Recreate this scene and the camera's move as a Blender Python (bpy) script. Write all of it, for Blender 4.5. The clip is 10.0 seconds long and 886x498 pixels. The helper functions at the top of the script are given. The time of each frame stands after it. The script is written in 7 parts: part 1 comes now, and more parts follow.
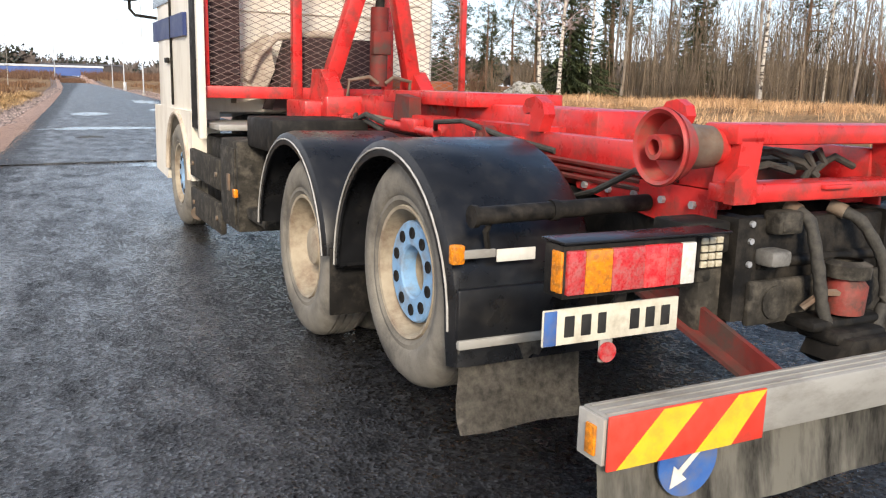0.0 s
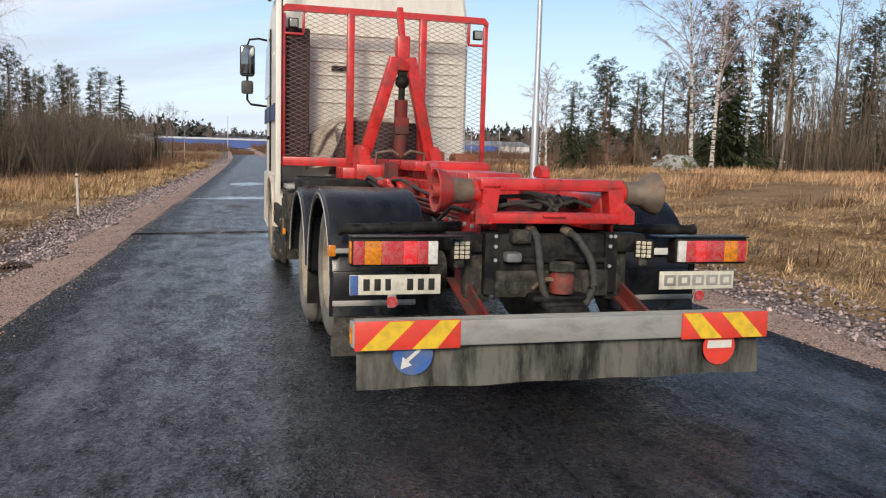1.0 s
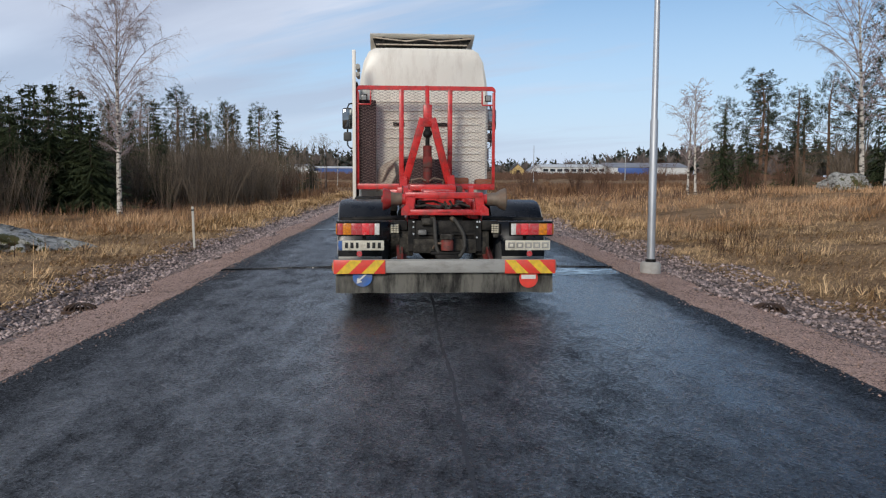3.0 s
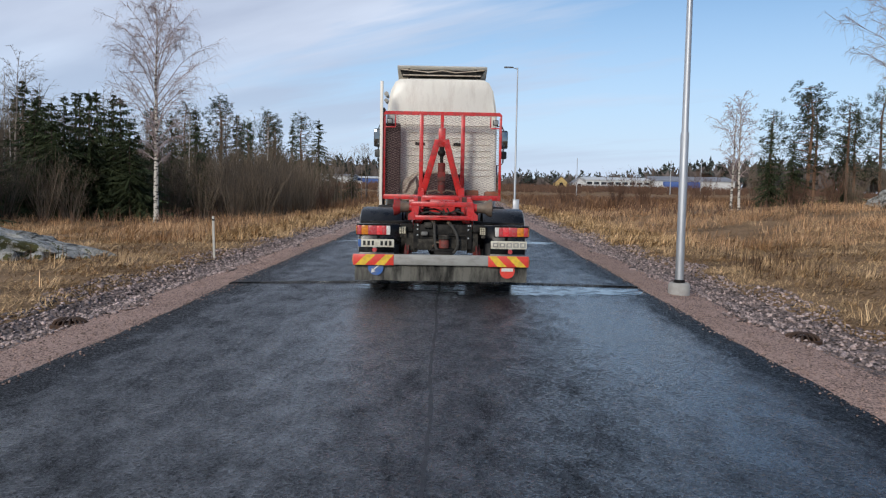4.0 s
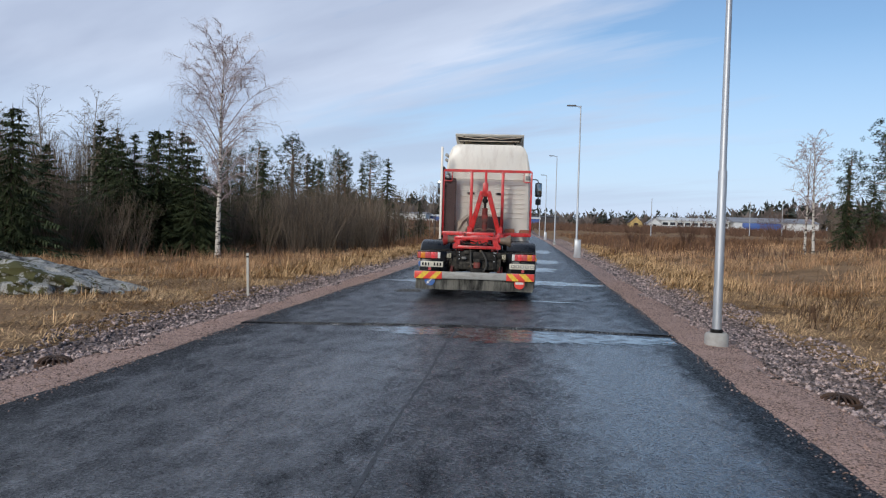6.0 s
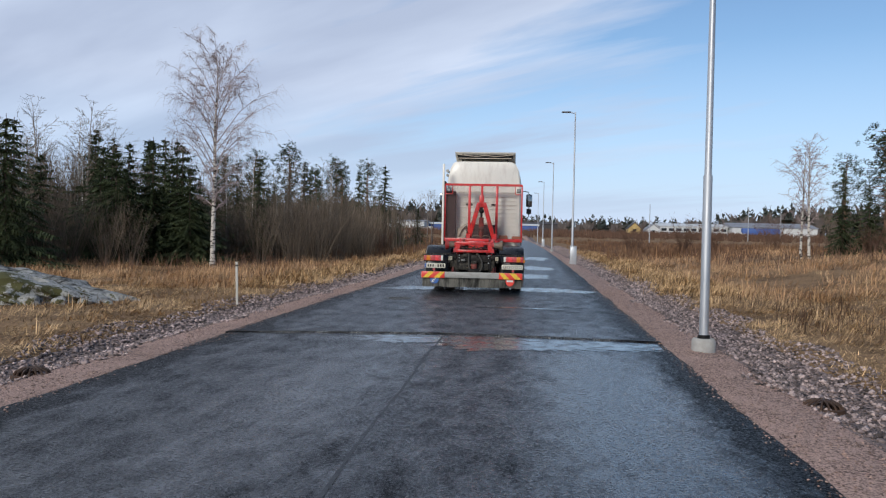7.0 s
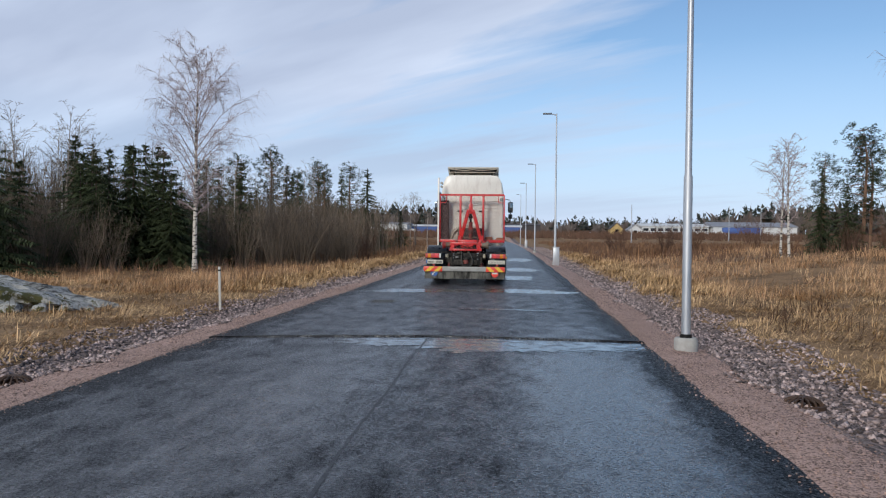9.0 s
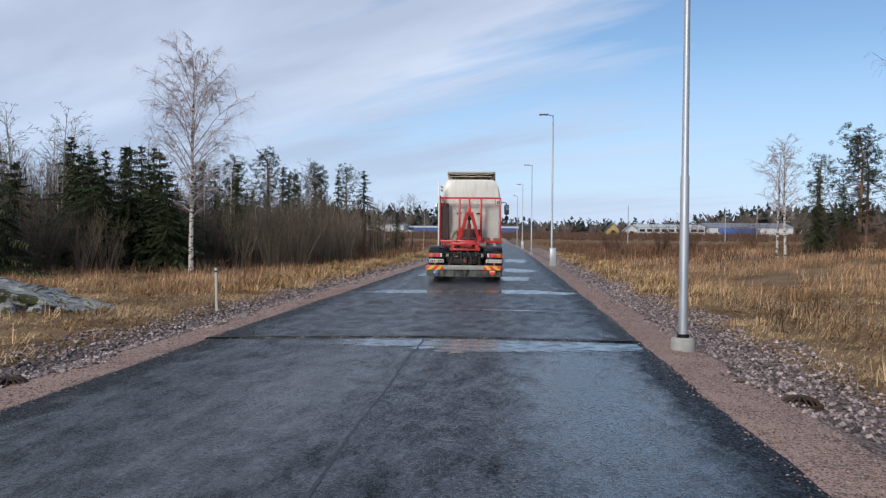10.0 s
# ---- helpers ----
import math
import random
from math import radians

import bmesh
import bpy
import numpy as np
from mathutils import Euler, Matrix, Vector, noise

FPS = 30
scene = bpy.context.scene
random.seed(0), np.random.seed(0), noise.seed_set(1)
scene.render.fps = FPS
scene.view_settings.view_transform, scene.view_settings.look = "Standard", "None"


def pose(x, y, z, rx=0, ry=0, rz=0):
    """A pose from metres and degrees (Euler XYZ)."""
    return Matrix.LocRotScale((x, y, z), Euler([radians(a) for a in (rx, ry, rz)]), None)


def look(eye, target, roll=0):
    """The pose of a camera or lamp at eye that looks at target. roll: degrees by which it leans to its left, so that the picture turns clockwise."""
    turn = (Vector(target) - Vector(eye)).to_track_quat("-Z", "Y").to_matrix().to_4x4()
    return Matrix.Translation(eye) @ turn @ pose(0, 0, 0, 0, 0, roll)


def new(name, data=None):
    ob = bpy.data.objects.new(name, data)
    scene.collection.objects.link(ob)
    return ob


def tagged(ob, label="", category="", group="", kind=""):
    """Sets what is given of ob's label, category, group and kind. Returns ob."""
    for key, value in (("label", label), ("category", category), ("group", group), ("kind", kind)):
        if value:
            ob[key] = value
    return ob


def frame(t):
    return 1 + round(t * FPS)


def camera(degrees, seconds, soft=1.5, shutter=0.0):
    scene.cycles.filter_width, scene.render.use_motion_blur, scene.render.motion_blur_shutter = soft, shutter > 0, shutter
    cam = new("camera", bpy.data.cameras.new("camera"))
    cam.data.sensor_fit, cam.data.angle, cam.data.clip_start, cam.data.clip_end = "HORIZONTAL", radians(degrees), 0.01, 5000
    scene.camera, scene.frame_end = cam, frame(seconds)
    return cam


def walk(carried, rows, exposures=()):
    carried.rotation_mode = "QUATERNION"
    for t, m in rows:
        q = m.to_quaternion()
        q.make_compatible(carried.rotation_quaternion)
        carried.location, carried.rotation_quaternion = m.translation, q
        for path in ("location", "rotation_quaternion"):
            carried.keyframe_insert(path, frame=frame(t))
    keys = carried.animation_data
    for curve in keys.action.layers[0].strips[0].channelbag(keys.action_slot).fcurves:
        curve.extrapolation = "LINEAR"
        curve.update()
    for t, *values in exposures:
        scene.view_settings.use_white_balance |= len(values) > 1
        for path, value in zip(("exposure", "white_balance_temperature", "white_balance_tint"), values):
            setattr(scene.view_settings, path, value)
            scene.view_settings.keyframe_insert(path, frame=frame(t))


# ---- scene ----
cam = camera(55.9, 10.0, soft=1.2)
PATH = [
    (0, (-1.75, -2.47, 1.391), (-0.976, -0.666, 1.009), 1.5),
    (0.5, (-1.562, -2.299, 1.381), (-0.988, -0.408, 1.072), 1.7),
    (1, (-1.274, -2.101, 1.422), (-0.831, -0.163, 1.197), 1.6),
    (1.5, (-0.954, -1.902, 1.448), (-0.656, 0.065, 1.243), 1.8),
    (2, (-0.719, -1.548, 1.45), (-0.531, 0.433, 1.252), 1.5),
    (2.5, (-0.451, -1.304, 1.464), (-0.328, 0.684, 1.279), 0.8),
    (4, (0.231, -0.4, 1.504), (0.204, 1.595, 1.357), 1.0),
    (4.5, (0.447, -0.272, 1.535), (0.348, 1.721, 1.403), 1.9),
    (5, (0.644, 0.005, 1.529), (0.483, 1.995, 1.416), 0.9),
    (5.5, (0.851, 0.172, 1.531), (0.648, 2.16, 1.449), 1.7),
    (7, (1.237, 0.376, 1.529), (1.031, 2.365, 1.488), 1.2),
    (7.5, (1.254, 0.357, 1.515), (1.069, 2.348, 1.479), 1.0),
    (8, (1.247, 0.365, 1.509), (1.063, 2.356, 1.47), 0.7),
    (8.5, (1.25, 0.37, 1.508), (1.069, 2.362, 1.468), 0.6),
    (9, (1.238, 0.347, 1.535), (1.072, 2.34, 1.5), 0.6),
    (9.5, (1.24, 0.36, 1.518), (1.078, 2.353, 1.486), 0.7),
    (10, (1.234, 0.359, 1.523), (1.076, 2.352, 1.491), 0.5),
]
EXPOSURES = [(0.0, 1.2, 7200, 12), (0.5, 0.95, 7100, 12), (1.0, 0.5, 6950, 11), (1.5, 0.12, 6450, 10), (2.0, 0.06, 6350, 10), (2.5, 0.04, 6350, 10), (4.0, 0.1, 6250, 10), (10.0, 0.12, 6150, 10)]
walk(cam, [(t, look(eye, target, roll)) for t, eye, target, roll in PATH], EXPOSURES)

# ---- sky and light ----
world = bpy.data.worlds.new("sky")
scene.world = world
world.use_nodes = True
wn, wl = world.node_tree.nodes, world.node_tree.links
wn.clear()
SUN_EL, SUN_AZ = radians(26), radians(200)


def wnode(kind, **values):
    n = wn.new(kind)
    for key, value in values.items():
        n.inputs[key].default_value = value
    return n


sky = wn.new("ShaderNodeTexSky")
sky.sky_type = "NISHITA"
sky.sun_disc = False
sky.sun_elevation, sky.sun_rotation = SUN_EL, SUN_AZ
sky.air_density, sky.dust_density, sky.ozone_density = 1.0, 0.1, 3.0
wtc = wn.new("ShaderNodeTexCoord")
wsep = wn.new("ShaderNodeSeparateXYZ")
wl.new(wtc.outputs["Generated"], wsep.inputs[0])
# clouds lie on a flat layer: direction divided by its height
wz = wn.new("ShaderNodeMath")
wz.operation = "ADD"
wz.inputs[1].default_value = 0.12
wl.new(wsep.outputs["Z"], wz.inputs[0])
wmax = wn.new("ShaderNodeMath")
wmax.operation = "MAXIMUM"
wmax.inputs[1].default_value = 0.05
wl.new(wz.outputs[0], wmax.inputs[0])
wdiv = wn.new("ShaderNodeVectorMath")
wdiv.operation = "DIVIDE"
wcomb = wn.new("ShaderNodeCombineXYZ")
for k in range(3):
    wl.new(wmax.outputs[0], wcomb.inputs[k])
wl.new(wtc.outputs["Generated"], wdiv.inputs[0])
wl.new(wcomb.outputs[0], wdiv.inputs[1])
wmap = wn.new("ShaderNodeMapping")
wmap.inputs["Scale"].default_value = (1.25, 0.34, 0.3)
wturn = wn.new("ShaderNodeMapping")
wturn.inputs["Rotation"].default_value = (0, 0, radians(-52))
wl.new(wdiv.outputs[0], wturn.inputs[0])
wl.new(wturn.outputs[0], wmap.inputs[0])
wnoise = wnode("ShaderNodeTexNoise", Scale=1.3, Detail=8.0, Roughness=0.56, Distortion=0.3)
wl.new(wmap.outputs[0], wnoise.inputs["Vector"])
# the cloud bank thins out towards the east
wbank = wn.new("ShaderNodeMath")
wbank.operation = "MULTIPLY_ADD"
wl.new(wsep.outputs["X"], wbank.inputs[0])
wbank.inputs[1].default_value = -0.6
wbank.inputs[2].default_value = 0.05
wsum = wn.new("ShaderNodeMath")
wsum.operation = "ADD"
wl.new(wnoise.outputs[0], wsum.inputs[0])
wl.new(wbank.outputs[0], wsum.inputs[1])
wramp = wn.new("ShaderNodeValToRGB")
wramp.color_ramp.elements[0].position, wramp.color_ramp.elements[1].position = 0.43, 0.62
wl.new(wsum.outputs[0], wramp.inputs[0])
wtone = wnode("ShaderNodeTexNoise", Scale=1.1, Detail=5.0, Roughness=0.5)
wl.new(wmap.outputs[0], wtone.inputs["Vector"])
wcol = wn.new("ShaderNodeValToRGB")
wcol.color_ramp.elements[0].position, wcol.color_ramp.elements[1].position = 0.4, 0.62
wcol.color_ramp.elements[0].color = (4.5, 5.1, 6.4, 1)
wcol.color_ramp.elements[1].color = (6.2, 6.9, 8.2, 1)
wl.new(wtone.outputs[0], wcol.inputs[0])
# pale blue haze low over the horizon
whaze = wn.new("ShaderNodeMapRange")
whaze.inputs["From Min"].default_value, whaze.inputs["From Max"].default_value = 0.0, 0.22
whaze.inputs["To Min"].default_value, whaze.inputs["To Max"].default_value = 0.85, 0.0
wl.new(wsep.outputs["Z"], whaze.inputs[0])
whmix = wn.new("ShaderNodeMix")
whmix.data_type = "RGBA"
whmix.inputs[7].default_value = (4.8, 6.0, 8.5, 1)
wl.new(whaze.outputs[0], whmix.inputs[0])
wl.new(sky.outputs[0], whmix.inputs[6])
wmix = wn.new("ShaderNodeMix")
wmix.data_type = "RGBA"
# clouds thin out towards the horizon
wthin = wn.new("ShaderNodeMapRange")
wthin.inputs["From Min"].default_value, wthin.inputs["From Max"].default_value = 0.02, 0.17
wthin.inputs["To Min"].default_value, wthin.inputs["To Max"].default_value = 0.3, 1.0
wl.new(wsep.outputs["Z"], wthin.inputs[0])
wcover = wn.new("ShaderNodeMath")
wcover.operation = "MULTIPLY"
wl.new(wramp.outputs[0], wcover.inputs[0])
wl.new(wthin.outputs[0], wcover.inputs[1])
wl.new(wcover.outputs[0], wmix.inputs[0])
wl.new(whmix.outputs[2], wmix.inputs[6])
wl.new(wcol.outputs[0], wmix.inputs[7])
wbg = wnode("ShaderNodeBackground", Strength=0.1)
wout = wn.new("ShaderNodeOutputWorld")
wl.new(wmix.outputs[2], wbg.inputs[0])
wl.new(wbg.outputs[0], wout.inputs[0])

sun_data = bpy.data.lights.new("sun", "SUN")
sun_data.energy, sun_data.angle, sun_data.color = 2.1, radians(14), (1.0, 0.93, 0.82)
sun = new("sun", sun_data)
# the sun stands at azimuth SUN_AZ (clockwise from +y)
sx, sy = math.sin(SUN_AZ), math.cos(SUN_AZ)
sun.matrix_world = look((sx * 50, sy * 50, 50 * math.tan(SUN_EL)), (0, 0, 0))


# ---- materials ----
def material(name, c1, c2=None, scale=8.0, rough=0.6, rough2=None, metal=0.0, bump=0.0, bscale=60.0, detail=5.0,
             dirt=None, dscale=1.5, damount=0.5, spec=0.5, island=0.0, rnd=0.0, emit=None, estrength=0.0, stretch=None, dpos=0.5):
    """A surface of two colours mixed by noise, with dirt at a second scale, grain relief and uneven gloss."""
    m = bpy.data.materials.new(name)
    m.use_nodes = True
    nt = m.node_tree
    n, l = nt.nodes, nt.links
    b = n["Principled BSDF"]
    tc = n.new("ShaderNodeTexCoord")
    vec = tc.outputs["Object"]
    if stretch:
        mp = n.new("ShaderNodeMapping")
        mp.inputs["Scale"].default_value = stretch
        l.new(vec, mp.inputs[0])
        vec = mp.outputs[0]
    nz = n.new("ShaderNodeTexNoise")
    nz.inputs["Scale"].default_value, nz.inputs["Detail"].default_value = scale, detail
    nz.inputs["Roughness"].default_value = 0.65
    l.new(vec, nz.inputs["Vector"])
    rp = n.new("ShaderNodeValToRGB")
    rp.color_ramp.elements[0].position, rp.color_ramp.elements[1].position = 0.33, 0.67
    c2 = c2 or tuple(min(1, v * 1.25 + 0.004) for v in c1)
    rp.color_ramp.elements[0].color, rp.color_ramp.elements[1].color = (*c1, 1), (*c2, 1)
    l.new(nz.outputs[0], rp.inputs[0])
    col = rp.outputs[0]
    if dirt:
        dz = n.new("ShaderNodeTexNoise")
        dz.inputs["Scale"].default_value, dz.inputs["Detail"].default_value = dscale, 6
        dz.inputs["Roughness"].default_value = 0.7
        l.new(vec, dz.inputs["Vector"])
        dr = n.new("ShaderNodeValToRGB")
        dr.color_ramp.elements[0].position, dr.color_ramp.elements[1].position = dpos - 0.08, dpos + 0.12
        dr.color_ramp.elements[1].color = (damount, damount, damount, 1)
        l.new(dz.outputs[0], dr.inputs[0])
        mx = n.new("ShaderNodeMix")
        mx.data_type = "RGBA"
        l.new(dr.outputs[0], mx.inputs[0])
        l.new(col, mx.inputs[6])
        mx.inputs[7].default_value = (*dirt, 1)
        col = mx.outputs[2]
    if island or rnd:
        src = n.new("ShaderNodeNewGeometry").outputs["Random Per Island"] if island else n.new("ShaderNodeObjectInfo").outputs["Random"]
        amount = island or rnd
        mr = n.new("ShaderNodeMapRange")
        mr.inputs["To Min"].default_value, mr.inputs["To Max"].default_value = 1 - amount, 1 + amount
        l.new(src, mr.inputs[0])
        hv = n.new("ShaderNodeHueSaturation")
        l.new(mr.outputs[0], hv.inputs["Value"])
        l.new(col, hv.inputs["Color"])
        col = hv.outputs[0]
    l.new(col, b.inputs["Base Color"])
    b.inputs["Metallic"].default_value = metal
    b.inputs["Specular IOR Level"].default_value = spec
    rr = n.new("ShaderNodeMapRange")
    rr.inputs["To Min"].default_value, rr.inputs["To Max"].default_value = rough, rough2 if rough2 is not None else min(1, rough + 0.15)
    rr.inputs["From Min"].default_value, rr.inputs["From Max"].default_value = 0.35, 0.65
    l.new(nz.outputs[0], rr.inputs[0])
    l.new(rr.outputs[0], b.inputs["Roughness"])
    if bump:
        bz = n.new("ShaderNodeTexNoise")
        bz.inputs["Scale"].default_value, bz.inputs["Detail"].default_value = bscale, 4
        l.new(vec, bz.inputs["Vector"])
        bp = n.new("ShaderNodeBump")
        bp.inputs["Strength"].default_value, bp.inputs["Distance"].default_value = bump, 0.01
        l.new(bz.outputs[0], bp.inputs["Height"])
        l.new(bp.outputs[0], b.inputs["Normal"])
    if emit:
        b.inputs["Emission Color"].default_value = (*emit, 1)
        b.inputs["Emission Strength"].default_value = estrength
    return m


GRIME = (0.05, 0.043, 0.035)
red = material("red_paint", (0.5, 0.02, 0.02), (0.66, 0.04, 0.036), 5, 0.22, 0.42, bump=0.12, bscale=18, dirt=(0.13, 0.05, 0.04), dscale=9, damount=0.7, dpos=0.55)
roller_red = material("worn_red_roller_paint", (0.3, 0.022, 0.02), (0.5, 0.045, 0.04), 9, 0.4, 0.65, bump=0.15, bscale=30, dirt=(0.16, 0.085, 0.06), dscale=11, damount=0.7, dpos=0.54)
red_dull = material("worn_red_paint", (0.12, 0.018, 0.015), (0.22, 0.026, 0.02), 9, 0.5, 0.8, bump=0.15, dirt=(0.07, 0.05, 0.04), dscale=5, damount=0.9, dpos=0.5, spec=0.3)
cream = material("cream_paint", (0.8, 0.75, 0.64), (0.84, 0.8, 0.71), 2, 0.3, 0.45, dirt=(0.5, 0.42, 0.32), dscale=4, damount=0.45, dpos=0.55, stretch=(1, 1, 0.3))
cream_dirty = material("dirty_cream_paint", (0.5, 0.42, 0.33), (0.62, 0.54, 0.44), 3, 0.5, 0.7, dirt=(0.3, 0.22, 0.16), dscale=5, damount=0.7, dpos=0.5)
blue_stripe = material("blue_stripe_paint", (0.02, 0.035, 0.12), (0.03, 0.05, 0.16), 4, 0.3)
tyre_rubber = material("dusty_tyre_rubber", (0.17, 0.155, 0.13), (0.24, 0.22, 0.185), 7, 0.8, 0.95, bump=0.3, bscale=90, dirt=(0.06, 0.055, 0.05), dscale=3, damount=0.7, dpos=0.52, spec=0.2)
rim_paint = material("dusty_rim_paint", (0.3, 0.25, 0.18), (0.42, 0.36, 0.27), 8, 0.6, 0.8, metal=0.1, bump=0.1, dirt=(0.14, 0.08, 0.05), dscale=6, damount=0.7, dpos=0.55)
hub_blue = material("pale_blue_hub_paint", (0.16, 0.32, 0.52), (0.24, 0.42, 0.62), 12, 0.5, 0.7, bump=0.1, dirt=(0.2, 0.17, 0.13), dscale=10, damount=0.7, dpos=0.55)
fender_plastic = material("black_fender_plastic", (0.006, 0.0065, 0.0075), (0.012, 0.0125, 0.0145), 5, 0.22, 0.4, bump=0.03, bscale=30, dirt=(0.05, 0.046, 0.04), dscale=9, damount=0.3, dpos=0.6, spec=0.35)
chassis_black = material("grimy_black_steel", (0.006, 0.0058, 0.0055), (0.015, 0.0135, 0.012), 8, 0.5, 0.75, bump=0.2, bscale=40, dirt=GRIME, dscale=9, damount=0.7, dpos=0.56, spec=0.18)
chassis_grey = material("dried_mud_steel", (0.014, 0.013, 0.011), (0.05, 0.045, 0.037), 16, 0.7, 0.95, bump=0.4, bscale=40, dirt=(0.12, 0.105, 0.085), dscale=11, damount=0.7, dpos=0.55, spec=0.2)
flap_rubber = material("muddy_flap_rubber", (0.035, 0.033, 0.03), (0.08, 0.075, 0.065), 5, 0.6, 0.85, bump=0.2, bscale=50, dirt=(0.34, 0.32, 0.27), dscale=5, damount=0.8, dpos=0.48, stretch=(1.0, 1, 0.2), spec=0.2)
mud_flap = material("speckled_flap_rubber", (0.06, 0.055, 0.05), (0.17, 0.155, 0.13), 30, 0.8, 0.95, bump=0.5, bscale=70, spec=0.2)
alu = material("brushed_aluminium", (0.29, 0.28, 0.255), (0.38, 0.37, 0.34), 6, 0.5, 0.7, metal=0.2, dirt=(0.17, 0.155, 0.13), dscale=7, damount=0.7, dpos=0.56, stretch=(0.4, 1, 1))
steel_worn = material("worn_steel", (0.13, 0.1, 0.075), (0.24, 0.185, 0.135), 9, 0.5, 0.75, metal=0.3, bump=0.2, dirt=(0.15, 0.07, 0.035), dscale=6, damount=0.6, dpos=0.55)
galvanised = material("galvanised_steel", (0.42, 0.43, 0.44), (0.52, 0.53, 0.54), 5, 0.42, 0.6, metal=0.6, stretch=(1, 1, 0.3))
concrete = material("pale_concrete", (0.32, 0.3, 0.27), (0.42, 0.4, 0.36), 9, 0.85, 0.95, bump=0.3)
sign_red = material("red_reflective", (0.75, 0.05, 0.03), (0.8, 0.07, 0.045), 40, 0.3, 0.45, dirt=(0.4, 0.06, 0.04), dscale=20, damount=0.4)
sign_yellow = material("yellow_reflective", (0.8, 0.5, 0.03), (0.85, 0.56, 0.05), 40, 0.3, 0.45, dirt=(0.4, 0.26, 0.04), dscale=20, damount=0.5)
sign_blue = material("blue_sticker", (0.03, 0.1, 0.33), (0.045, 0.14, 0.4), 20, 0.5, 0.7, dirt=(0.16, 0.16, 0.17), dscale=9, damount=0.6, dpos=0.52)
sign_white = material("white_sticker", (0.6, 0.58, 0.52), (0.72, 0.7, 0.64), 20, 0.4, 0.6)
lens_red = material("red_lens", (0.44, 0.014, 0.02), (0.56, 0.03, 0.036), 120, 0.2, 0.4, dirt=(0.42, 0.15, 0.14), dscale=38, damount=0.75, dpos=0.5)
lens_lit = material("lit_tail_lens", (0.5, 0.014, 0.02), (0.6, 0.028, 0.034), 120, 0.2, 0.4, dirt=(0.42, 0.13, 0.12), dscale=38, damount=0.7, dpos=0.5, emit=(1.0, 0.03, 0.04), estrength=0.18)
lens_amber = material("amber_lens", (0.75, 0.22, 0.01), (0.8, 0.28, 0.02), 120, 0.12, 0.3, dirt=(0.25, 0.1, 0.03), dscale=45, damount=0.7)
lens_white = material("clear_lens", (0.62, 0.6, 0.55), (0.75, 0.73, 0.68), 80, 0.12, 0.3, dirt=(0.4, 0.37, 0.3), dscale=30, damount=0.5)
plate_white = material("plate_face", (0.6, 0.56, 0.45), (0.7, 0.66, 0.55), 25, 0.4, 0.6, dirt=(0.35, 0.3, 0.22), dscale=12, damount=0.6, dpos=0.55)
black_paint = material("black_print", (0.02, 0.02, 0.02), (0.035, 0.035, 0.033), 20, 0.5, spec=0.25)
hose_rubber = material("ribbed_hose_rubber", (0.03, 0.028, 0.025), (0.07, 0.065, 0.055), 40, 0.6, 0.85, bump=0.3, spec=0.3)
rust_orange = material("rusty_orange_panel", (0.3, 0.075, 0.02), (0.42, 0.12, 0.035), 9, 0.5, 0.7, dirt=(0.15, 0.06, 0.03), dscale=9, damount=0.6)
radiator_dark = material("dark_grille", (0.035, 0.018, 0.018), (0.06, 0.03, 0.03), 15, 0.7, 0.9)
coupling_red = material("faded_red_casting", (0.2, 0.025, 0.018), (0.3, 0.05, 0.03), 14, 0.55, 0.8, bump=0.3, dirt=(0.05, 0.035, 0.028), dscale=14, damount=0.85, dpos=0.5)
mirror_black = material("mirror_shell", (0.04, 0.04, 0.04), (0.07, 0.07, 0.065), 10, 0.5, 0.7)
window_glass = material("dark_window_glass", (0.015, 0.018, 0.02), (0.02, 0.022, 0.025), 2, 0.05, 0.1, spec=0.8)
lens_grey = material("grey_led_lens", (0.16, 0.16, 0.15), (0.34, 0.34, 0.32), 90, 0.15, 0.3)
lens_led = material("warm_led_lens", (0.5, 0.45, 0.32), (0.66, 0.6, 0.46), 60, 0.15, 0.3, dirt=(0.25, 0.21, 0.14), dscale=40, damount=0.6)
socket_grey = material("grey_socket_plastic", (0.16, 0.155, 0.145), (0.24, 0.235, 0.22), 15, 0.5, 0.7, dirt=(0.06, 0.055, 0.045), dscale=15, damount=0.8)
trim_grey = material("grey_edge_trim", (0.3, 0.29, 0.27), (0.48, 0.47, 0.44), 20, 0.5, 0.7)
mirror_glass = material("mirror_glass", (0.22, 0.24, 0.24), (0.27, 0.29, 0.29), 2, 0.04, 0.06, metal=1.0)


# ---- mesh building ----
def mesh_object(name, bm, mat, smooth=False):
    me = bpy.data.meshes.new(name)
    bmesh.ops.recalc_face_normals(bm, faces=bm.faces)
    bm.to_mesh(me)
    bm.free()
    for m in mat if isinstance(mat, (list, tuple)) else [mat]:
        me.materials.append(m)
    if smooth:
        me.polygons.foreach_set("use_smooth", [True] * len(me.polygons))
        me.set_sharp_from_angle(angle=radians(40))
    return new(name, me)


def part(name, bm, mat, parent, label="", smooth=True):
    """Link a bmesh as one mesh object under a thing or a part."""
    ob = mesh_object(name, bm, mat, smooth)
    ob.parent = parent
    if label:
        ob["label"] = label
    return ob


def thing(name, label, category, group="", at=None, kind=""):
    ob = new(name)
    ob.empty_display_size = 0.2
    if at is not None:
        ob.matrix_world = at
    return tagged(ob, label, category, group, kind)


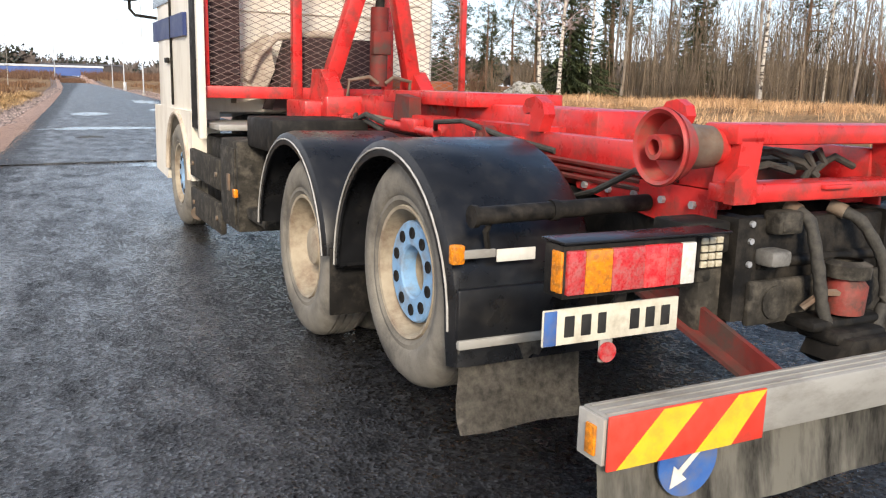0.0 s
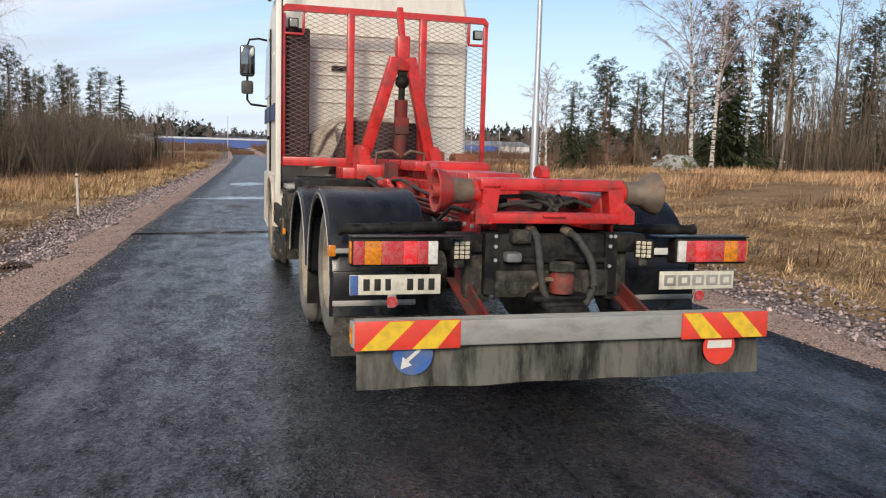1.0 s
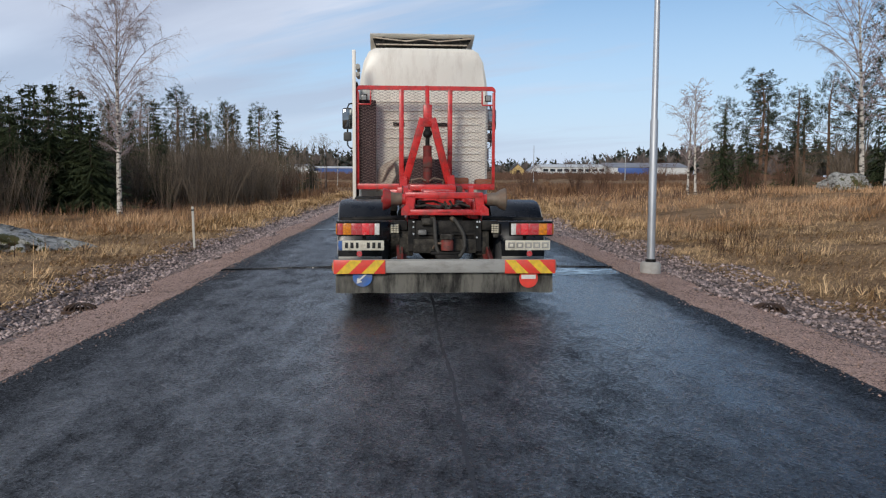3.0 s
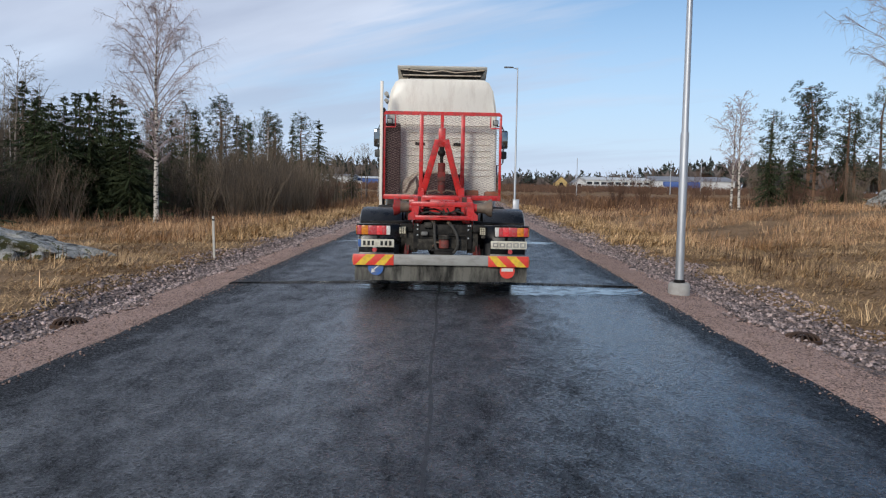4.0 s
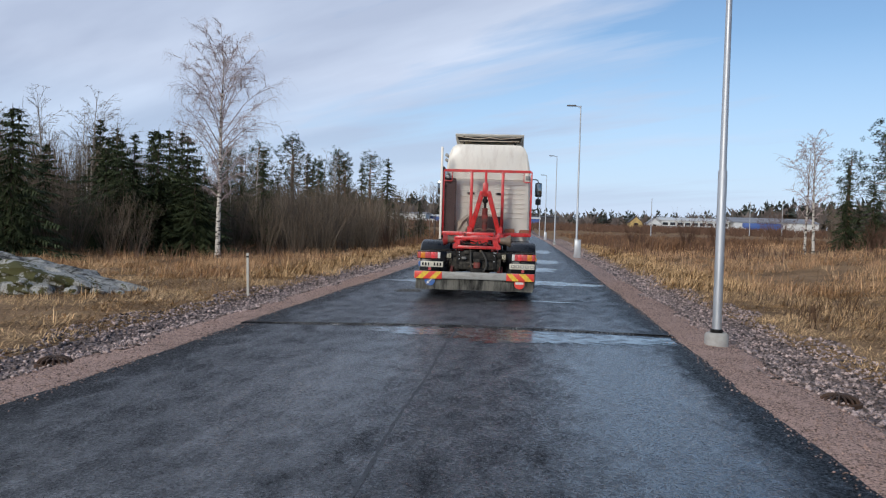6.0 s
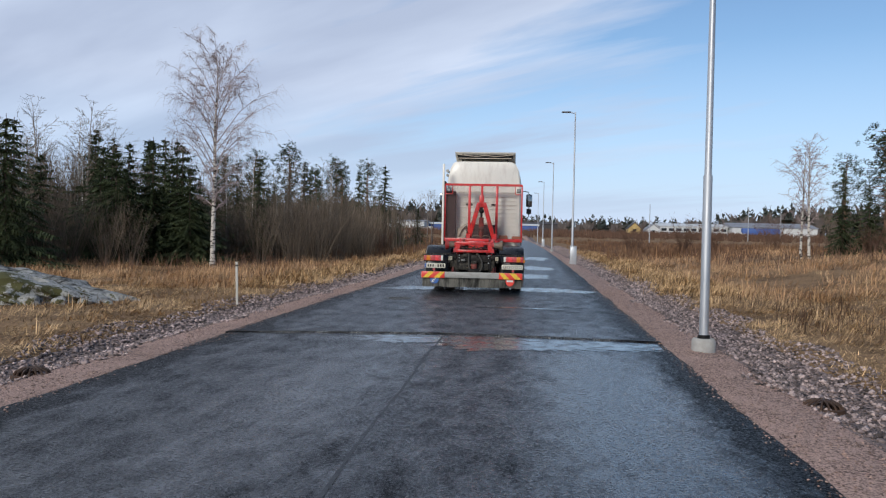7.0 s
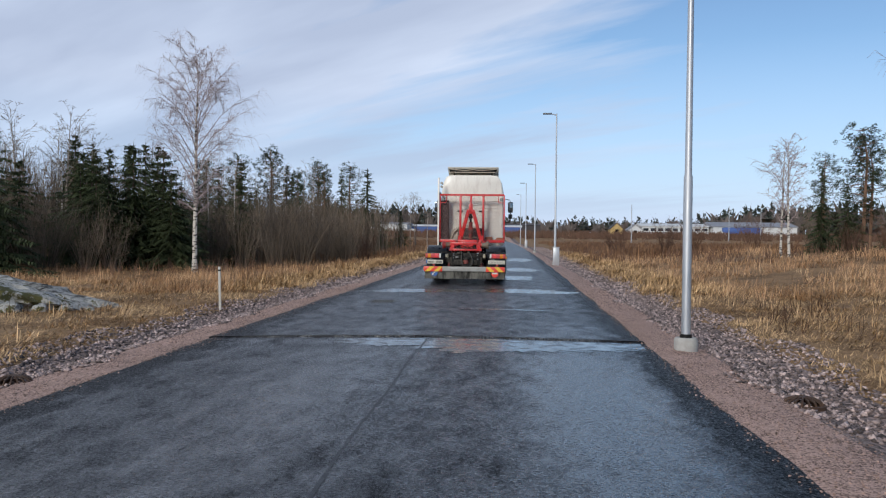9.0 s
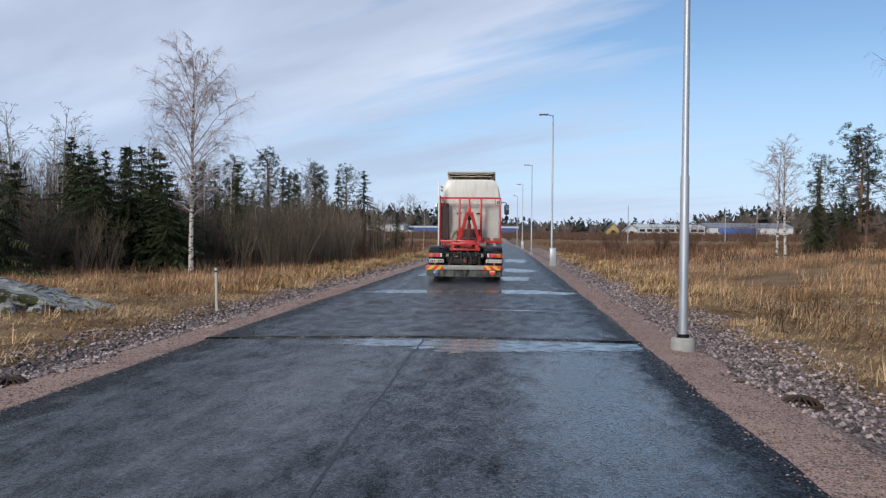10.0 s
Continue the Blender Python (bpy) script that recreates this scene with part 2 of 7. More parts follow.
def box(bm, x0, x1, y0, y1, z0, z1, bevel=0.0, m=None):
    g = bmesh.ops.create_cube(bm, size=1)
    vs = g["verts"]
    for v in vs:
        v.co = Vector((x0 + (v.co.x + 0.5) * (x1 - x0), y0 + (v.co.y + 0.5) * (y1 - y0), z0 + (v.co.z + 0.5) * (z1 - z0)))
    if bevel:
        es = {e for v in vs for e in v.link_edges}
        r = bmesh.ops.bevel(bm, geom=list(es), offset=bevel, segments=2, affect="EDGES", profile=0.5)
        vs = list({v for f in r["faces"] for v in f.verts} | {v for v in vs if v.is_valid})
    if m is not None:
        bmesh.ops.transform(bm, matrix=m, verts=vs)
    return bm


def rod(bm, a, b, r0, r1=None, n=12, caps=True):
    """A round bar from a to b."""
    a, b = Vector(a), Vector(b)
    r1 = r0 if r1 is None else r1
    q = (b - a).to_track_quat("Z", "Y").to_matrix()
    rings = []
    for p, r in ((a, r0), (b, r1)):
        rings.append([bm.verts.new(p + q @ Vector((r * math.cos(k * math.tau / n), r * math.sin(k * math.tau / n), 0))) for k in range(n)])
    for k in range(n):
        bm.faces.new((rings[0][k], rings[0][(k + 1) % n], rings[1][(k + 1) % n], rings[1][k]))
    if caps:
        bm.faces.new(rings[0][::-1])
        bm.faces.new(rings[1])
    return bm


def tube(bm, pts, r, n=8):
    """A bent round bar along points; r is a number or one for each point."""
    pts = [Vector(p) for p in pts]
    rs = r if isinstance(r, (list, tuple)) else [r] * len(pts)
    rings = []
    ref = Vector((0.31, 0.22, 0.93))
    for i, p in enumerate(pts):
        d = (pts[min(i + 1, len(pts) - 1)] - pts[max(i - 1, 0)]).normalized()
        u = d.cross(ref)
        if u.length < 0.05:
            u = d.cross(Vector((1, 0, 0)))
        u.normalize()
        w = d.cross(u)
        rings.append([bm.verts.new(p + rs[i] * (u * math.cos(k * math.tau / n) + w * math.sin(k * math.tau / n))) for k in range(n)])
    for a, b in zip(rings, rings[1:]):
        for k in range(n):
            bm.faces.new((a[k], a[(k + 1) % n], b[(k + 1) % n], b[k]))
    bm.faces.new(rings[0][::-1])
    bm.faces.new(rings[-1])
    return bm


def beam(bm, a, b, w, h, up=(0, 0, 1), bevel=0.006):
    """A square bar from a to b, w wide and h high."""
    a, b = Vector(a), Vector(b)
    d = (b - a).normalized()
    s = d.cross(Vector(up)).normalized()
    u = s.cross(d)
    m = Matrix((s, d, u)).transposed().to_4x4()
    m.translation = a
    return box(bm, -w / 2, w / 2, 0, (b - a).length, -h / 2, h / 2, bevel, m)


def prism(bm, outline, a, b, axis="x"):
    """A flat outline pushed along an axis from a to b. For x the outline is in (y, z), for y in (x, z), for z in (x, y)."""
    def at(p, k):
        return {"x": (k, p[0], p[1]), "y": (p[0], k, p[1]), "z": (p[0], p[1], k)}[axis]
    lo = [bm.verts.new(at(p, a)) for p in outline]
    hi = [bm.verts.new(at(p, b)) for p in outline]
    bm.faces.new(lo)
    bm.faces.new(hi[::-1])
    for k in range(len(outline)):
        bm.faces.new((lo[k], hi[k], hi[(k + 1) % len(outline)], lo[(k + 1) % len(outline)]))
    return bm


def lathe(bm, profile, n=40, axis="x"):
    """A profile of (along, radius) turned round the axis."""
    rings = []
    for a, r in profile:
        ring = []
        for k in range(n):
            c, s = r * math.cos(k * math.tau / n), r * math.sin(k * math.tau / n)
            ring.append(bm.verts.new({"x": (a, c, s), "z": (c, s, a), "y": (c, a, s)}[axis]))
        rings.append(ring)
    for p, q in zip(rings, rings[1:]):
        for k in range(n):
            bm.faces.new((p[k], p[(k + 1) % n], q[(k + 1) % n], q[k]))
    return bm


def raw_mesh(name, verts, faces, mat):
    me = bpy.data.meshes.new(name)
    me.from_pydata(verts, [], faces)
    for m in mat if isinstance(mat, (list, tuple)) else [mat]:
        me.materials.append(m)
    return new(name, me)

# ---- ground, road, verges ----
ROAD_W = 3.22


def bend(y):
    """The road swings slowly to the left as it runs off."""
    return -0.95 * (max(0.0, min(y, 260) - 20) / 100) ** 2


def smooth(a, b, v):
    t = max(0.0, min(1.0, (v - a) / (b - a)))
    return t * t * (3 - 2 * t)


def crown(x, y):
    """Height of the cambered road surface."""
    return 0.026 - 0.05 * (abs(x - bend(y)) / ROAD_W) ** 1.4


def bank(x, y):
    """Height of the land beside the road."""
    u = x - bend(y)
    a = abs(u)
    if a < 3.25:
        return -0.09
    if a < 4.0:
        z = -0.06 - 0.04 * (a - 3.25) / 0.75
    elif a < 4.7:
        z = -0.1 - 0.17 * (a - 4.0) / 0.7
    elif a < 5.5:
        z = -0.27 + 0.14 * (a - 4.7) / 0.8
    else:
        z = -0.13
    if u > 5:
        z += 0.95 * smooth(5, 20, u) * max(0, min(1, (95 - y) / 50))
    if u < -6:
        z -= (0.1 + 0.33 * smooth(15, 40, y) * (1 - smooth(70, 110, y))) * min(1, (-u - 6) / 7)
    if a > 5.2:
        k = min(1, (a - 5.2) / 3)
        z += k * (0.16 * noise.noise((x * 0.16, y * 0.16, 0)) + 0.05 * noise.noise((x * 0.7, y * 0.7, 3)))
    return z + 2.1 * smooth(170, 255, y)


def layered_ground(name, stops, scale, bump, bscale, rough):
    """An earth surface: a ramp of colours over mixed noise."""
    m = bpy.data.materials.new(name)
    m.use_nodes = True
    n, l = m.node_tree.nodes, m.node_tree.links
    b = n["Principled BSDF"]
    tc = n.new("ShaderNodeTexCoord")
    za = n.new("ShaderNodeTexNoise")
    za.inputs["Scale"].default_value, za.inputs["Detail"].default_value, za.inputs["Roughness"].default_value = scale, 9, 0.72
    zb = n.new("ShaderNodeTexNoise")
    zb.inputs["Scale"].default_value, zb.inputs["Detail"].default_value = scale * 0.07, 4
    l.new(tc.outputs["Object"], za.inputs["Vector"])
    l.new(tc.outputs["Object"], zb.inputs["Vector"])
    ad = n.new("ShaderNodeMath")
    ad.operation = "MULTIPLY_ADD"
    ad.inputs[1].default_value = 0.6
    l.new(za.outputs[0], ad.inputs[0])
    mu = n.new("ShaderNodeMath")
    mu.operation = "MULTIPLY"
    mu.inputs[1].default_value = 0.4
    l.new(zb.outputs[0], mu.inputs[0])
    l.new(mu.outputs[0], ad.inputs[2])
    rp = n.new("ShaderNodeValToRGB")
    while len(rp.color_ramp.elements) < len(stops):
        rp.color_ramp.elements.new(0.5)
    for e, (p, c) in zip(rp.color_ramp.elements, stops):
        e.position, e.color = p, (*c, 1)
    l.new(ad.outputs[0], rp.inputs[0])
    l.new(rp.outputs[0], b.inputs["Base Color"])
    b.inputs["Roughness"].default_value = rough
    b.inputs["Specular IOR Level"].default_value = 0.25
    bz = n.new("ShaderNodeTexNoise")
    bz.inputs["Scale"].default_value, bz.inputs["Detail"].default_value = bscale, 5
    l.new(tc.outputs["Object"], bz.inputs["Vector"])
    bp = n.new("ShaderNodeBump")
    bp.inputs["Strength"].default_value, bp.inputs["Distance"].default_value = bump, 0.03
    l.new(bz.outputs[0], bp.inputs["Height"])
    l.new(bp.outputs[0], b.inputs["Normal"])
    return m


turf = layered_ground("dead_grass_turf", [(0.34, (0.06, 0.035, 0.017)), (0.45, (0.17, 0.098, 0.045)), (0.53, (0.31, 0.19, 0.095)), (0.66, (0.15, 0.1, 0.045))], 9, 0.9, 30, 0.95)



def pebble_material(name, dark, light, scale, bump):
    """Crushed stone: every grain has its own tone, with gaps between the grains."""
    m = bpy.data.materials.new(name)
    m.use_nodes = True
    n, l = m.node_tree.nodes, m.node_tree.links
    b = n["Principled BSDF"]
    tc = n.new("ShaderNodeTexCoord")
    vo = n.new("ShaderNodeTexVoronoi")
    vo.inputs["Scale"].default_value = scale
    l.new(tc.outputs["Object"], vo.inputs["Vector"])
    sep = n.new("ShaderNodeSeparateColor")
    l.new(vo.outputs["Color"], sep.inputs[0])
    big = n.new("ShaderNodeTexNoise")
    big.inputs["Scale"].default_value, big.inputs["Detail"].default_value = 1.6, 5
    l.new(tc.outputs["Object"], big.inputs["Vector"])
    ad = n.new("ShaderNodeMath")
    ad.operation = "MULTIPLY_ADD"
    ad.inputs[1].default_value = 0.7
    l.new(big.outputs[0], ad.inputs[0])
    l.new(sep.outputs[0], ad.inputs[2])
    rp = n.new("ShaderNodeValToRGB")
    rp.color_ramp.elements[0].position, rp.color_ramp.elements[0].color = 0.3, (*dark, 1)
    rp.color_ramp.elements[1].position, rp.color_ramp.elements[1].color = 1.25 / 1.25, (*light, 1)
    l.new(ad.outputs[0], rp.inputs[0])
    l.new(rp.outputs[0], b.inputs["Base Color"])
    b.inputs["Roughness"].default_value = 0.9
    b.inputs["Specular IOR Level"].default_value = 0.25
    bp = n.new("ShaderNodeBump")
    bp.invert = True
    bp.inputs["Strength"].default_value, bp.inputs["Distance"].default_value = bump, 0.6 / scale
    l.new(vo.outputs["Distance"], bp.inputs["Height"])
    l.new(bp.outputs[0], b.inputs["Normal"])
    return m


grit = pebble_material("pink_crushed_granite", (0.06, 0.036, 0.028), (0.5, 0.335, 0.265), 62, 1.0)
stone_bed = pebble_material("stone_bed", (0.02, 0.015, 0.013), (0.26, 0.195, 0.17), 24, 1.0)

# one sheet to the horizon, finer near the road
xs = [-1200, -500, -220, -120, -80] + list(np.arange(-60, -8, 2.0)) + [-8, -7.2, -6.4, -5.9, -5.5, -5.1, -4.7, -4.35, -4.0, -3.65, -3.26, -3.15]
xs = xs + [-x for x in reversed(xs)]
ys = [-300, -120, -60, -35, -20, -12] + list(np.arange(-8, 30, 1.0)) + list(np.arange(30, 80, 2.0)) + list(np.arange(80, 200, 10)) + [200, 260, 340, 500, 800, 1600, 3000]
gv = [(float(x) + bend(y), float(y), bank(x + bend(y), y)) for y in ys for x in xs]
nx = len(xs)
gf, gm = [], []
for j in range(len(ys) - 1):
    for i in range(nx - 1):
        gf.append((j * nx + i, j * nx + i + 1, (j + 1) * nx + i + 1, (j + 1) * nx + i))
        mid = abs(xs[i] + xs[i + 1]) / 2
        gm.append(1 if mid < 4.0 else 2 if mid < 5.3 else 0)
ground = raw_mesh("ground", gv, gf, [turf, grit, stone_bed])
ground.data.polygons.foreach_set("material_index", gm)
ground.data.polygons.foreach_set("use_smooth", [True] * len(gf))
tagged(ground, "flat verge of dead yellow grass with gravel shoulders", "ground", kind="structure")


def asphalt_material(name, wet):
    """Dark asphalt: stone grain, damp film in drifts, glossy where it stays wet."""
    m = bpy.data.materials.new(name)
    m.use_nodes = True
    n, l = m.node_tree.nodes, m.node_tree.links
    b = n["Principled BSDF"]
    tc = n.new("ShaderNodeTexCoord")

    def nz(scale, detail, rough=0.6, stretch=None):
        z = n.new("ShaderNodeTexNoise")
        z.inputs["Scale"].default_value, z.inputs["Detail"].default_value, z.inputs["Roughness"].default_value = scale, detail, rough
        if stretch:
            mp = n.new("ShaderNodeMapping")
            mp.inputs["Scale"].default_value = stretch
            l.new(tc.outputs["Object"], mp.inputs[0])
            l.new(mp.outputs[0], z.inputs["Vector"])
        else:
            l.new(tc.outputs["Object"], z.inputs["Vector"])
        return z.outputs[0]

    vo = n.new("ShaderNodeTexVoronoi")
    vo.inputs["Scale"].default_value = 58
    l.new(tc.outputs["Object"], vo.inputs["Vector"])
    rp = n.new("ShaderNodeValToRGB")
    rp.color_ramp.elements[0].position, rp.color_ramp.elements[0].color = 0.25, (0.002, 0.002, 0.0024, 1)
    rp.color_ramp.elements[1].position, rp.color_ramp.elements[1].color = 0.97, (0.014, 0.015, 0.018, 1)
    gs = n.new("ShaderNodeSeparateColor")
    l.new(vo.outputs["Color"], gs.inputs[0])
    l.new(gs.outputs[0], rp.inputs[0])
    tone = n.new("ShaderNodeMapRange")
    tone.inputs["From Min"].default_value, tone.inputs["From Max"].default_value = 0.3, 0.7
    tone.inputs["To Min"].default_value, tone.inputs["To Max"].default_value = 0.75, 1.3
    l.new(nz(0.9, 5), tone.inputs[0])
    hv = n.new("ShaderNodeHueSaturation")
    l.new(tone.outputs[0], hv.inputs["Value"])
    l.new(rp.outputs[0], hv.inputs["Color"])
    l.new(hv.outputs[0], b.inputs["Base Color"])
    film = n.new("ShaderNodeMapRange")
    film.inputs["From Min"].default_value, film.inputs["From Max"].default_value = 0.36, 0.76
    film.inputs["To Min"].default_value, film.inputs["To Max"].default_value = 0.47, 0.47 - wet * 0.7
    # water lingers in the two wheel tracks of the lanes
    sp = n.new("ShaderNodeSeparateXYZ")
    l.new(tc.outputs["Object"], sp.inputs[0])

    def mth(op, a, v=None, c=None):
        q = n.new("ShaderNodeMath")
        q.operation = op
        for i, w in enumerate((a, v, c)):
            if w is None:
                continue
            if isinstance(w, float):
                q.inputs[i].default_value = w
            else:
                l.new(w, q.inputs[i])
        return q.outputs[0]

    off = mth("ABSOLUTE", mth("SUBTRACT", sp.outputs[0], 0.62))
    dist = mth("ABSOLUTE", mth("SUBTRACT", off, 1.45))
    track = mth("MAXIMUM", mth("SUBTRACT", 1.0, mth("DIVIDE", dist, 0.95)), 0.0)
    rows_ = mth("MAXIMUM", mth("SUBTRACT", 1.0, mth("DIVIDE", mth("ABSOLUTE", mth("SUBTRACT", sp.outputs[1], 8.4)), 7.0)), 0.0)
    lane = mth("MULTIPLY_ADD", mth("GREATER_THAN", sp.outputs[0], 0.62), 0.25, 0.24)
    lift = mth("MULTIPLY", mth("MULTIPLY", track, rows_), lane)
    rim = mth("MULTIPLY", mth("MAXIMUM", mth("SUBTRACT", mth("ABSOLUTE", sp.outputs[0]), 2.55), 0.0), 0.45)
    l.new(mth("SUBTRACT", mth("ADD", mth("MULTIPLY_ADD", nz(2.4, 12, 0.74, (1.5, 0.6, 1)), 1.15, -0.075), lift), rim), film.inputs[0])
    grain = n.new("ShaderNodeMath")
    grain.operation = "MULTIPLY_ADD"
    grain.inputs[1].default_value = 0.5
    l.new(gs.outputs[1], grain.inputs[0])
    l.new(mth("SUBTRACT", film.outputs[0], 0.2), grain.inputs[2])
    l.new(mth("MAXIMUM", grain.outputs[0], 0.05), b.inputs["Roughness"])
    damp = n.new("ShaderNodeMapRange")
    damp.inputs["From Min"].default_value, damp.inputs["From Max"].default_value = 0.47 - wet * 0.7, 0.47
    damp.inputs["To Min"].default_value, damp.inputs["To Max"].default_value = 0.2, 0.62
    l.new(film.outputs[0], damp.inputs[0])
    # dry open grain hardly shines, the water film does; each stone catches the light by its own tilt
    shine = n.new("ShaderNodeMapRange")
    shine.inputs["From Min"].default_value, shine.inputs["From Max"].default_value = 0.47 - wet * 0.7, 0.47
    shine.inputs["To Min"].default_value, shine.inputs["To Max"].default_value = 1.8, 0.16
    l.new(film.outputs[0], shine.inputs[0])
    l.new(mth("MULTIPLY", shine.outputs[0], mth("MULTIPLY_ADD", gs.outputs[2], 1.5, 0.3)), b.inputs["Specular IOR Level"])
    bp = n.new("ShaderNodeBump")
    bp.inputs["Distance"].default_value = 0.014
    l.new(vo.outputs["Distance"], bp.inputs["Height"])
    l.new(damp.outputs[0], bp.inputs["Strength"])
    b2 = n.new("ShaderNodeBump")
    b2.inputs["Strength"].default_value, b2.inputs["Distance"].default_value = 0.7, 0.03
    l.new(nz(16, 6, 0.8), b2.inputs["Height"])
    l.new(mth("MULTIPLY", damp.outputs[0], 0.7), b2.inputs["Strength"])
    l.new(bp.outputs[0], b2.inputs["Normal"])
    l.new(b2.outputs[0], b.inputs["Normal"])
    return m


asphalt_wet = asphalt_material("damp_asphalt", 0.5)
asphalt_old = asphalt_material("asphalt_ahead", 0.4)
rng = random.Random(3)


SKEW = 0.065


def road_slab(name, y0, y1, top, mat, label):
    """A strip of cambered road with a slightly ragged edge and real thickness; its ends run a little askew."""
    bm = bmesh.new()
    rows = []
    stops = [y0 + 0.25 * k for k in range(int((min(y1, 40) - y0) / 0.25) + 1)] + [y for y in np.arange(41, y1, 3.0)]
    if y1 <= 40:
        stops.append(y1)
    for y in stops:
        bx = bend(y)
        a = -ROAD_W + rng.uniform(-0.018, 0.018) + 0.02 * math.sin(y * 0.9)
        c = ROAD_W - 0.03 + rng.uniform(-0.018, 0.018) + 0.02 * math.sin(y * 1.3)
        inner = [-2.7, -2.0, -1.3, -0.6, 0.0, 0.6, 1.3, 2.0, 2.7]
        line = [(a - 0.035, -0.13)] + [(x, crown(x + bx, y) + top - (0.01 if x in (a, c) else 0)) for x in [a, a + 0.05] + inner + [c - 0.05, c]] + [(c + 0.035, -0.13)]
        rows.append([bm.verts.new((x + bx, y + SKEW * x, z)) for x, z in line])
    for p, q in zip(rows, rows[1:]):
        for i in range(len(p) - 1):
            bm.faces.new((p[i], p[i + 1], q[i + 1], q[i]))
    bm.faces.new(rows[0][::-1])
    bm.faces.new(rows[-1])
    ob = mesh_object(name, bm, mat)
    return tagged(ob, label, "road", kind="structure")


JOINT_Y, JOINT2_Y = 12.64, 22.0
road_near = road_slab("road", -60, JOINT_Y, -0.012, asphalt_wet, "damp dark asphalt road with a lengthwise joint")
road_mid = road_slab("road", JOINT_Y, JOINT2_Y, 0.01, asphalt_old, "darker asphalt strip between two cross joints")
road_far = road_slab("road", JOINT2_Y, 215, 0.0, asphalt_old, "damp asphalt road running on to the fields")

seam_mat = material("tar_joint", (0.009, 0.009, 0.01), (0.02, 0.02, 0.022), 20, 0.4, 0.6, bump=0.4)


def seam(points, w, lift, label):
    bm = bmesh.new()
    prev = None
    for x, y, dx, dy in points:
        ww = w * rng.uniform(0.5, 1.3)
        a = bm.verts.new((x - dx * ww, y - dy * ww, crown(x - dx * ww, y) + lift))
        b = bm.verts.new((x + dx * ww, y + dy * ww, crown(x + dx * ww, y) + lift))
        if prev:
            bm.faces.new((prev[0], prev[1], b, a))
        prev = (a, b)
    return tagged(mesh_object("road_joint", bm, seam_mat), label, "road joint", kind="structure")


seam([(0.0105 * (12.6 - y) + 0.012 * math.sin(y * 1.7) + rng.uniform(-0.008, 0.008), y, 1, 0) for y in np.arange(-20, 12.5, 0.16)], 0.014, -0.0085, "dark lengthwise joint in the asphalt")
seam([(x, JOINT_Y + SKEW * x + 0.012 * math.sin(x * 2.1) + rng.uniform(-0.01, 0.01) + 0.03, 0, 1) for x in np.arange(-3.15, 3.16, 0.1)], 0.03, 0.0135, "dark cross joint of two asphalt layers")
seam([(x, JOINT2_Y + SKEW * x + rng.uniform(-0.012, 0.012) - 0.03, 0, 1) for x in np.arange(-3.15, 3.1, 0.1)], 0.03, 0.0135, "dark cross joint of two asphalt layers")

water = bpy.data.materials.new("shallow_water")
water.use_nodes = True
wb = water.node_tree.nodes["Principled BSDF"]
wb.inputs["Base Color"].default_value = (0.02, 0.021, 0.023, 1)
wb.inputs["Specular IOR Level"].default_value = 0.7
wzn = water.node_tree.nodes.new("ShaderNodeTexNoise")
wzn.inputs["Scale"].default_value, wzn.inputs["Detail"].default_value = 5, 6
wtcn = water.node_tree.nodes.new("ShaderNodeTexCoord")
water.node_tree.links.new(wtcn.outputs["Object"], wzn.inputs["Vector"])
wrn = water.node_tree.nodes.new("ShaderNodeMapRange")
wrn.inputs["From Min"].default_value, wrn.inputs["From Max"].default_value = 0.35, 0.65
wrn.inputs["To Min"].default_value, wrn.inputs["To Max"].default_value = 0.08, 0.34
water.node_tree.links.new(wzn.outputs[0], wrn.inputs[0])
water.node_tree.links.new(wrn.outputs[0], wb.inputs["Roughness"])


def puddle(cx, cy, rx, ry, lift, seed, back=None):
    """A ragged film of water on the cambered road; back: it stands against a joint at that y."""
    bm = bmesh.new()
    n, rings = 220, 7
    out = []
    for k in range(n):
        a = k * math.tau / n
        r = 1 + 0.4 * noise.noise((math.cos(a) * 1.6 + seed * 7, math.sin(a) * 1.6, seed)) + 0.22 * noise.noise((math.cos(a) * 6, math.sin(a) * 6 + seed, seed)) + 0.3 * noise.noise((math.cos(a) * 19, math.sin(a) * 19 + seed, seed)) + 0.2 * noise.noise((math.cos(a) * 45, math.sin(a) * 45 + seed, seed))
        out.append((rx * r * math.cos(a), ry * r * math.sin(a)))

    def vert(x, y):
        bx = bend(y)
        x = min(3.1, max(-3.12, x))
        y += SKEW * x
        if back is not None:
            y = min(y, back + SKEW * x - 0.012)
        return bm.verts.new((x + bx, y, crown(x + bx, y) + lift))

    grid = [[vert(cx + ox * q / rings, cy + oy * q / rings) for ox, oy in out] for q in range(1, rings + 1)]
    c = vert(cx, cy)
    for k in range(n):
        bm.faces.new((c, grid[0][k], grid[0][(k + 1) % n]))
        for p, q in zip(grid, grid[1:]):
            bm.faces.new((p[k], q[k], q[(k + 1) % n], p[(k + 1) % n]))
    return tagged(mesh_object("puddle", bm, water), "thin film of rainwater on the asphalt", "puddle", group="puddles on the road", kind="structure")


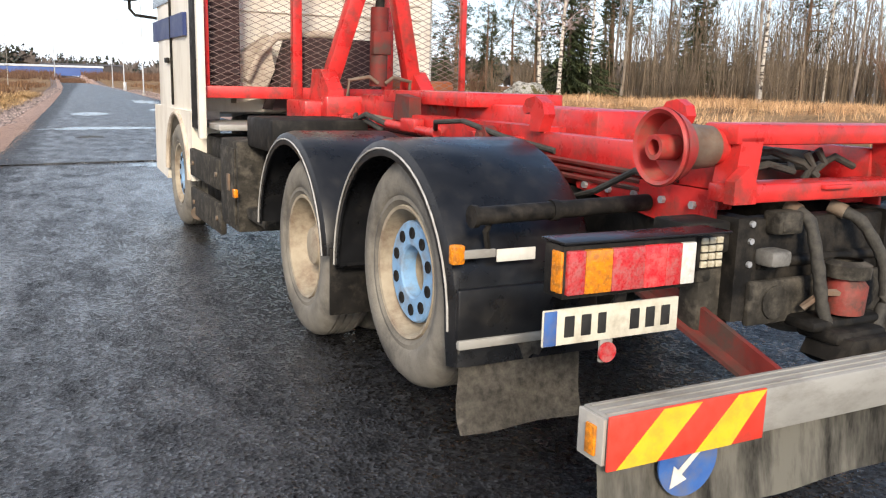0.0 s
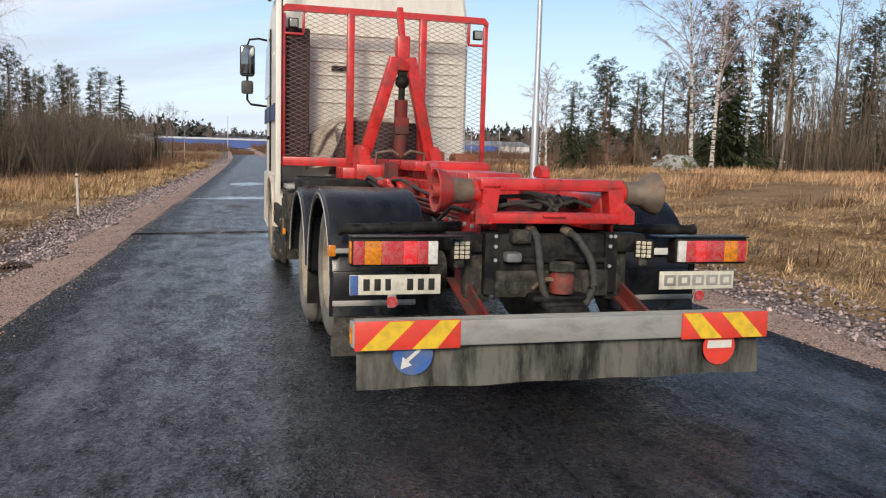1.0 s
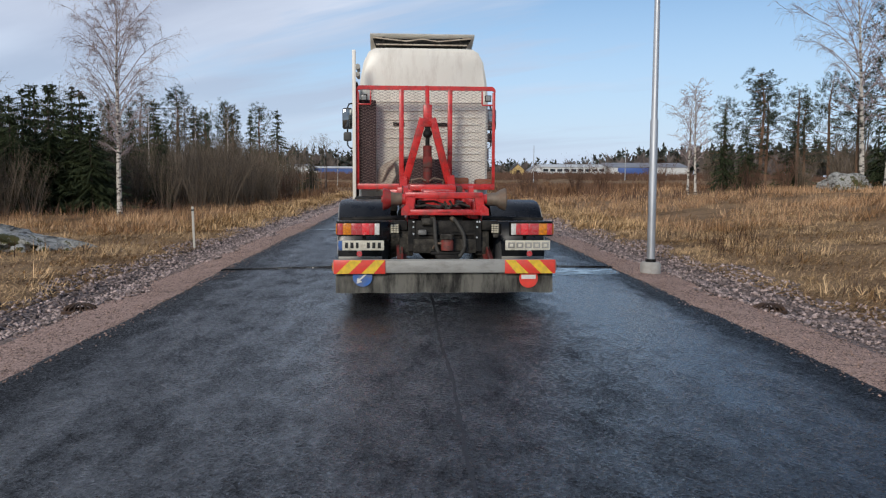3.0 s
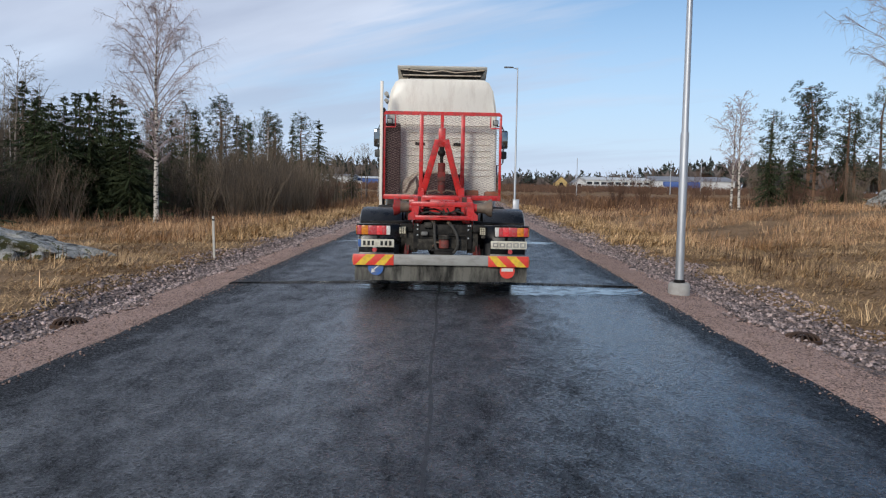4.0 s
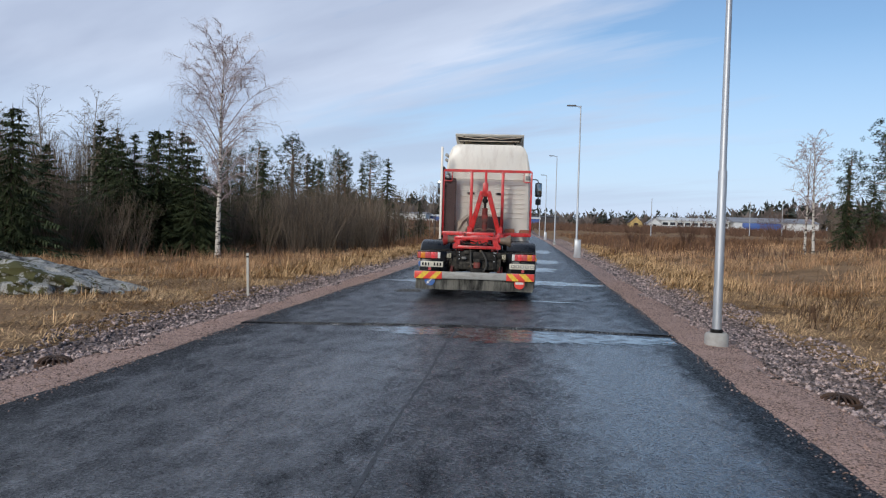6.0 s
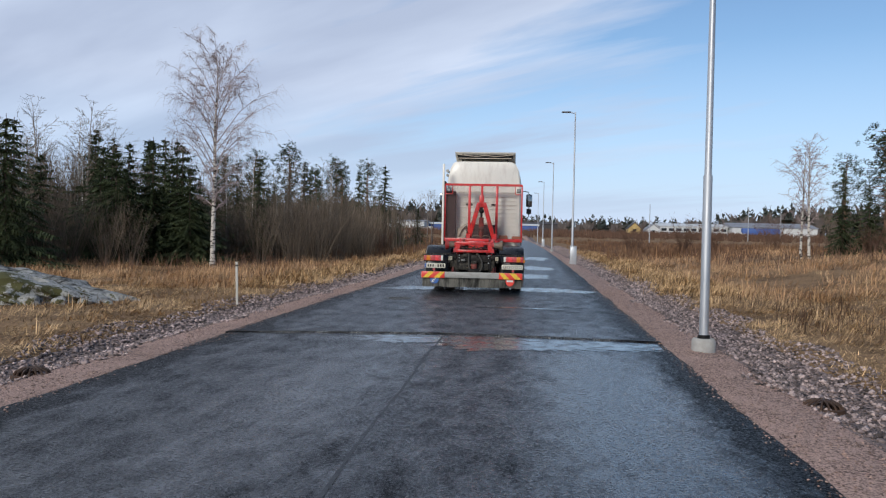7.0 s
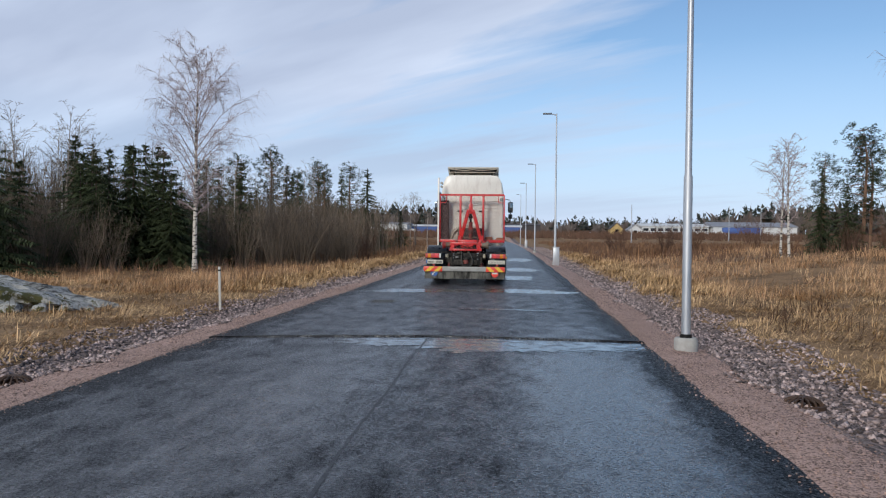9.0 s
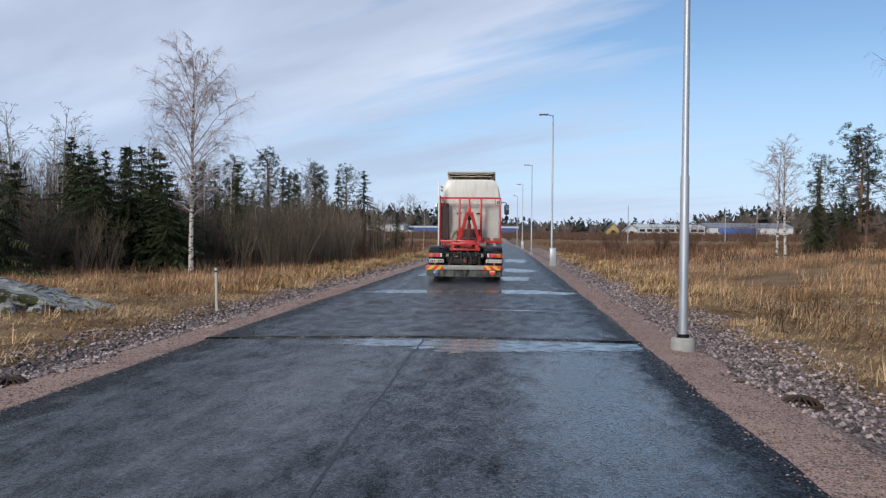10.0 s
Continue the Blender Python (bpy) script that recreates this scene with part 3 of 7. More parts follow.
puddle(1.25, 12.05, 2.0, 0.72, -0.0085, 1, JOINT_Y)
puddle(-1.65, 12.6, 1.5, 0.1, -0.0085, 2, JOINT_Y)
puddle(-0.5, 12.2, 0.5, 0.5, -0.0085, 15, JOINT_Y)
puddle(1.5, 22.9, 1.6, 0.8, 0.0035, 4)
puddle(-1.2, 22.8, 1.7, 0.7, 0.0035, 5)
puddle(1.1, 17.2, 0.95, 0.12, 0.0135, 6)
puddle(1.4, 30, 0.6, 1.6, 0.0035, 7)
puddle(1.6, 37, 0.8, 2.0, 0.0035, 8)
puddle(-1.6, 33, 0.7, 1.6, 0.0035, 10)
puddle(1.7, 52, 0.7, 4.0, 0.0035, 9)

# manhole and drains
iron = material("rusty_cast_iron", (0.05, 0.03, 0.02), (0.11, 0.06, 0.035), 15, 0.7, 0.9, metal=0.3, bump=0.4)
iron_wet = material("wet_cast_iron", (0.03, 0.03, 0.03), (0.07, 0.068, 0.065), 15, 0.35, 0.6, metal=0.3, bump=0.3)
man = thing("manhole_cover", "round dark cast-iron manhole cover set in the asphalt", "manhole cover", at=pose(-1.63, 18.9, crown(-1.63, 18.9) + 0.012))
bm = bmesh.new()
lathe(bm, [(-0.05, 0.36), (0.006, 0.36), (0.008, 0.31), (0.002, 0.305)], 40, "z")
part("frame", bm, iron_wet, man)
bm = bmesh.new()
lathe(bm, [(0.0, 0.3), (0.007, 0.295), (0.007, 0.0)], 40, "z")
for k in range(6):
    box(bm, -0.25, 0.25, -0.22 + k * 0.088 - 0.012, -0.22 + k * 0.088 + 0.012, 0.007, 0.012)
part("cover", bm, iron_wet, man)


def drain(x, y):
    d = thing("drain_grate", "rusty domed iron drain grate among the stones", "drain", "drains along the road", at=pose(x, y, bank(x, y) - 0.005) @ Matrix.Diagonal((0.85, 0.85, 0.85, 1)))
    bm = bmesh.new()
    lathe(bm, [(-0.06, 0.25), (0.03, 0.25), (0.035, 0.21), (-0.06, 0.21)], 32, "z")
    part("rim", bm, iron, d)
    bm = bmesh.new()
    lathe(bm, [(0.1, 0.06), (0.115, 0.05), (0.115, 0.0)], 20, "z")
    part("crown", bm, iron, d)
    one = bmesh.new()
    tube(one, [(0.22, 0, 0.02), (0.19, 0, 0.07), (0.12, 0, 0.1), (0.05, 0, 0.108)], 0.013, 5)
    first = part("bar", one, iron, d)
    for k in range(1, 16):
        o = new("bar", first.data)
        o.parent = d
        o.matrix_local = pose(0, 0, 0, 0, 0, k * 22.5)


drain(4.14, 8.9)
drain(-4.1, 8.9)

# ---- street lamps and marker post ----
lamp_head_mat = material("grey_lamp_head", (0.1, 0.1, 0.105), (0.15, 0.15, 0.155), 5, 0.5)


def street_lamp(x, y, box_side):
    p = thing("street_lamp", "tall galvanised steel street lamp post beside the road", "street lamp", "street lamps along the road", at=pose(x, y, bank(x, y) + 0.075))
    bm = bmesh.new()
    lathe(bm, [(-0.3, 0.165), (0.08, 0.165), (0.11, 0.14), (0.11, 0.06)], 24, "z")
    part("foundation", bm, concrete, p, "pale concrete foundation ring")
    bm = bmesh.new()
    lathe(bm, [(0.05, 0.065), (2.4, 0.063), (2.43, 0.051), (8.2, 0.032), (8.21, 0.0)], 20, "z")
    part("pole", bm, galvanised, p)
    bm = bmesh.new()
    lathe(bm, [(0.1, 0.09), (0.15, 0.085), (0.16, 0.067)], 20, "z")
    part("collar", bm, chassis_black, p, "black rubber collar")
    bm = bmesh.new()
    rod(bm, (0, 0, 8.12), (-0.3, 0, 8.2), 0.03, 0.025, 10)
    part("arm", bm, galvanised, p)
    bm = bmesh.new()
    box(bm, -0.75, -0.25, -0.11, 0.11, 8.17, 8.24, 0.02)
    part("lamp_head", bm, lamp_head_mat, p, "flat grey lamp head")
    if box_side:
        c = thing("junction_box", "grey steel cable cabinet at the foot of a lamp post", "cabinet", at=pose(x + 0.05, y - 0.3, bank(x, y)))
        bm = bmesh.new()
        box(bm, -0.17, 0.17, -0.13, 0.13, -0.1, 0.95, 0.015)
        part("body", bm, galvanised, c)
        bm = bmesh.new()
        box(bm, -0.19, 0.19, -0.15, 0.15, 0.95, 0.99, 0.01)
        part("lid", bm, galvanised, c)
        bm = bmesh.new()
        box(bm, -0.14, 0.14, -0.145, -0.131, 0.1, 0.9, 0.004)
        part("door", bm, galvanised, c)


for k, (x, y) in enumerate(((3.72, 12.5), (3.56, 46.5), (3.3, 79), (2.9, 108), (2.5, 138))):
    street_lamp(x, y, k in (1, 3))

post_paint = material("weathered_white_post", (0.45, 0.42, 0.36), (0.6, 0.57, 0.5), 9, 0.6, 0.8, stretch=(1, 1, 0.2))
mp = thing("marker_post", "thin weathered pale marker stake in the grass", "marker post", at=pose(-5.17, 18.26, bank(-5.17, 18.26)))
bm = bmesh.new()
box(bm, -0.025, 0.025, -0.02, 0.02, -0.2, 0.96, 0.004, pose(0, 0, 0, 1, -1.2, 8))
part("stake", bm, post_paint, mp)
bm = bmesh.new()
box(bm, -0.028, 0.028, -0.023, 0.023, 0.86, 0.9, 0.003, pose(0, 0, 0, 1, -1.2, 8))
part("band", bm, black_paint, mp)

# ---- the truck, built with its rear bumper face at y = 0 and driving along +y ----
truck = thing("truck", "cream hook-lift truck with red lifting frame driving away on the road", "truck")


def tpart(name, bm, mat, label="", parent=None, smooth=True):
    return part(name, bm, mat, parent or truck, label, smooth)


# wheels: outer face at x = 0, the wheel reaches to +x
def tyre_mesh():
    bm = bmesh.new()
    lathe(bm, [(0.29, 0.29), (0.295, 0.36), (0.285, 0.43), (0.255, 0.478), (0.218, 0.499), (0.211, 0.499), (0.208, 0.486), (0.202, 0.486), (0.199, 0.5), (0.171, 0.5), (0.168, 0.487), (0.162, 0.487), (0.159, 0.5), (0.131, 0.5), (0.128, 0.487), (0.122, 0.487), (0.119, 0.5), (0.091, 0.5), (0.088, 0.487), (0.082, 0.487), (0.079, 0.499), (0.05, 0.49), (0.022, 0.462), (0.006, 0.42), (0.0, 0.375), (0.008, 0.335), (0.014, 0.33), (0.012, 0.31), (0.03, 0.288), (0.06, 0.285)], 64)
    return bm


def rim_mesh(deep):
    bm = bmesh.new()
    if deep:
        lathe(bm, [(0.034, 0.292), (0.018, 0.285), (0.022, 0.272), (0.06, 0.262), (0.16, 0.245), (0.185, 0.225), (0.195, 0.14)], 48)
        lathe(bm, [(0.195, 0.15), (0.12, 0.145), (0.11, 0.12), (0.07, 0.1), (0.06, 0.06), (0.06, 0.0)], 32)
    else:
        lathe(bm, [(0.034, 0.292), (0.018, 0.285), (0.022, 0.272), (0.07, 0.262), (0.12, 0.25), (0.14, 0.235), (0.1, 0.225), (0.085, 0.215)], 48)
        lathe(bm, [(0.09, 0.12), (0.15, 0.115), (0.16, 0.08), (0.14, 0.04), (0.14, 0.0)], 32)
    return bm


tyre_me = rim_deep = rim_flat = None


def wheel(x, y, z, side, deep, blue):
    """side -1: outer face to the left. Returns the wheel, whose origin lies on its axle."""
    w = part("wheel", rim_mesh(deep), rim_paint, truck, "dusty steel wheel rim with brown road dirt")
    part("tyre", tyre_mesh(), tyre_rubber, w, "dusty worn black rubber tyre")
    if blue:
        bm = bmesh.new()
        lathe(bm, [(0.1, 0.222), (0.062, 0.22), (0.055, 0.212), (0.055, 0.118), (0.062, 0.11), (0.12, 0.108)], 48)
        part("hub_ring", bm, hub_blue, w, "pale blue painted hub ring")
        # black discs drawn for the dark round holes in the ring
        one = bmesh.new()
        lathe(one, [(0.058, 0.026), (0.05, 0.026), (0.05, 0.02), (0.053, 0.0)], 10)
        first = part("nut_hole", one, chassis_black, w)
        for k in range(10):
            o = first if k == 0 else new("nut_hole", first.data)
            o.parent = w
            a = k * math.tau / 10
            o.matrix_local = Matrix.Translation((0, 0.168 * math.sin(a), 0.168 * math.cos(a)))
    if deep:
        bm = bmesh.new()
        lathe(bm, [(0.6, 0.28), (0.61, 0.36), (0.6, 0.44), (0.57, 0.485), (0.52, 0.5), (0.38, 0.5), (0.335, 0.485), (0.315, 0.43), (0.31, 0.3)], 48)
        part("inner_tyre", bm, tyre_rubber, w, "inner twin tyre")
    m = pose(x, y, z) if side < 0 else pose(x, y, z, 0, 0, 180)
    w.matrix_local = m
    return w, m


AXLES = [(6.74, 0.5, False, True), (2.78, 0.5, True, False)]
rolling = []
for ay, az, deep, blue in AXLES:
    for side in (-1, 1):
        rolling.append(wheel(1.21 * side, ay, az, side, deep, blue) + (side,))
for side in (-1, 1):
    tag, tm = wheel(1.21 * side, 1.42, 0.64, side, False, True)
    tag.matrix_local = tm @ Matrix.Diagonal((1, 0.96, 0.96, 1))
for ay, az in ((6.74, 0.5), (2.78, 0.5), (1.42, 0.64)):
    bm = bmesh.new()
    rod(bm, (-1.0, ay, az), (1.0, ay, az), 0.07, n=14)
    if ay == 2.78:
        bmesh.ops.create_uvsphere(bm, u_segments=16, v_segments=10, radius=0.24, matrix=Matrix.Translation((0, ay, az)))
    tpart("axle", bm, chassis_black)


# mudguards
def arc(cy, cz, r, a0, a1, n=22):
    return [(cy + r * math.cos(radians(a0 + (a1 - a0) * k / n)), cz + r * math.sin(radians(a0 + (a1 - a0) * k / n))) for k in range(n + 1)]


def mudguard(side, cy, cz, r, a0, a1, tail):
    """A moulded half-round guard with a rolled outer lip and pale edge trim."""
    pts = arc(cy, cz, r, a0, a1)
    if tail:
        pts = [(cy + r * math.cos(radians(a0)) - 0.015, cz - 0.02), *pts] if a0 == 0 else pts
        pts = pts + [(pts[-1][0] - 0.02, pts[-1][1] - tail)]
    bm = bmesh.new()
    x_out, x_in = 1.25 * side, 0.62 * side
    sec = [(x_in, 0.0), (x_in + 0.03 * side, 0.02), (x_out - 0.06 * side, 0.02), (x_out - 0.015 * side, 0.008), (x_out, -0.02), (x_out, -0.055), (x_out - 0.012 * side, -0.055), (x_out - 0.02 * side, -0.012), (x_in, -0.014)]
    rows = []
    for i, (y, z) in enumerate(pts):
        p, q = pts[max(i - 1, 0)], pts[min(i + 1, len(pts) - 1)]
        d = Vector((q[0] - p[0], q[1] - p[1])).normalized()
        nrm = Vector((d.y, -d.x))
        if nrm.dot(Vector((y - cy, z - cz))) < 0:
            nrm = -nrm
        rows.append([bm.verts.new((x, y + nrm.x * o, z + nrm.y * o)) for x, o in sec])
    k = len(sec)
    for a, b in zip(rows, rows[1:]):
        for i in range(k):
            bm.faces.new((a[i], a[(i + 1) % k], b[(i + 1) % k], b[i]))
    bm.faces.new(rows[0])
    bm.faces.new(rows[-1][::-1])
    g = tpart("mudguard", bm, fender_plastic, "glossy black plastic mudguard with pale edge trim")
    bm = bmesh.new()
    tube(bm, [(x_out + 0.003 * side, y, z) for y, z in arc(cy, cz, r - 0.025, a0, a1)], 0.0045, 6)
    part("edge_trim", bm, trim_grey, g, "pale worn edge trim")
    return g


for side in (-1, 1):
    rear_guard = mudguard(side, 1.5, 0.54, 0.625, 0, 180, 0.12)
    mudguard(side, 2.9, 0.46, 0.65, 6, 172, 0)
    # rear skirt plate, drip strip and mud flap behind the last axle
    bm = bmesh.new()
    xa, xb = sorted((1.24 * side, 0.72 * side))
    box(bm, xa, xb, 0.845, 0.875, 0.5, 0.7, 0.01)
    tpart("skirt", bm, fender_plastic, "black splash skirt with dried splashes")
    bm = bmesh.new()
    box(bm, xa, xb, 0.835, 0.86, 0.485, 0.52, 0.006)
    tpart("drip_strip", bm, alu, "dull aluminium strip")
    bm = bmesh.new()
    n = 8
    grid = [[bm.verts.new((xa + (xb - xa) * i / n + 0.012 * math.sin(j * 0.7), 0.85 - 0.06 * (j / n) ** 2 + 0.012 * math.sin(i * 0.9 + j * 0.4), 0.5 - 0.31 * j / n)) for i in range(n + 1)] for j in range(n + 1)]
    for j in range(n):
        for i in range(n):
            bm.faces.new((grid[j][i], grid[j][i + 1], grid[j + 1][i + 1], grid[j + 1][i]))
    bmesh.ops.solidify(bm, geom=bm.faces[:], thickness=0.012)
    tpart("mud_flap", bm, mud_flap, "grey mud-splashed rubber flap")
    bm = bmesh.new()
    box(bm, (0.93 if side > 0 else -1.09), (1.09 if side > 0 else -0.93), 0.85, 0.858, 0.79, 0.835, 0.002)
    tpart("sticker", bm, sign_white, "small white sticker")
    # front flap of the drive axle
    bm = bmesh.new()
    box(bm, *sorted((1.24 * side, 0.9 * side)), 2.19, 2.205, 0.26, 0.6, 0.004)
    tpart("mud_flap", bm, chassis_black)
    # tubular mudguard carrier
    bm = bmesh.new()
    rod(bm, (1.2 * side, 0.83, 0.96), (0.45 * side, 0.83, 0.98), 0.032, n=14)
    rod(bm, (1.19 * side, 0.83, 0.96), (1.21 * side, 0.83, 0.96), 0.04, n=14)
    rod(bm, (0.86 * side, 0.83, 0.968), (0.89 * side, 0.83, 0.968), 0.038, n=14)
    tube(bm, [(1.12 * side, 0.84, 0.96), (1.14 * side, 0.85, 0.9), (1.12 * side, 0.86, 0.82)], 0.012, 6)
    tpart("guard_carrier", bm, chassis_black, "black tubular mudguard carrier")
    # amber side marker on a bracket
    bm = bmesh.new()
    box(bm, *sorted((1.27 * side, 1.22 * side)), 0.84, 0.88, 0.79, 0.86, 0.01)
    mk = tpart("side_marker", bm, lens_amber, "amber side marker lamp")
    bm = bmesh.new()
    box(bm, *sorted((1.23 * side, 1.1 * side)), 0.842, 0.856, 0.81, 0.84, 0.003)
    part("bracket", bm, alu, mk)

# chassis
for side in (-1, 1):
    bm = bmesh.new()
    prism(bm, [(0.4, 0.62), (0.4, 0.98), (7.9, 0.98), (7.9, 0.68), (1.2, 0.68)], 0.34 * side, 0.42 * side)
    tpart("chassis_rail", bm, chassis_black)
    bm = bmesh.new()
    box(bm, *sorted((0.3 * side, 0.4 * side)), 0.55, 5.2, 0.985, 1.058, 0.006)
    sub = tpart("subframe_rail", bm, red, "red subframe rail with bolts")
    one = bmesh.new()
    rod(one, (0, 0, 0), (0.015 * side, 0, 0), 0.014, n=6)
    first = part("bolt", one, steel_worn, sub)
    for k in range(8):
        o = first if k == 0 else new("bolt", first.data)
        o.parent = sub
        o.matrix_local = Matrix.Translation((0.4 * side, 0.62 + 0.09 * (k % 4) + 1.2 * (k // 4), 1.02))
    # red U-profile that carries the bumper
    bm = bmesh.new()
    prism(bm, [(0.1, 0.47), (0.1, 0.55), (0.75, 0.76), (0.75, 0.66)], 0.48 * side, 0.5 * side)
    prism(bm, [(0.1, 0.46), (0.1, 0.475), (0.75, 0.67), (0.75, 0.655)], 0.44 * side, 0.55 * side)
    tpart("bumper_arm", bm, red_dull, "worn dark red bumper arm")
    bm = bmesh.new()
    box(bm, *sorted((0.43 * side, 0.62 * side)), 0.42, 0.6, 0.86, 0.97, 0.012)
    tpart("lamp_bracket", bm, chassis_black)
    bm = bmesh.new()
    box(bm, *sorted((0.36 * side, 0.52 * side)), 0.46, 0.56, 0.56, 0.86, 0.02)
    tpart("rear_bracket", bm, chassis_grey, "mud-caked rear bracket")

for y0 in (0.42, 1.9, 3.6):
    bm = bmesh.new()
    box(bm, -0.36, 0.36, y0, y0 + 0.09, 0.66, 0.97, 0.01)
    tpart("cross_member", bm, chassis_black)
bm = bmesh.new()
box(bm, -0.36, 0.36, 0.38, 0.41, 0.6, 0.76, 0.012)
for k in (-1, 1):
    rod(bm, (0.24 * k, 0.372, 0.68), (0.24 * k, 0.385, 0.68), 0.06, n=16)
tpart("drawbar_beam", bm, chassis_grey, "mud-stained rear drawbar beam")
bm = bmesh.new()
rod(bm, (-0.3, 0.42, 0.815), (0.34, 0.42, 0.815), 0.022, n=10)
rod(bm, (-0.3, 0.45, 0.93), (0.34, 0.45, 0.93), 0.018, n=10)
tpart("cross_pipe", bm, chassis_black)

# towing coupling
bm = bmesh.new()
box(bm, -0.17, 0.2, 0.26, 0.4, 0.585, 0.63, 0.02)
box(bm, -0.12, 0.14, 0.2, 0.38, 0.55, 0.6, 0.02)
prism(bm, [(-0.13, 0.5), (-0.09, 0.58), (0.13, 0.58), (0.16, 0.5), (0.08, 0.46), (-0.06, 0.46)], 0.16, 0.34, "y")
coup = tpart("coupling", bm, chassis_black, "greasy black towing coupling")
bm = bmesh.new()
lathe(bm, [(0.0, 0.07), (0.1, 0.075), (0.12, 0.06), (0.15, 0.058), (0.17, 0.03), (0.17, 0)], 20, "z")
bmesh.ops.translate(bm, verts=bm.verts, vec=(0.02, 0.3, 0.64))
part("coupling_head", bm, coupling_red, coup, "faded dirty red coupling head")
bm = bmesh.new()
lathe(bm, [(0.0, 0.078), (0.045, 0.08), (0.06, 0.05)], 20, "z")
bmesh.ops.translate(bm, verts=bm.verts, vec=(0.02, 0.3, 0.77))
part("coupling_cap", bm, chassis_grey, coup)
bm = bmesh.new()
tube(bm, [(-0.14, 0.34, 0.66), (-0.1, 0.3, 0.72), (-0.02, 0.27, 0.72)], 0.014, 6)
part("lever", bm, steel_worn, coup)
for pts in ([(-0.14, 0.45, 1.01), (-0.12, 0.36, 0.97), (-0.115, 0.31, 0.8), (-0.1, 0.29, 0.66), (-0.05, 0.28, 0.56), (0.0, 0.26, 0.53)],
            [(0.08, 0.45, 1.0), (0.13, 0.35, 0.96), (0.21, 0.3, 0.82), (0.22, 0.28, 0.68), (0.17, 0.27, 0.58), (0.1, 0.26, 0.54)]):
    bm = bmesh.new()
    fine = []
    for a, b in zip(pts, pts[1:]):
        for k in range(4):
            fine.append(Vector(a).lerp(Vector(b), k / 4))
    fine.append(Vector(pts[-1]))
    fine = [fine[0]] + [(fine[i - 1] + fine[i] * 2 + fine[i + 1]) / 4 for i in range(1, len(fine) - 1)] + [fine[-1]]
    tube(bm, fine, [0.021 if i % 2 else 0.024 for i in range(len(fine))], 10)
    h = tpart("air_hose", bm, hose_rubber, "ribbed black air hose")
    bm = bmesh.new()
    rod(bm, fine[0], fine[2], 0.028, n=10)
    part("fitting", bm, steel_worn, h)
bm = bmesh.new()
box(bm, -0.27, -0.15, 0.36, 0.44, 0.92, 1.0, 0.012)
box(bm, -0.255, -0.165, 0.355, 0.37, 0.93, 0.97, 0.006)
tpart("air_coupling", bm, chassis_grey)
bm = bmesh.new()
box(bm, -0.31, -0.21, 0.34, 0.43, 0.81, 0.87, 0.018)
tpart("socket", bm, socket_grey, "pale grey electric socket")
for x, z in ((-0.36, 0.96), (-0.36, 0.82), (-0.36, 0.9), (0.37, 0.96), (0.37, 0.9), (0.37, 0.78), (0.4, 0.96)):
    bm = bmesh.new()
    rod(bm, (x, 0.405, z), (x, 0.39, z), 0.011, n=8)
    tpart("bolt", bm, galvanised)
bm = bmesh.new()
rod(bm, (-0.62, 0.95, 0.62), (-0.62, 1.15, 0.62), 0.13, n=24)
rod(bm, (-0.78, 1.05, 0.66), (-0.5, 1.05, 0.66), 0.14, n=24)
tpart("air_tank", bm, chassis_grey, "dirty round air tank")
for k in (-1, 1):
    bm = bmesh.new()
    rod(bm, (0.62 * k, 1.41, 0.66), (0.62 * k, 1.41, 0.9), 0.13, 0.12, n=20)
    tpart("air_spring", bm, chassis_black)

# rear bumper: aluminium box rail, marking boards, rubber flap
bm = bmesh.new()
box(bm, -1.24, 1.2, 0.0, 0.12, 0.415, 0.555, 0.012)
bumper = tpart("bumper", bm, alu, "dull aluminium rear underrun rail")
for k in range(3):
    bm = bmesh.new()
    box(bm, -1.23, 1.19, 0.02 + 0.034 * k, 0.03 + 0.034 * k, 0.5545, 0.559)
    part("rib", bm, alu, bumper)
for side in (-1, 1):
    bm = bmesh.new()
    box(bm, *sorted((1.22 * side - 0.02, 1.232 * side - 0.02)), 0.005, 0.115, 0.42, 0.55, 0.003)
    part("end_cap", bm, concrete, bumper)
    bm = bmesh.new()
    box(bm, *sorted((1.232 * side - 0.02, 1.242 * side - 0.02)), 0.03, 0.07, 0.44, 0.525, 0.003)
    part("end_reflector", bm, lens_amber, bumper, "amber end reflector")
    # marking board with slanted stripes
    x0, x1 = (-1.245, -0.68) if side < 0 else (0.64, 1.205)
    z0, z1 = 0.408, 0.562
    bm = bmesh.new()
    box(bm, x0, x1, -0.012, -0.002, z0, z1, 0.004)
    board = part("marking_board", bm, sign_red, bumper, "red and yellow striped marking board")
    for s in (0.0, 0.272):
        bm = bmesh.new()
        shift = 0.15
        u = [(0.03 + s, 0), (0.03 + s + 0.135, 0), (0.03 + s + 0.135 + shift, 1), (0.03 + s + shift, 1)]
        if side > 0:
            u = [(0.565 - a, b) for a, b in u]
        u = [(min(0.561, max(0.004, a)), b) for a, b in u]
        prism(bm, [(x0 + a, z0 + 0.003 + b * (z1 - z0 - 0.006)) for a, b in u], -0.0145, -0.0125, "y")
        part("stripe", bm, sign_yellow, board, "yellow stripe", smooth=False)
bm = bmesh.new()
nx_, nz_ = 40, 6
grid = [[bm.verts.new((-1.225 + 2.41 * i / nx_, 0.06 + 0.008 * math.sin(i * 0.4) * j / nz_ - 0.03 * (j / nz_), 0.42 - (0.228 + 0.004 * math.sin(i * 0.7)) * j / nz_)) for i in range(nx_ + 1)] for j in range(nz_ + 1)]
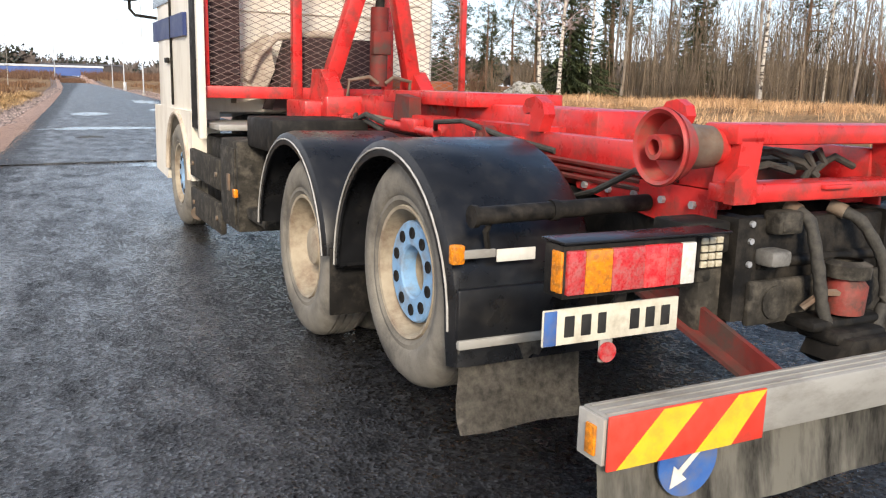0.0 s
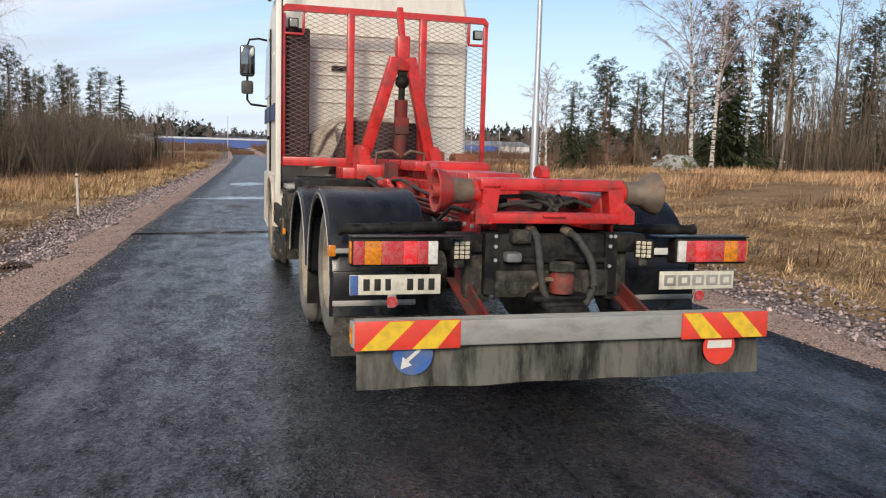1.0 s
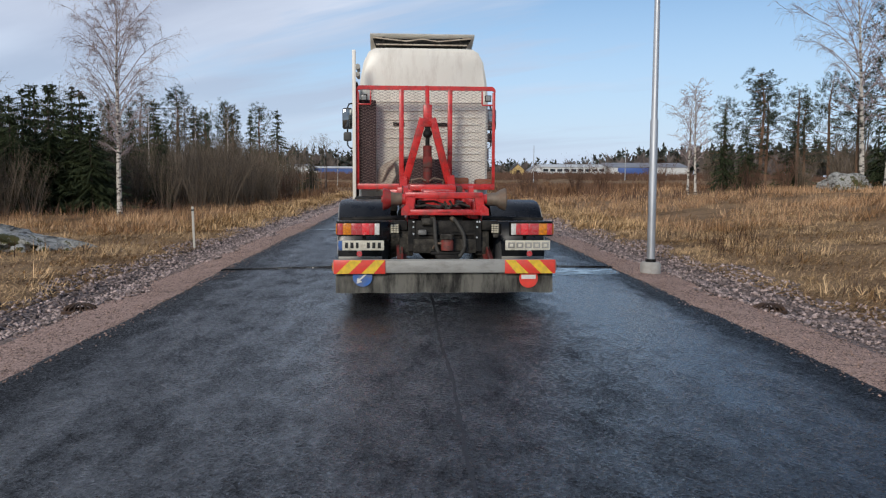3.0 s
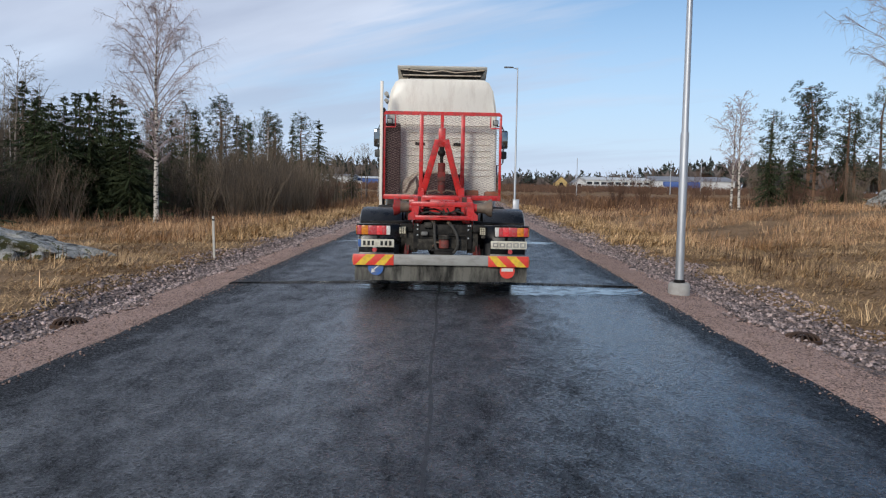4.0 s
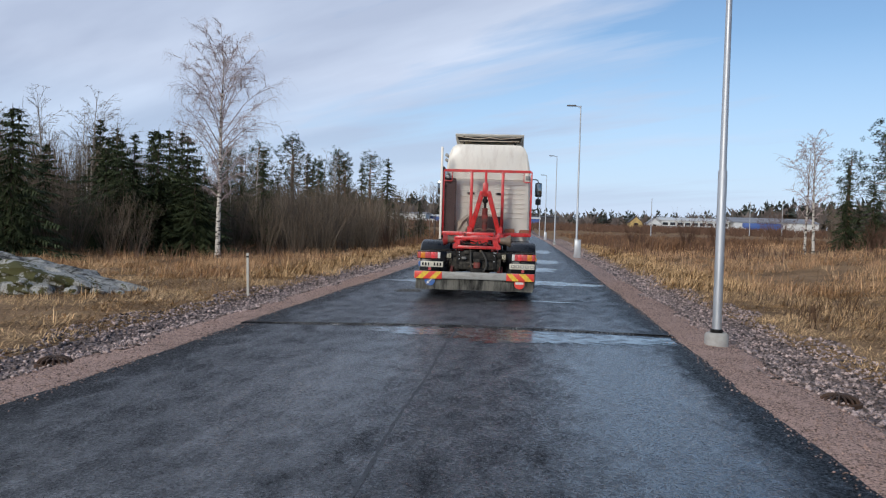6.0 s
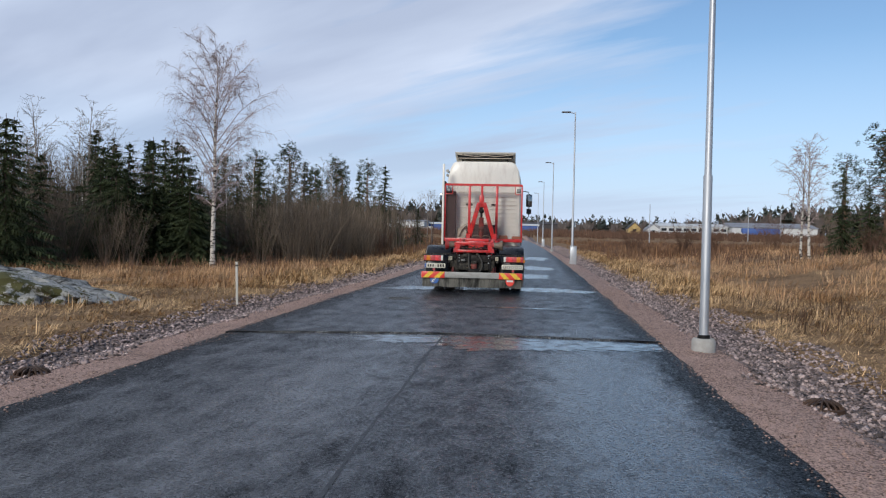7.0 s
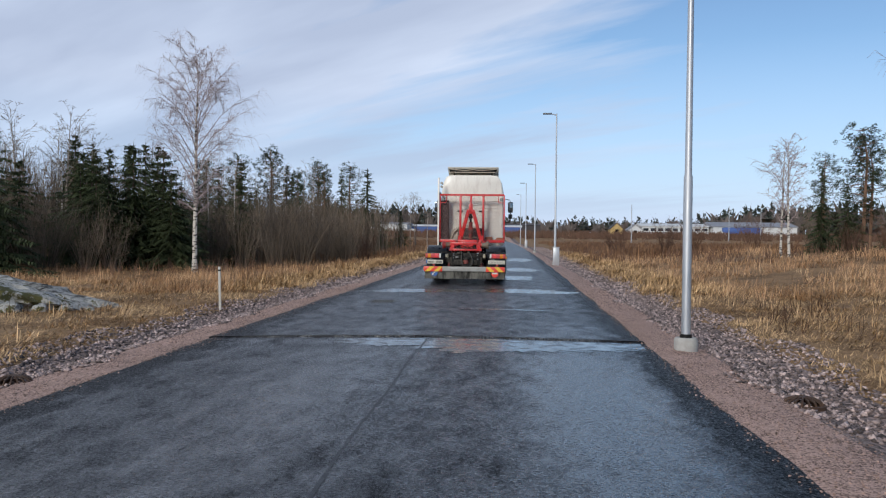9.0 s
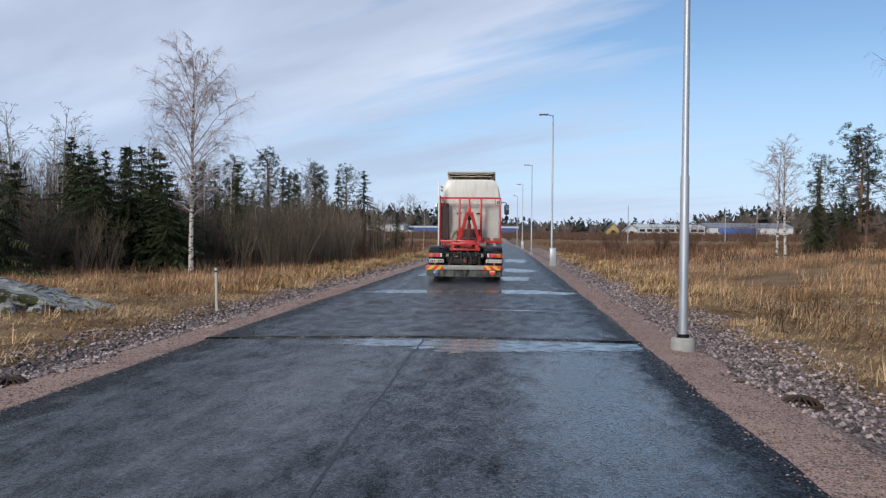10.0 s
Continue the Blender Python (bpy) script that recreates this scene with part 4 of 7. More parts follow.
for j in range(nz_):
    for i in range(nx_):
        bm.faces.new((grid[j][i], grid[j][i + 1], grid[j + 1][i + 1], grid[j + 1][i]))
bmesh.ops.solidify(bm, geom=bm.faces[:], thickness=0.01)
flap = tpart("splash_flap", bm, flap_rubber, "full-width black rubber flap streaked with dried mud")


def disc(bm, x, y0, y1, z, r, n=36, clip=9.0):
    pts = [(x + r * math.cos(k * math.tau / n), min(clip, z + r * math.sin(k * math.tau / n))) for k in range(n)]
    return prism(bm, pts, y0, y1, "y")


bm = bmesh.new()
disc(bm, -0.93, 0.02, 0.026, 0.372, 0.108, clip=0.408)
st = part("round_sticker", bm, sign_blue, flap, "blue round keep-left arrow sticker")
bm = bmesh.new()
prism(bm, [(-0.995, 0.298), (-0.935, 0.318), (-0.955, 0.335), (-0.885, 0.398), (-0.9, 0.408), (-0.968, 0.35), (-0.985, 0.365)], 0.0165, 0.0185, "y")
part("arrow", bm, sign_white, st, "white arrow", smooth=False)
bm = bmesh.new()
disc(bm, 0.91, 0.02, 0.026, 0.35, 0.105, clip=0.408)
st = part("round_sticker", bm, sign_red, flap, "red round no-entry sticker")
bm = bmesh.new()
box(bm, 0.83, 0.99, 0.0165, 0.0185, 0.345, 0.39)
part("bar", bm, sign_white, st, "white bar", smooth=False)

# rear lamps
for side in (-1, 1):
    bm = bmesh.new()
    box(bm, *sorted((1.225 * side, 0.735 * side)), 0.262, 0.36, 0.805, 0.965, 0.01)
    tl = tpart("tail_lamp", bm, chassis_black, "long tail lamp with red, amber and clear fields")
    fields = [(1.215, 1.155, lens_red), (1.155, 1.06, lens_amber), (1.06, 0.94, lens_red), (0.94, 0.86, lens_lit), (0.86, 0.8, lens_red), (0.8, 0.745, lens_white)]
    for a, b, mt in fields:
        bm = bmesh.new()
        box(bm, *sorted((a * side, b * side)), 0.248, 0.27, 0.82, 0.948, 0.004)
        part("lens", bm, mt, tl)
    bm = bmesh.new()
    box(bm, *sorted((1.232 * side, 1.222 * side)), 0.262, 0.31, 0.825, 0.945, 0.003)
    part("side_lens", bm, lens_amber, tl)
    bm = bmesh.new()
    box(bm, *sorted((1.23 * side, 0.6 * side)), 0.25, 0.37, 0.966, 0.974, 0.002)
    part("cover_plate", bm, fender_plastic, tl)
    # work lamp beside it
    turn = pose(0.575 * side, 0.36, 0.885, 0, 0, 0 if side < 0 else -35)
    bm = bmesh.new()
    box(bm, -0.058, 0.058, 0.0, 0.05, -0.06, 0.06, 0.01, turn)
    wl_ = tpart("work_lamp", bm, chassis_black, "square work lamp with a grid of lenses")
    for i in range(3):
        for j in range(4):
            bm = bmesh.new()
            box(bm, -0.045 + i * 0.032, -0.019 + i * 0.032, -0.008, 0.004, -0.05 + j * 0.026, -0.029 + j * 0.026, 0.003, turn)
            part("lens", bm, lens_led, wl_)
    bm = bmesh.new()
    box(bm, 0.585 * side - 0.03, 0.585 * side + 0.03, 0.37, 0.4, 0.78, 0.84, 0.01)
    tpart("lamp_foot", bm, chassis_grey)
    # plate holders hang below
    bm = bmesh.new()
    if side < 0:
        box(bm, -1.215, -0.695, 0.36, 0.37, 0.635, 0.748, 0.004)
        pl = tpart("number_plate", bm, plate_white, "weathered pale number plate with a blue end field")
        bm = bmesh.new()
        box(bm, -1.213, -1.168, 0.3565, 0.3595, 0.638, 0.745, 0.001)
        part("blue_field", bm, sign_blue, pl, "blue end field")
        xx = -1.145
        for wdt in (0.05, 0.05, 0.045, 0, 0.05, 0.05, 0.05):
            if wdt:
                bm = bmesh.new()
                box(bm, xx + 0.006, xx + wdt - 0.008, 0.3568, 0.3598, 0.659, 0.725, 0.002)
                part("bar", bm, black_paint, pl)
            xx += 0.062
    else:
        box(bm, 0.695, 1.215, 0.36, 0.37, 0.635, 0.748, 0.004)
        pl = tpart("maker_plate", bm, plate_white, "pale maker's plate with raised grey shapes")
        for k in range(5):
            bm = bmesh.new()
            x = 0.725 + 0.098 * k
            box(bm, x, x + 0.08, 0.3535, 0.3595, 0.66, 0.725, 0.003)
            sh = part("raised_shape", bm, alu, pl, smooth=False)
            bm = bmesh.new()
            box(bm, x + 0.02, x + 0.06, 0.3515, 0.354, 0.675, 0.71, 0.001)
            part("inset", bm, plate_white, sh, smooth=False)
    bm = bmesh.new()
    box(bm, *sorted((0.95 * side, 1.0 * side)), 0.362, 0.372, 0.56, 0.64, 0.008)
    rf = tpart("reflector_holder", bm, alu)
    bm = bmesh.new()
    disc(bm, 0.975 * side, 0.352, 0.361, 0.595, 0.032, 24)
    part("reflector", bm, lens_red, rf, "round red reflector")
    bm = bmesh.new()
    box(bm, *sorted((0.9 * side, 0.94 * side)), 0.37, 0.385, 0.7, 0.85, 0.003)
    tpart("plate_bracket", bm, chassis_black)

# hook-lift frame
bm = bmesh.new()
box(bm, -0.46, 0.44, 0.4, 0.56, 1.225, 1.295, 0.012)
for k in (-1, 1):
    prism(bm, [(0.44 * k, 1.25), (0.34 * k, 1.25), (0.36 * k, 1.09), (0.42 * k, 1.06), (0.46 * k, 1.06)], 0.4, 0.5, "y")
tail = tpart("rear_roller_frame", bm, red, "bright red rear roller frame with chipped paint")
bm = bmesh.new()
box(bm, -0.5, 0.5, 0.36, 0.48, 1.035, 1.1, 0.012)
prism(bm, [(-0.5, 1.035), (-0.5, 1.11), (-0.44, 1.16), (-0.4, 1.1), (-0.4, 1.035)], 0.355, 0.4, "y")
prism(bm, [(0.5, 1.035), (0.5, 1.11), (0.44, 1.16), (0.4, 1.1), (0.4, 1.035)], 0.355, 0.4, "y")
box(bm, -0.09, 0.05, 0.34, 0.37, 1.075, 1.09, 0.004)
part("lower_beam", bm, red, tail)
for k in (-1, 1):
    bm = bmesh.new()
    lathe(bm, [(0.0, 0.145), (-0.012, 0.15), (-0.02, 0.142), (-0.012, 0.128), (0.05, 0.11), (0.06, 0.03)], 36)
    lathe(bm, [(0.0, 0.148), (0.05, 0.125), (0.09, 0.088), (0.2, 0.078), (0.21, 0.03)], 36)
    lathe(bm, [(0.05, 0.05), (-0.035, 0.048), (-0.035, 0.03), (0.02, 0.028)], 20)
    ro = part("guide_roller", bm, steel_worn if k > 0 else roller_red, tail, "worn flanged steel guide roller")
    ro.matrix_local = (pose(-0.69, 0.5, 1.215) if k < 0 else pose(0.69, 0.5, 1.215, 0, 0, 180)) @ Matrix.Diagonal((1, 0.87, 0.87, 1))
    bm = bmesh.new()
    lathe(bm, [(0.055, 0.118), (0.09, 0.09), (0.2, 0.081)], 36)
    sl = part("sleeve", bm, steel_worn, ro, "bare worn steel sleeve")
    bm = bmesh.new()
    rod(bm, (0.44 * k, 0.5, 1.215), (0.56 * k, 0.5, 1.215), 0.06, n=18)
    part("roller_pin", bm, red, tail)
    bm = bmesh.new()
    box(bm, *sorted((0.42 * k, 0.34 * k)), 0.5, 1.7, 1.06, 1.2, 0.012)
    part("side_beam", bm, red, tail)
for pts in ([(-0.34, 0.53, 1.12), (-0.2, 0.5, 1.15), (-0.05, 0.52, 1.12), (0.02, 0.6, 1.16), (0.0, 0.9, 1.13)], [(-0.3, 0.55, 1.18), (-0.12, 0.56, 1.19), (0.0, 0.52, 1.15), (0.06, 0.5, 1.1)], [(0.0, 0.51, 1.19), (0.03, 0.5, 1.14), (0.01, 0.52, 1.09)], [(0.06, 0.51, 1.2), (0.09, 0.5, 1.15), (0.05, 0.53, 1.1)], [(0.3, 0.54, 1.13), (0.18, 0.53, 1.17), (0.1, 0.55, 1.13), (0.02, 0.7, 1.12)]):
    bm = bmesh.new()
    tube(bm, pts, 0.014, 7)
    tpart("hydraulic_hose", bm, hose_rubber, "black hydraulic hose")
bm = bmesh.new()
box(bm, -0.32, 0.32, 0.7, 1.4, 1.06, 1.12, 0.01)
tpart("tipping_frame", bm, red_dull)
for k in (-1, 1):
    bm = bmesh.new()
    rod(bm, (0.24 * k, 0.66, 1.14), (0.24 * k, 1.5, 1.14), 0.04, n=14)
    tpart("lock_rod", bm, chassis_black)
# sliding hook arm with its boxes
bm = bmesh.new()
box(bm, -0.2, 0.2, 1.5, 4.4, 1.1, 1.3, 0.015)
arm_ = tpart("lifting_arm", bm, red, "red box-section lifting arm")
bm = bmesh.new()
box(bm, -0.34, 0.3, 2.5, 3.7, 1.28, 1.36, 0.01)
part("top_cover", bm, red, arm_)
bm = bmesh.new()
box(bm, -0.27, 0.27, 3.5, 4.3, 1.12, 1.32, 0.02)
part("sleeve_box", bm, red, arm_)
for k in (-1, 1):
    bm = bmesh.new()
    prism(bm, [(1.6, 1.105), (1.6, 1.22), (3.0, 1.22), (3.4, 1.17), (5.0, 1.17), (5.0, 1.105)], 0.3 * k, 0.42 * k)
    fs = tpart("frame_side", bm, red, "red frame side plate with welded gussets")
    for gy in (1.75, 2.2, 2.65, 3.1, 3.7, 4.2):
        bm = bmesh.new()
        prism(bm, [(gy, 1.108), (gy + 0.09, 1.108), (gy + 0.07, 1.165), (gy + 0.02, 1.165)], 0.42 * k, 0.452 * k)
        part("gusset", bm, red, fs)
    # black strip stands in for the shaded gap between side plate and subframe
    bm = bmesh.new()
    box(bm, *sorted((0.31 * k, 0.405 * k)), 1.6, 5.0, 1.062, 1.103, 0.004)
    tpart("gap_strip", bm, chassis_black, "black strip painted for the shaded gap under the frame side")
    bm = bmesh.new()
    rod(bm, (0.43 * k, 2.05, 1.15), (0.5 * k, 2.05, 1.15), 0.055, n=18)
    rod(bm, (0.43 * k, 2.05, 1.15), (0.52 * k, 2.05, 1.15), 0.025, n=12)
    tpart("hinge_pin", bm, red_dull, "worn hinge pin with grease")
    bm = bmesh.new()
    box(bm, *sorted((0.43 * k, 0.5 * k)), 2.85, 3.05, 1.12, 1.2, 0.01)
    rod(bm, (0.47 * k, 2.6, 1.13), (0.47 * k, 3.3, 1.15), 0.028, n=12)
    tpart("lock_cylinder", bm, red, "small red locking cylinder")
    bm = bmesh.new()
    tube(bm, [(0.47 * k, 2.62, 1.15), (0.53 * k, 2.5, 1.2), (0.52 * k, 2.2, 1.22), (0.46 * k, 1.9, 1.16), (0.42 * k, 1.5, 1.12)], 0.014, 8)
    tpart("hydraulic_hose", bm, hose_rubber)
    bm = bmesh.new()
    tube(bm, [(0.42 * k, 0.7, 1.08), (0.5 * k, 0.85, 1.1), (0.53 * k, 1.05, 1.0), (0.47 * k, 1.3, 0.94), (0.42 * k, 1.6, 0.97)], 0.013, 8)
    tpart("hydraulic_hose", bm, hose_rubber)
    bm = bmesh.new()
    prism(bm, [(0.5, 0.9), (0.5, 1.06), (1.35, 1.06), (1.3, 0.98), (0.62, 0.9)], 0.422 * k, 0.436 * k)
    sp_ = tpart("splice_plate", bm, red, "red bolted splice plate")
    one = bmesh.new()
    rod(one, (0, 0, 0), (0.016 * k, 0, 0), 0.015, n=6)
    first = part("bolt", one, galvanised, sp_)
    for q in range(5):
        o = first if q == 0 else new("bolt", first.data)
        o.parent = sp_
        o.matrix_local = Matrix.Translation((0.436 * k, 0.6 + 0.16 * q, 1.0))
    bm = bmesh.new()
    prism(bm, [(1.6, 1.2), (1.56, 1.28), (1.58, 1.33), (1.64, 1.36), (1.72, 1.345), (1.75, 1.3), (1.73, 1.275), (1.68, 1.285), (1.67, 1.26), (1.69, 1.2)], 0.39 * k, 0.45 * k)
    tpart("container_lock", bm, red, "red container lock hook")
    bm = bmesh.new()
    prism(bm, [(3.05, 1.18), (3.05, 1.32), (3.25, 1.34), (3.3, 1.18)], 0.36 * k, 0.44 * k)
    tpart("container_lock", bm, red_dull)
    bm = bmesh.new()
    rod(bm, (0.36 * k, 1.2, 1.09), (0.36 * k, 3.2, 1.14), 0.055, n=16)
    cy_ = tpart("tipping_cylinder", bm, red, "red hydraulic tipping cylinder")
    bm = bmesh.new()
    rod(bm, (0.36 * k, 3.2, 1.14), (0.36 * k, 3.9, 1.16), 0.032, n=14)
    part("piston_rod", bm, steel_worn, cy_)
    for i in range(3):
        bm = bmesh.new()
        tube(bm, [(0.43 * k, 0.9, 1.02 + 0.03 * i), (0.45 * k, 1.6, 1.03 + 0.032 * i), (0.45 * k, 2.8, 1.05 + 0.03 * i), (0.44 * k, 4.4, 1.07 + 0.03 * i)], 0.012, 6)
        tpart("hydraulic_pipe", bm, red_dull, "worn red hydraulic pipe along the frame")
    bm = bmesh.new()
    tube(bm, [(0.46 * k, 3.4, 1.1), (0.52 * k, 3.55, 1.16), (0.5 * k, 3.75, 1.1), (0.44 * k, 3.9, 1.14)], 0.018, 8)
    tpart("hydraulic_hose", bm, hose_rubber)
    bm = bmesh.new()
    tube(bm, [(0.46 * k, 3.3, 1.14), (0.54 * k, 3.5, 1.2), (0.52 * k, 3.75, 1.15), (0.44 * k, 3.95, 1.18)], 0.018, 8)
    tpart("hydraulic_hose", bm, hose_rubber)
bm = bmesh.new()
box(bm, -0.62, 0.62, 4.55, 5.05, 1.1, 1.26, 0.015)
box(bm, -0.5, 0.5, 4.4, 4.55, 1.14, 1.3, 0.015)
tpart("front_cross_beam", bm, red, "wide red cross beam under the hook tower")
# hook tower
bm = bmesh.new()
for k in (-1, 1):
    beam(bm, (0.4 * k, 4.78, 1.24), (0.075 * k, 4.58, 2.42), 0.12, 0.13, (0, 1, 0), 0.012)
    prism(bm, [(4.5, 1.2), (4.5, 1.34), (4.7, 1.5), (4.9, 1.5), (5.0, 1.2)], 0.33 * k, 0.45 * k)
tower = tpart("hook_tower", bm, red, "red A-shaped hook tower")
bm = bmesh.new()
box(bm, -0.068, 0.068, 4.52, 4.66, 2.28, 2.64, 0.014)
part("head_plate", bm, red, tower)
bm = bmesh.new()
beam(bm, (0, 4.6, 2.56), (0.0, 4.78, 2.95), 0.065, 0.08, (0, 1, 0), 0.01)
part("hook_neck", bm, red, tower)
bm = bmesh.new()
rod(bm, (0, 4.62, 1.38), (0, 4.6, 1.98), 0.07, n=20)
box(bm, -0.075, 0.075, 4.53, 4.6, 1.62, 1.8, 0.012)
cyl_ = tpart("tower_cylinder", bm, red_dull, "worn red upright hydraulic cylinder")
bm = bmesh.new()
rod(bm, (0, 4.6, 1.98), (0, 4.58, 2.12), 0.035, n=14)
bmesh.ops.create_uvsphere(bm, u_segments=16, v_segments=10, radius=0.075, matrix=Matrix.Translation((0, 4.58, 2.17)))
box(bm, -0.045, 0.045, 4.55, 4.61, 2.2, 2.36, 0.01)
part("cylinder_eye", bm, chassis_black, cyl_, "greasy black cylinder eye")
bm = bmesh.new()
tube(bm, [(-0.26, 4.6, 1.3), (-0.26, 4.58, 1.42), (-0.1, 4.55, 1.45), (-0.03, 4.55, 1.4)], 0.016, 8)
tube(bm, [(0.26, 4.6, 1.3), (0.26, 4.58, 1.42), (0.1, 4.55, 1.45), (0.03, 4.55, 1.4)], 0.016, 8)
part("feed_pipe", bm, steel_worn, cyl_)

# headboard guard with expanded mesh
GX0, GX1, GZ0, GZ1, GY = -1.19, 1.22, 1.25, 3.03, 5.47
bm = bmesh.new()
box(bm, GX0, GX1, GY - 0.035, GY + 0.035, GZ0, GZ0 + 0.1, 0.008)
guard = tpart("headboard_frame", bm, red, "red welded headboard guard frame")
for x in (GX0 + 0.025, GX1 - 0.025):
    bm = bmesh.new()
    box(bm, x - 0.025, x + 0.025, GY - 0.03, GY + 0.03, GZ0 + 0.1, GZ1 - 0.1, 0.008)
    part("upright", bm, red, guard)
for x in (-0.41, 0.43):
    bm = bmesh.new()
    box(bm, x - 0.04, x + 0.04, GY - 0.06, GY + 0.03, GZ0 - 0.12, GZ1 - 0.06, 0.008)
    part("upright", bm, red, guard)
bm = bmesh.new()
prism(bm, [(GX0, GZ1 - 0.11), (GX0, GZ1 - 0.05), (GX0 + 0.05, GZ1), (GX1 - 0.05, GZ1), (GX1, GZ1 - 0.05), (GX1, GZ1 - 0.11), (GX1 - 0.05, GZ1 - 0.07), (GX0 + 0.05, GZ1 - 0.07)], GY - 0.035, GY + 0.035, "y")
part("top_rail", bm, red, guard, smooth=False)


def lattice(name, x0, x1, z0, z1, w, h, mat, holes=()):
    """Expanded metal: two sets of slanted strands clipped to the frame."""
    bm = bmesh.new()
    slope = h / w
    for sgn in (1, -1):
        c0 = (z0 - sgn * slope * (x0 if sgn < 0 else x1)) - 0.2
        lo = min(z0 - sgn * slope * x for x in (x0, x1))
        hi = max(z1 - sgn * slope * x for x in (x0, x1))
        c = lo
        while c < hi:
            xa, xb = sorted(((z0 - c) / (sgn * slope), (z1 - c) / (sgn * slope)))
            xa, xb = max(xa, x0), min(xb, x1)
            if xb - xa > 0.02:
                segs = [(xa, xb)]
                for hx0, hx1, hz0, hz1 in holes:
                    ha, hb = sorted(((hz0 - c) / (sgn * slope), (hz1 - c) / (sgn * slope)))
                    ha, hb = max(ha, hx0), min(hb, hx1)
                    if hb > ha:
                        segs = [(a, b) for s0, s1 in segs for a, b in ((s0, min(s1, ha)), (max(s0, hb), s1)) if b - a > 0.01]
                for a, b in segs:
                    beam(bm, (a, GY + 0.002 * sgn, c + sgn * slope * a), (b, GY + 0.002 * sgn, c + sgn * slope * b), 0.004, 0.0045, (0, 1, 0), 0)
            c += h
    return part(name, bm, mat, guard, "galvanised expanded metal mesh", smooth=False)


mesh_steel = material("dull_mesh_steel", (0.17, 0.12, 0.105), (0.28, 0.2, 0.18), 15, 0.5, 0.7, metal=0.4)
lattice("wire_mesh", GX0 + 0.04, GX1 - 0.04, GZ0 + 0.09, GZ1 - 0.06, 0.118, 0.05, mesh_steel, [(-1.2, -0.93, 2.72, 3.1), (0.98, 1.3, 2.7, 3.1)])
for k, (xa, xb) in enumerate(((-1.17, -0.94), (0.99, 1.19))):
    bm = bmesh.new()
    box(bm, xa, xb, GY - 0.03, GY + 0.03, 2.7, 2.725, 0.004)
    e = xb if k == 0 else xa
    box(bm, e - 0.012, e + 0.012, GY - 0.03, GY + 0.03, 2.725, 2.95, 0.004)
    part("corner_frame", bm, red, guard)
    bm = bmesh.new()
    xm = (xa + xb) / 2
    box(bm, xm - 0.055, xm + 0.055, GY - 0.06, GY + 0.0, 2.77, 2.88, 0.012)
    lw = tpart("work_lamp", bm, chassis_black, "square black work lamp on the headboard")
    bm = bmesh.new()
    box(bm, xm - 0.043, xm + 0.043, GY - 0.066, GY - 0.058, 2.782, 2.868, 0.006)
    part("lens", bm, lens_grey, lw)

# cab
def shell(bm, sections):
    """Join closed outlines (x, z) standing at each y into a skin."""
    rings = [[bm.verts.new((x, y, z)) for x, z in outline] for y, outline in sections]
    n = len(rings[0])
    for a, b in zip(rings, rings[1:]):
        for k in range(n):
            bm.faces.new((a[k], a[(k + 1) % n], b[(k + 1) % n], b[k]))
    bm.faces.new(rings[0])
    bm.faces.new(rings[-1][::-1])
    return bm


def cab_outline(w, z0, zs, zt, inset):
    right = [(w, z0), (w, zs), (w - 0.03, zs + (zt - zs) * 0.35), (w - inset * 0.5, zs + (zt - zs) * 0.72), (w - inset, zt - 0.07), (w - inset - 0.1, zt - 0.01), (w - inset - 0.3, zt)]
    return right + [(-x, z) for x, z in reversed(right)]


bm = bmesh.new()
shell(bm, [(6.02, cab_outline(1.12, 1.12, 2.85, 3.7, 0.17)), (6.06, cab_outline(1.16, 1.1, 2.9, 3.76, 0.18)), (7.3, cab_outline(1.2, 1.05, 2.9, 3.8, 0.2)), (7.8, cab_outline(1.19, 1.0, 2.8, 3.62, 0.22)), (8.12, cab_outline(1.12, 1.0, 2.4, 2.9, 0.2)), (8.2, cab_outline(1.08, 1.02, 2.0, 2.4, 0.2))])
cab = tpart("cab", bm, cream, "cream high-roof sleeper cab streaked with dirt")
# back wall details behind the mesh
for k in range(9):
    bm = bmesh.new()
    box(bm, 0.2, 1.02, 6.0, 6.03, 1.75 + 0.13 * k, 1.775 + 0.13 * k, 0.008)
    part("wall_rib", bm, cream, cab)
for k in range(6):
    bm = bmesh.new()
    box(bm, -0.8, 0.16, 6.0, 6.03, 2.0 + 0.16 * k, 2.02 + 0.16 * k, 0.008)
    part("wall_rib", bm, cream, cab)
for x in (-0.55, 0.25):
    bm = bmesh.new()
    box(bm, x, x + 0.2, 5.98, 6.01, 2.38, 2.44, 0.008)
    part("vent_slot", bm, chassis_black, cab)
bm = bmesh.new()
prism(bm, [(-0.85, 1.2), (-0.8, 1.62), (-0.55, 1.8), (-0.5, 1.5), (-0.62, 1.25)], 5.8, 6.0, "y")
tube(bm, [(-0.75, 5.78, 1.4), (-0.66, 5.74, 1.62), (-0.5, 5.74, 1.78), (-0.1, 5.76, 1.82), (0.15, 5.78, 1.8)], 0.035, 10)
tpart("air_intake", bm, cream_dirty, "dirty beige air intake duct behind the cab")
bm = bmesh.new()
prism(bm, [(-0.58, 1.15), (-0.38, 1.78), (0.42, 1.78), (0.5, 1.15)], 5.62, 5.95, "y")
tpart("engine_cover", bm, radiator_dark, "dark ribbed engine cover behind the cab")
bm = bmesh.new()
box(bm, -1.17, -0.85, 5.6, 5.95, 1.3, 2.8, 0.02)
cooler = tpart("cooler_box", bm, radiator_dark, "tall dark cooler behind the cab")
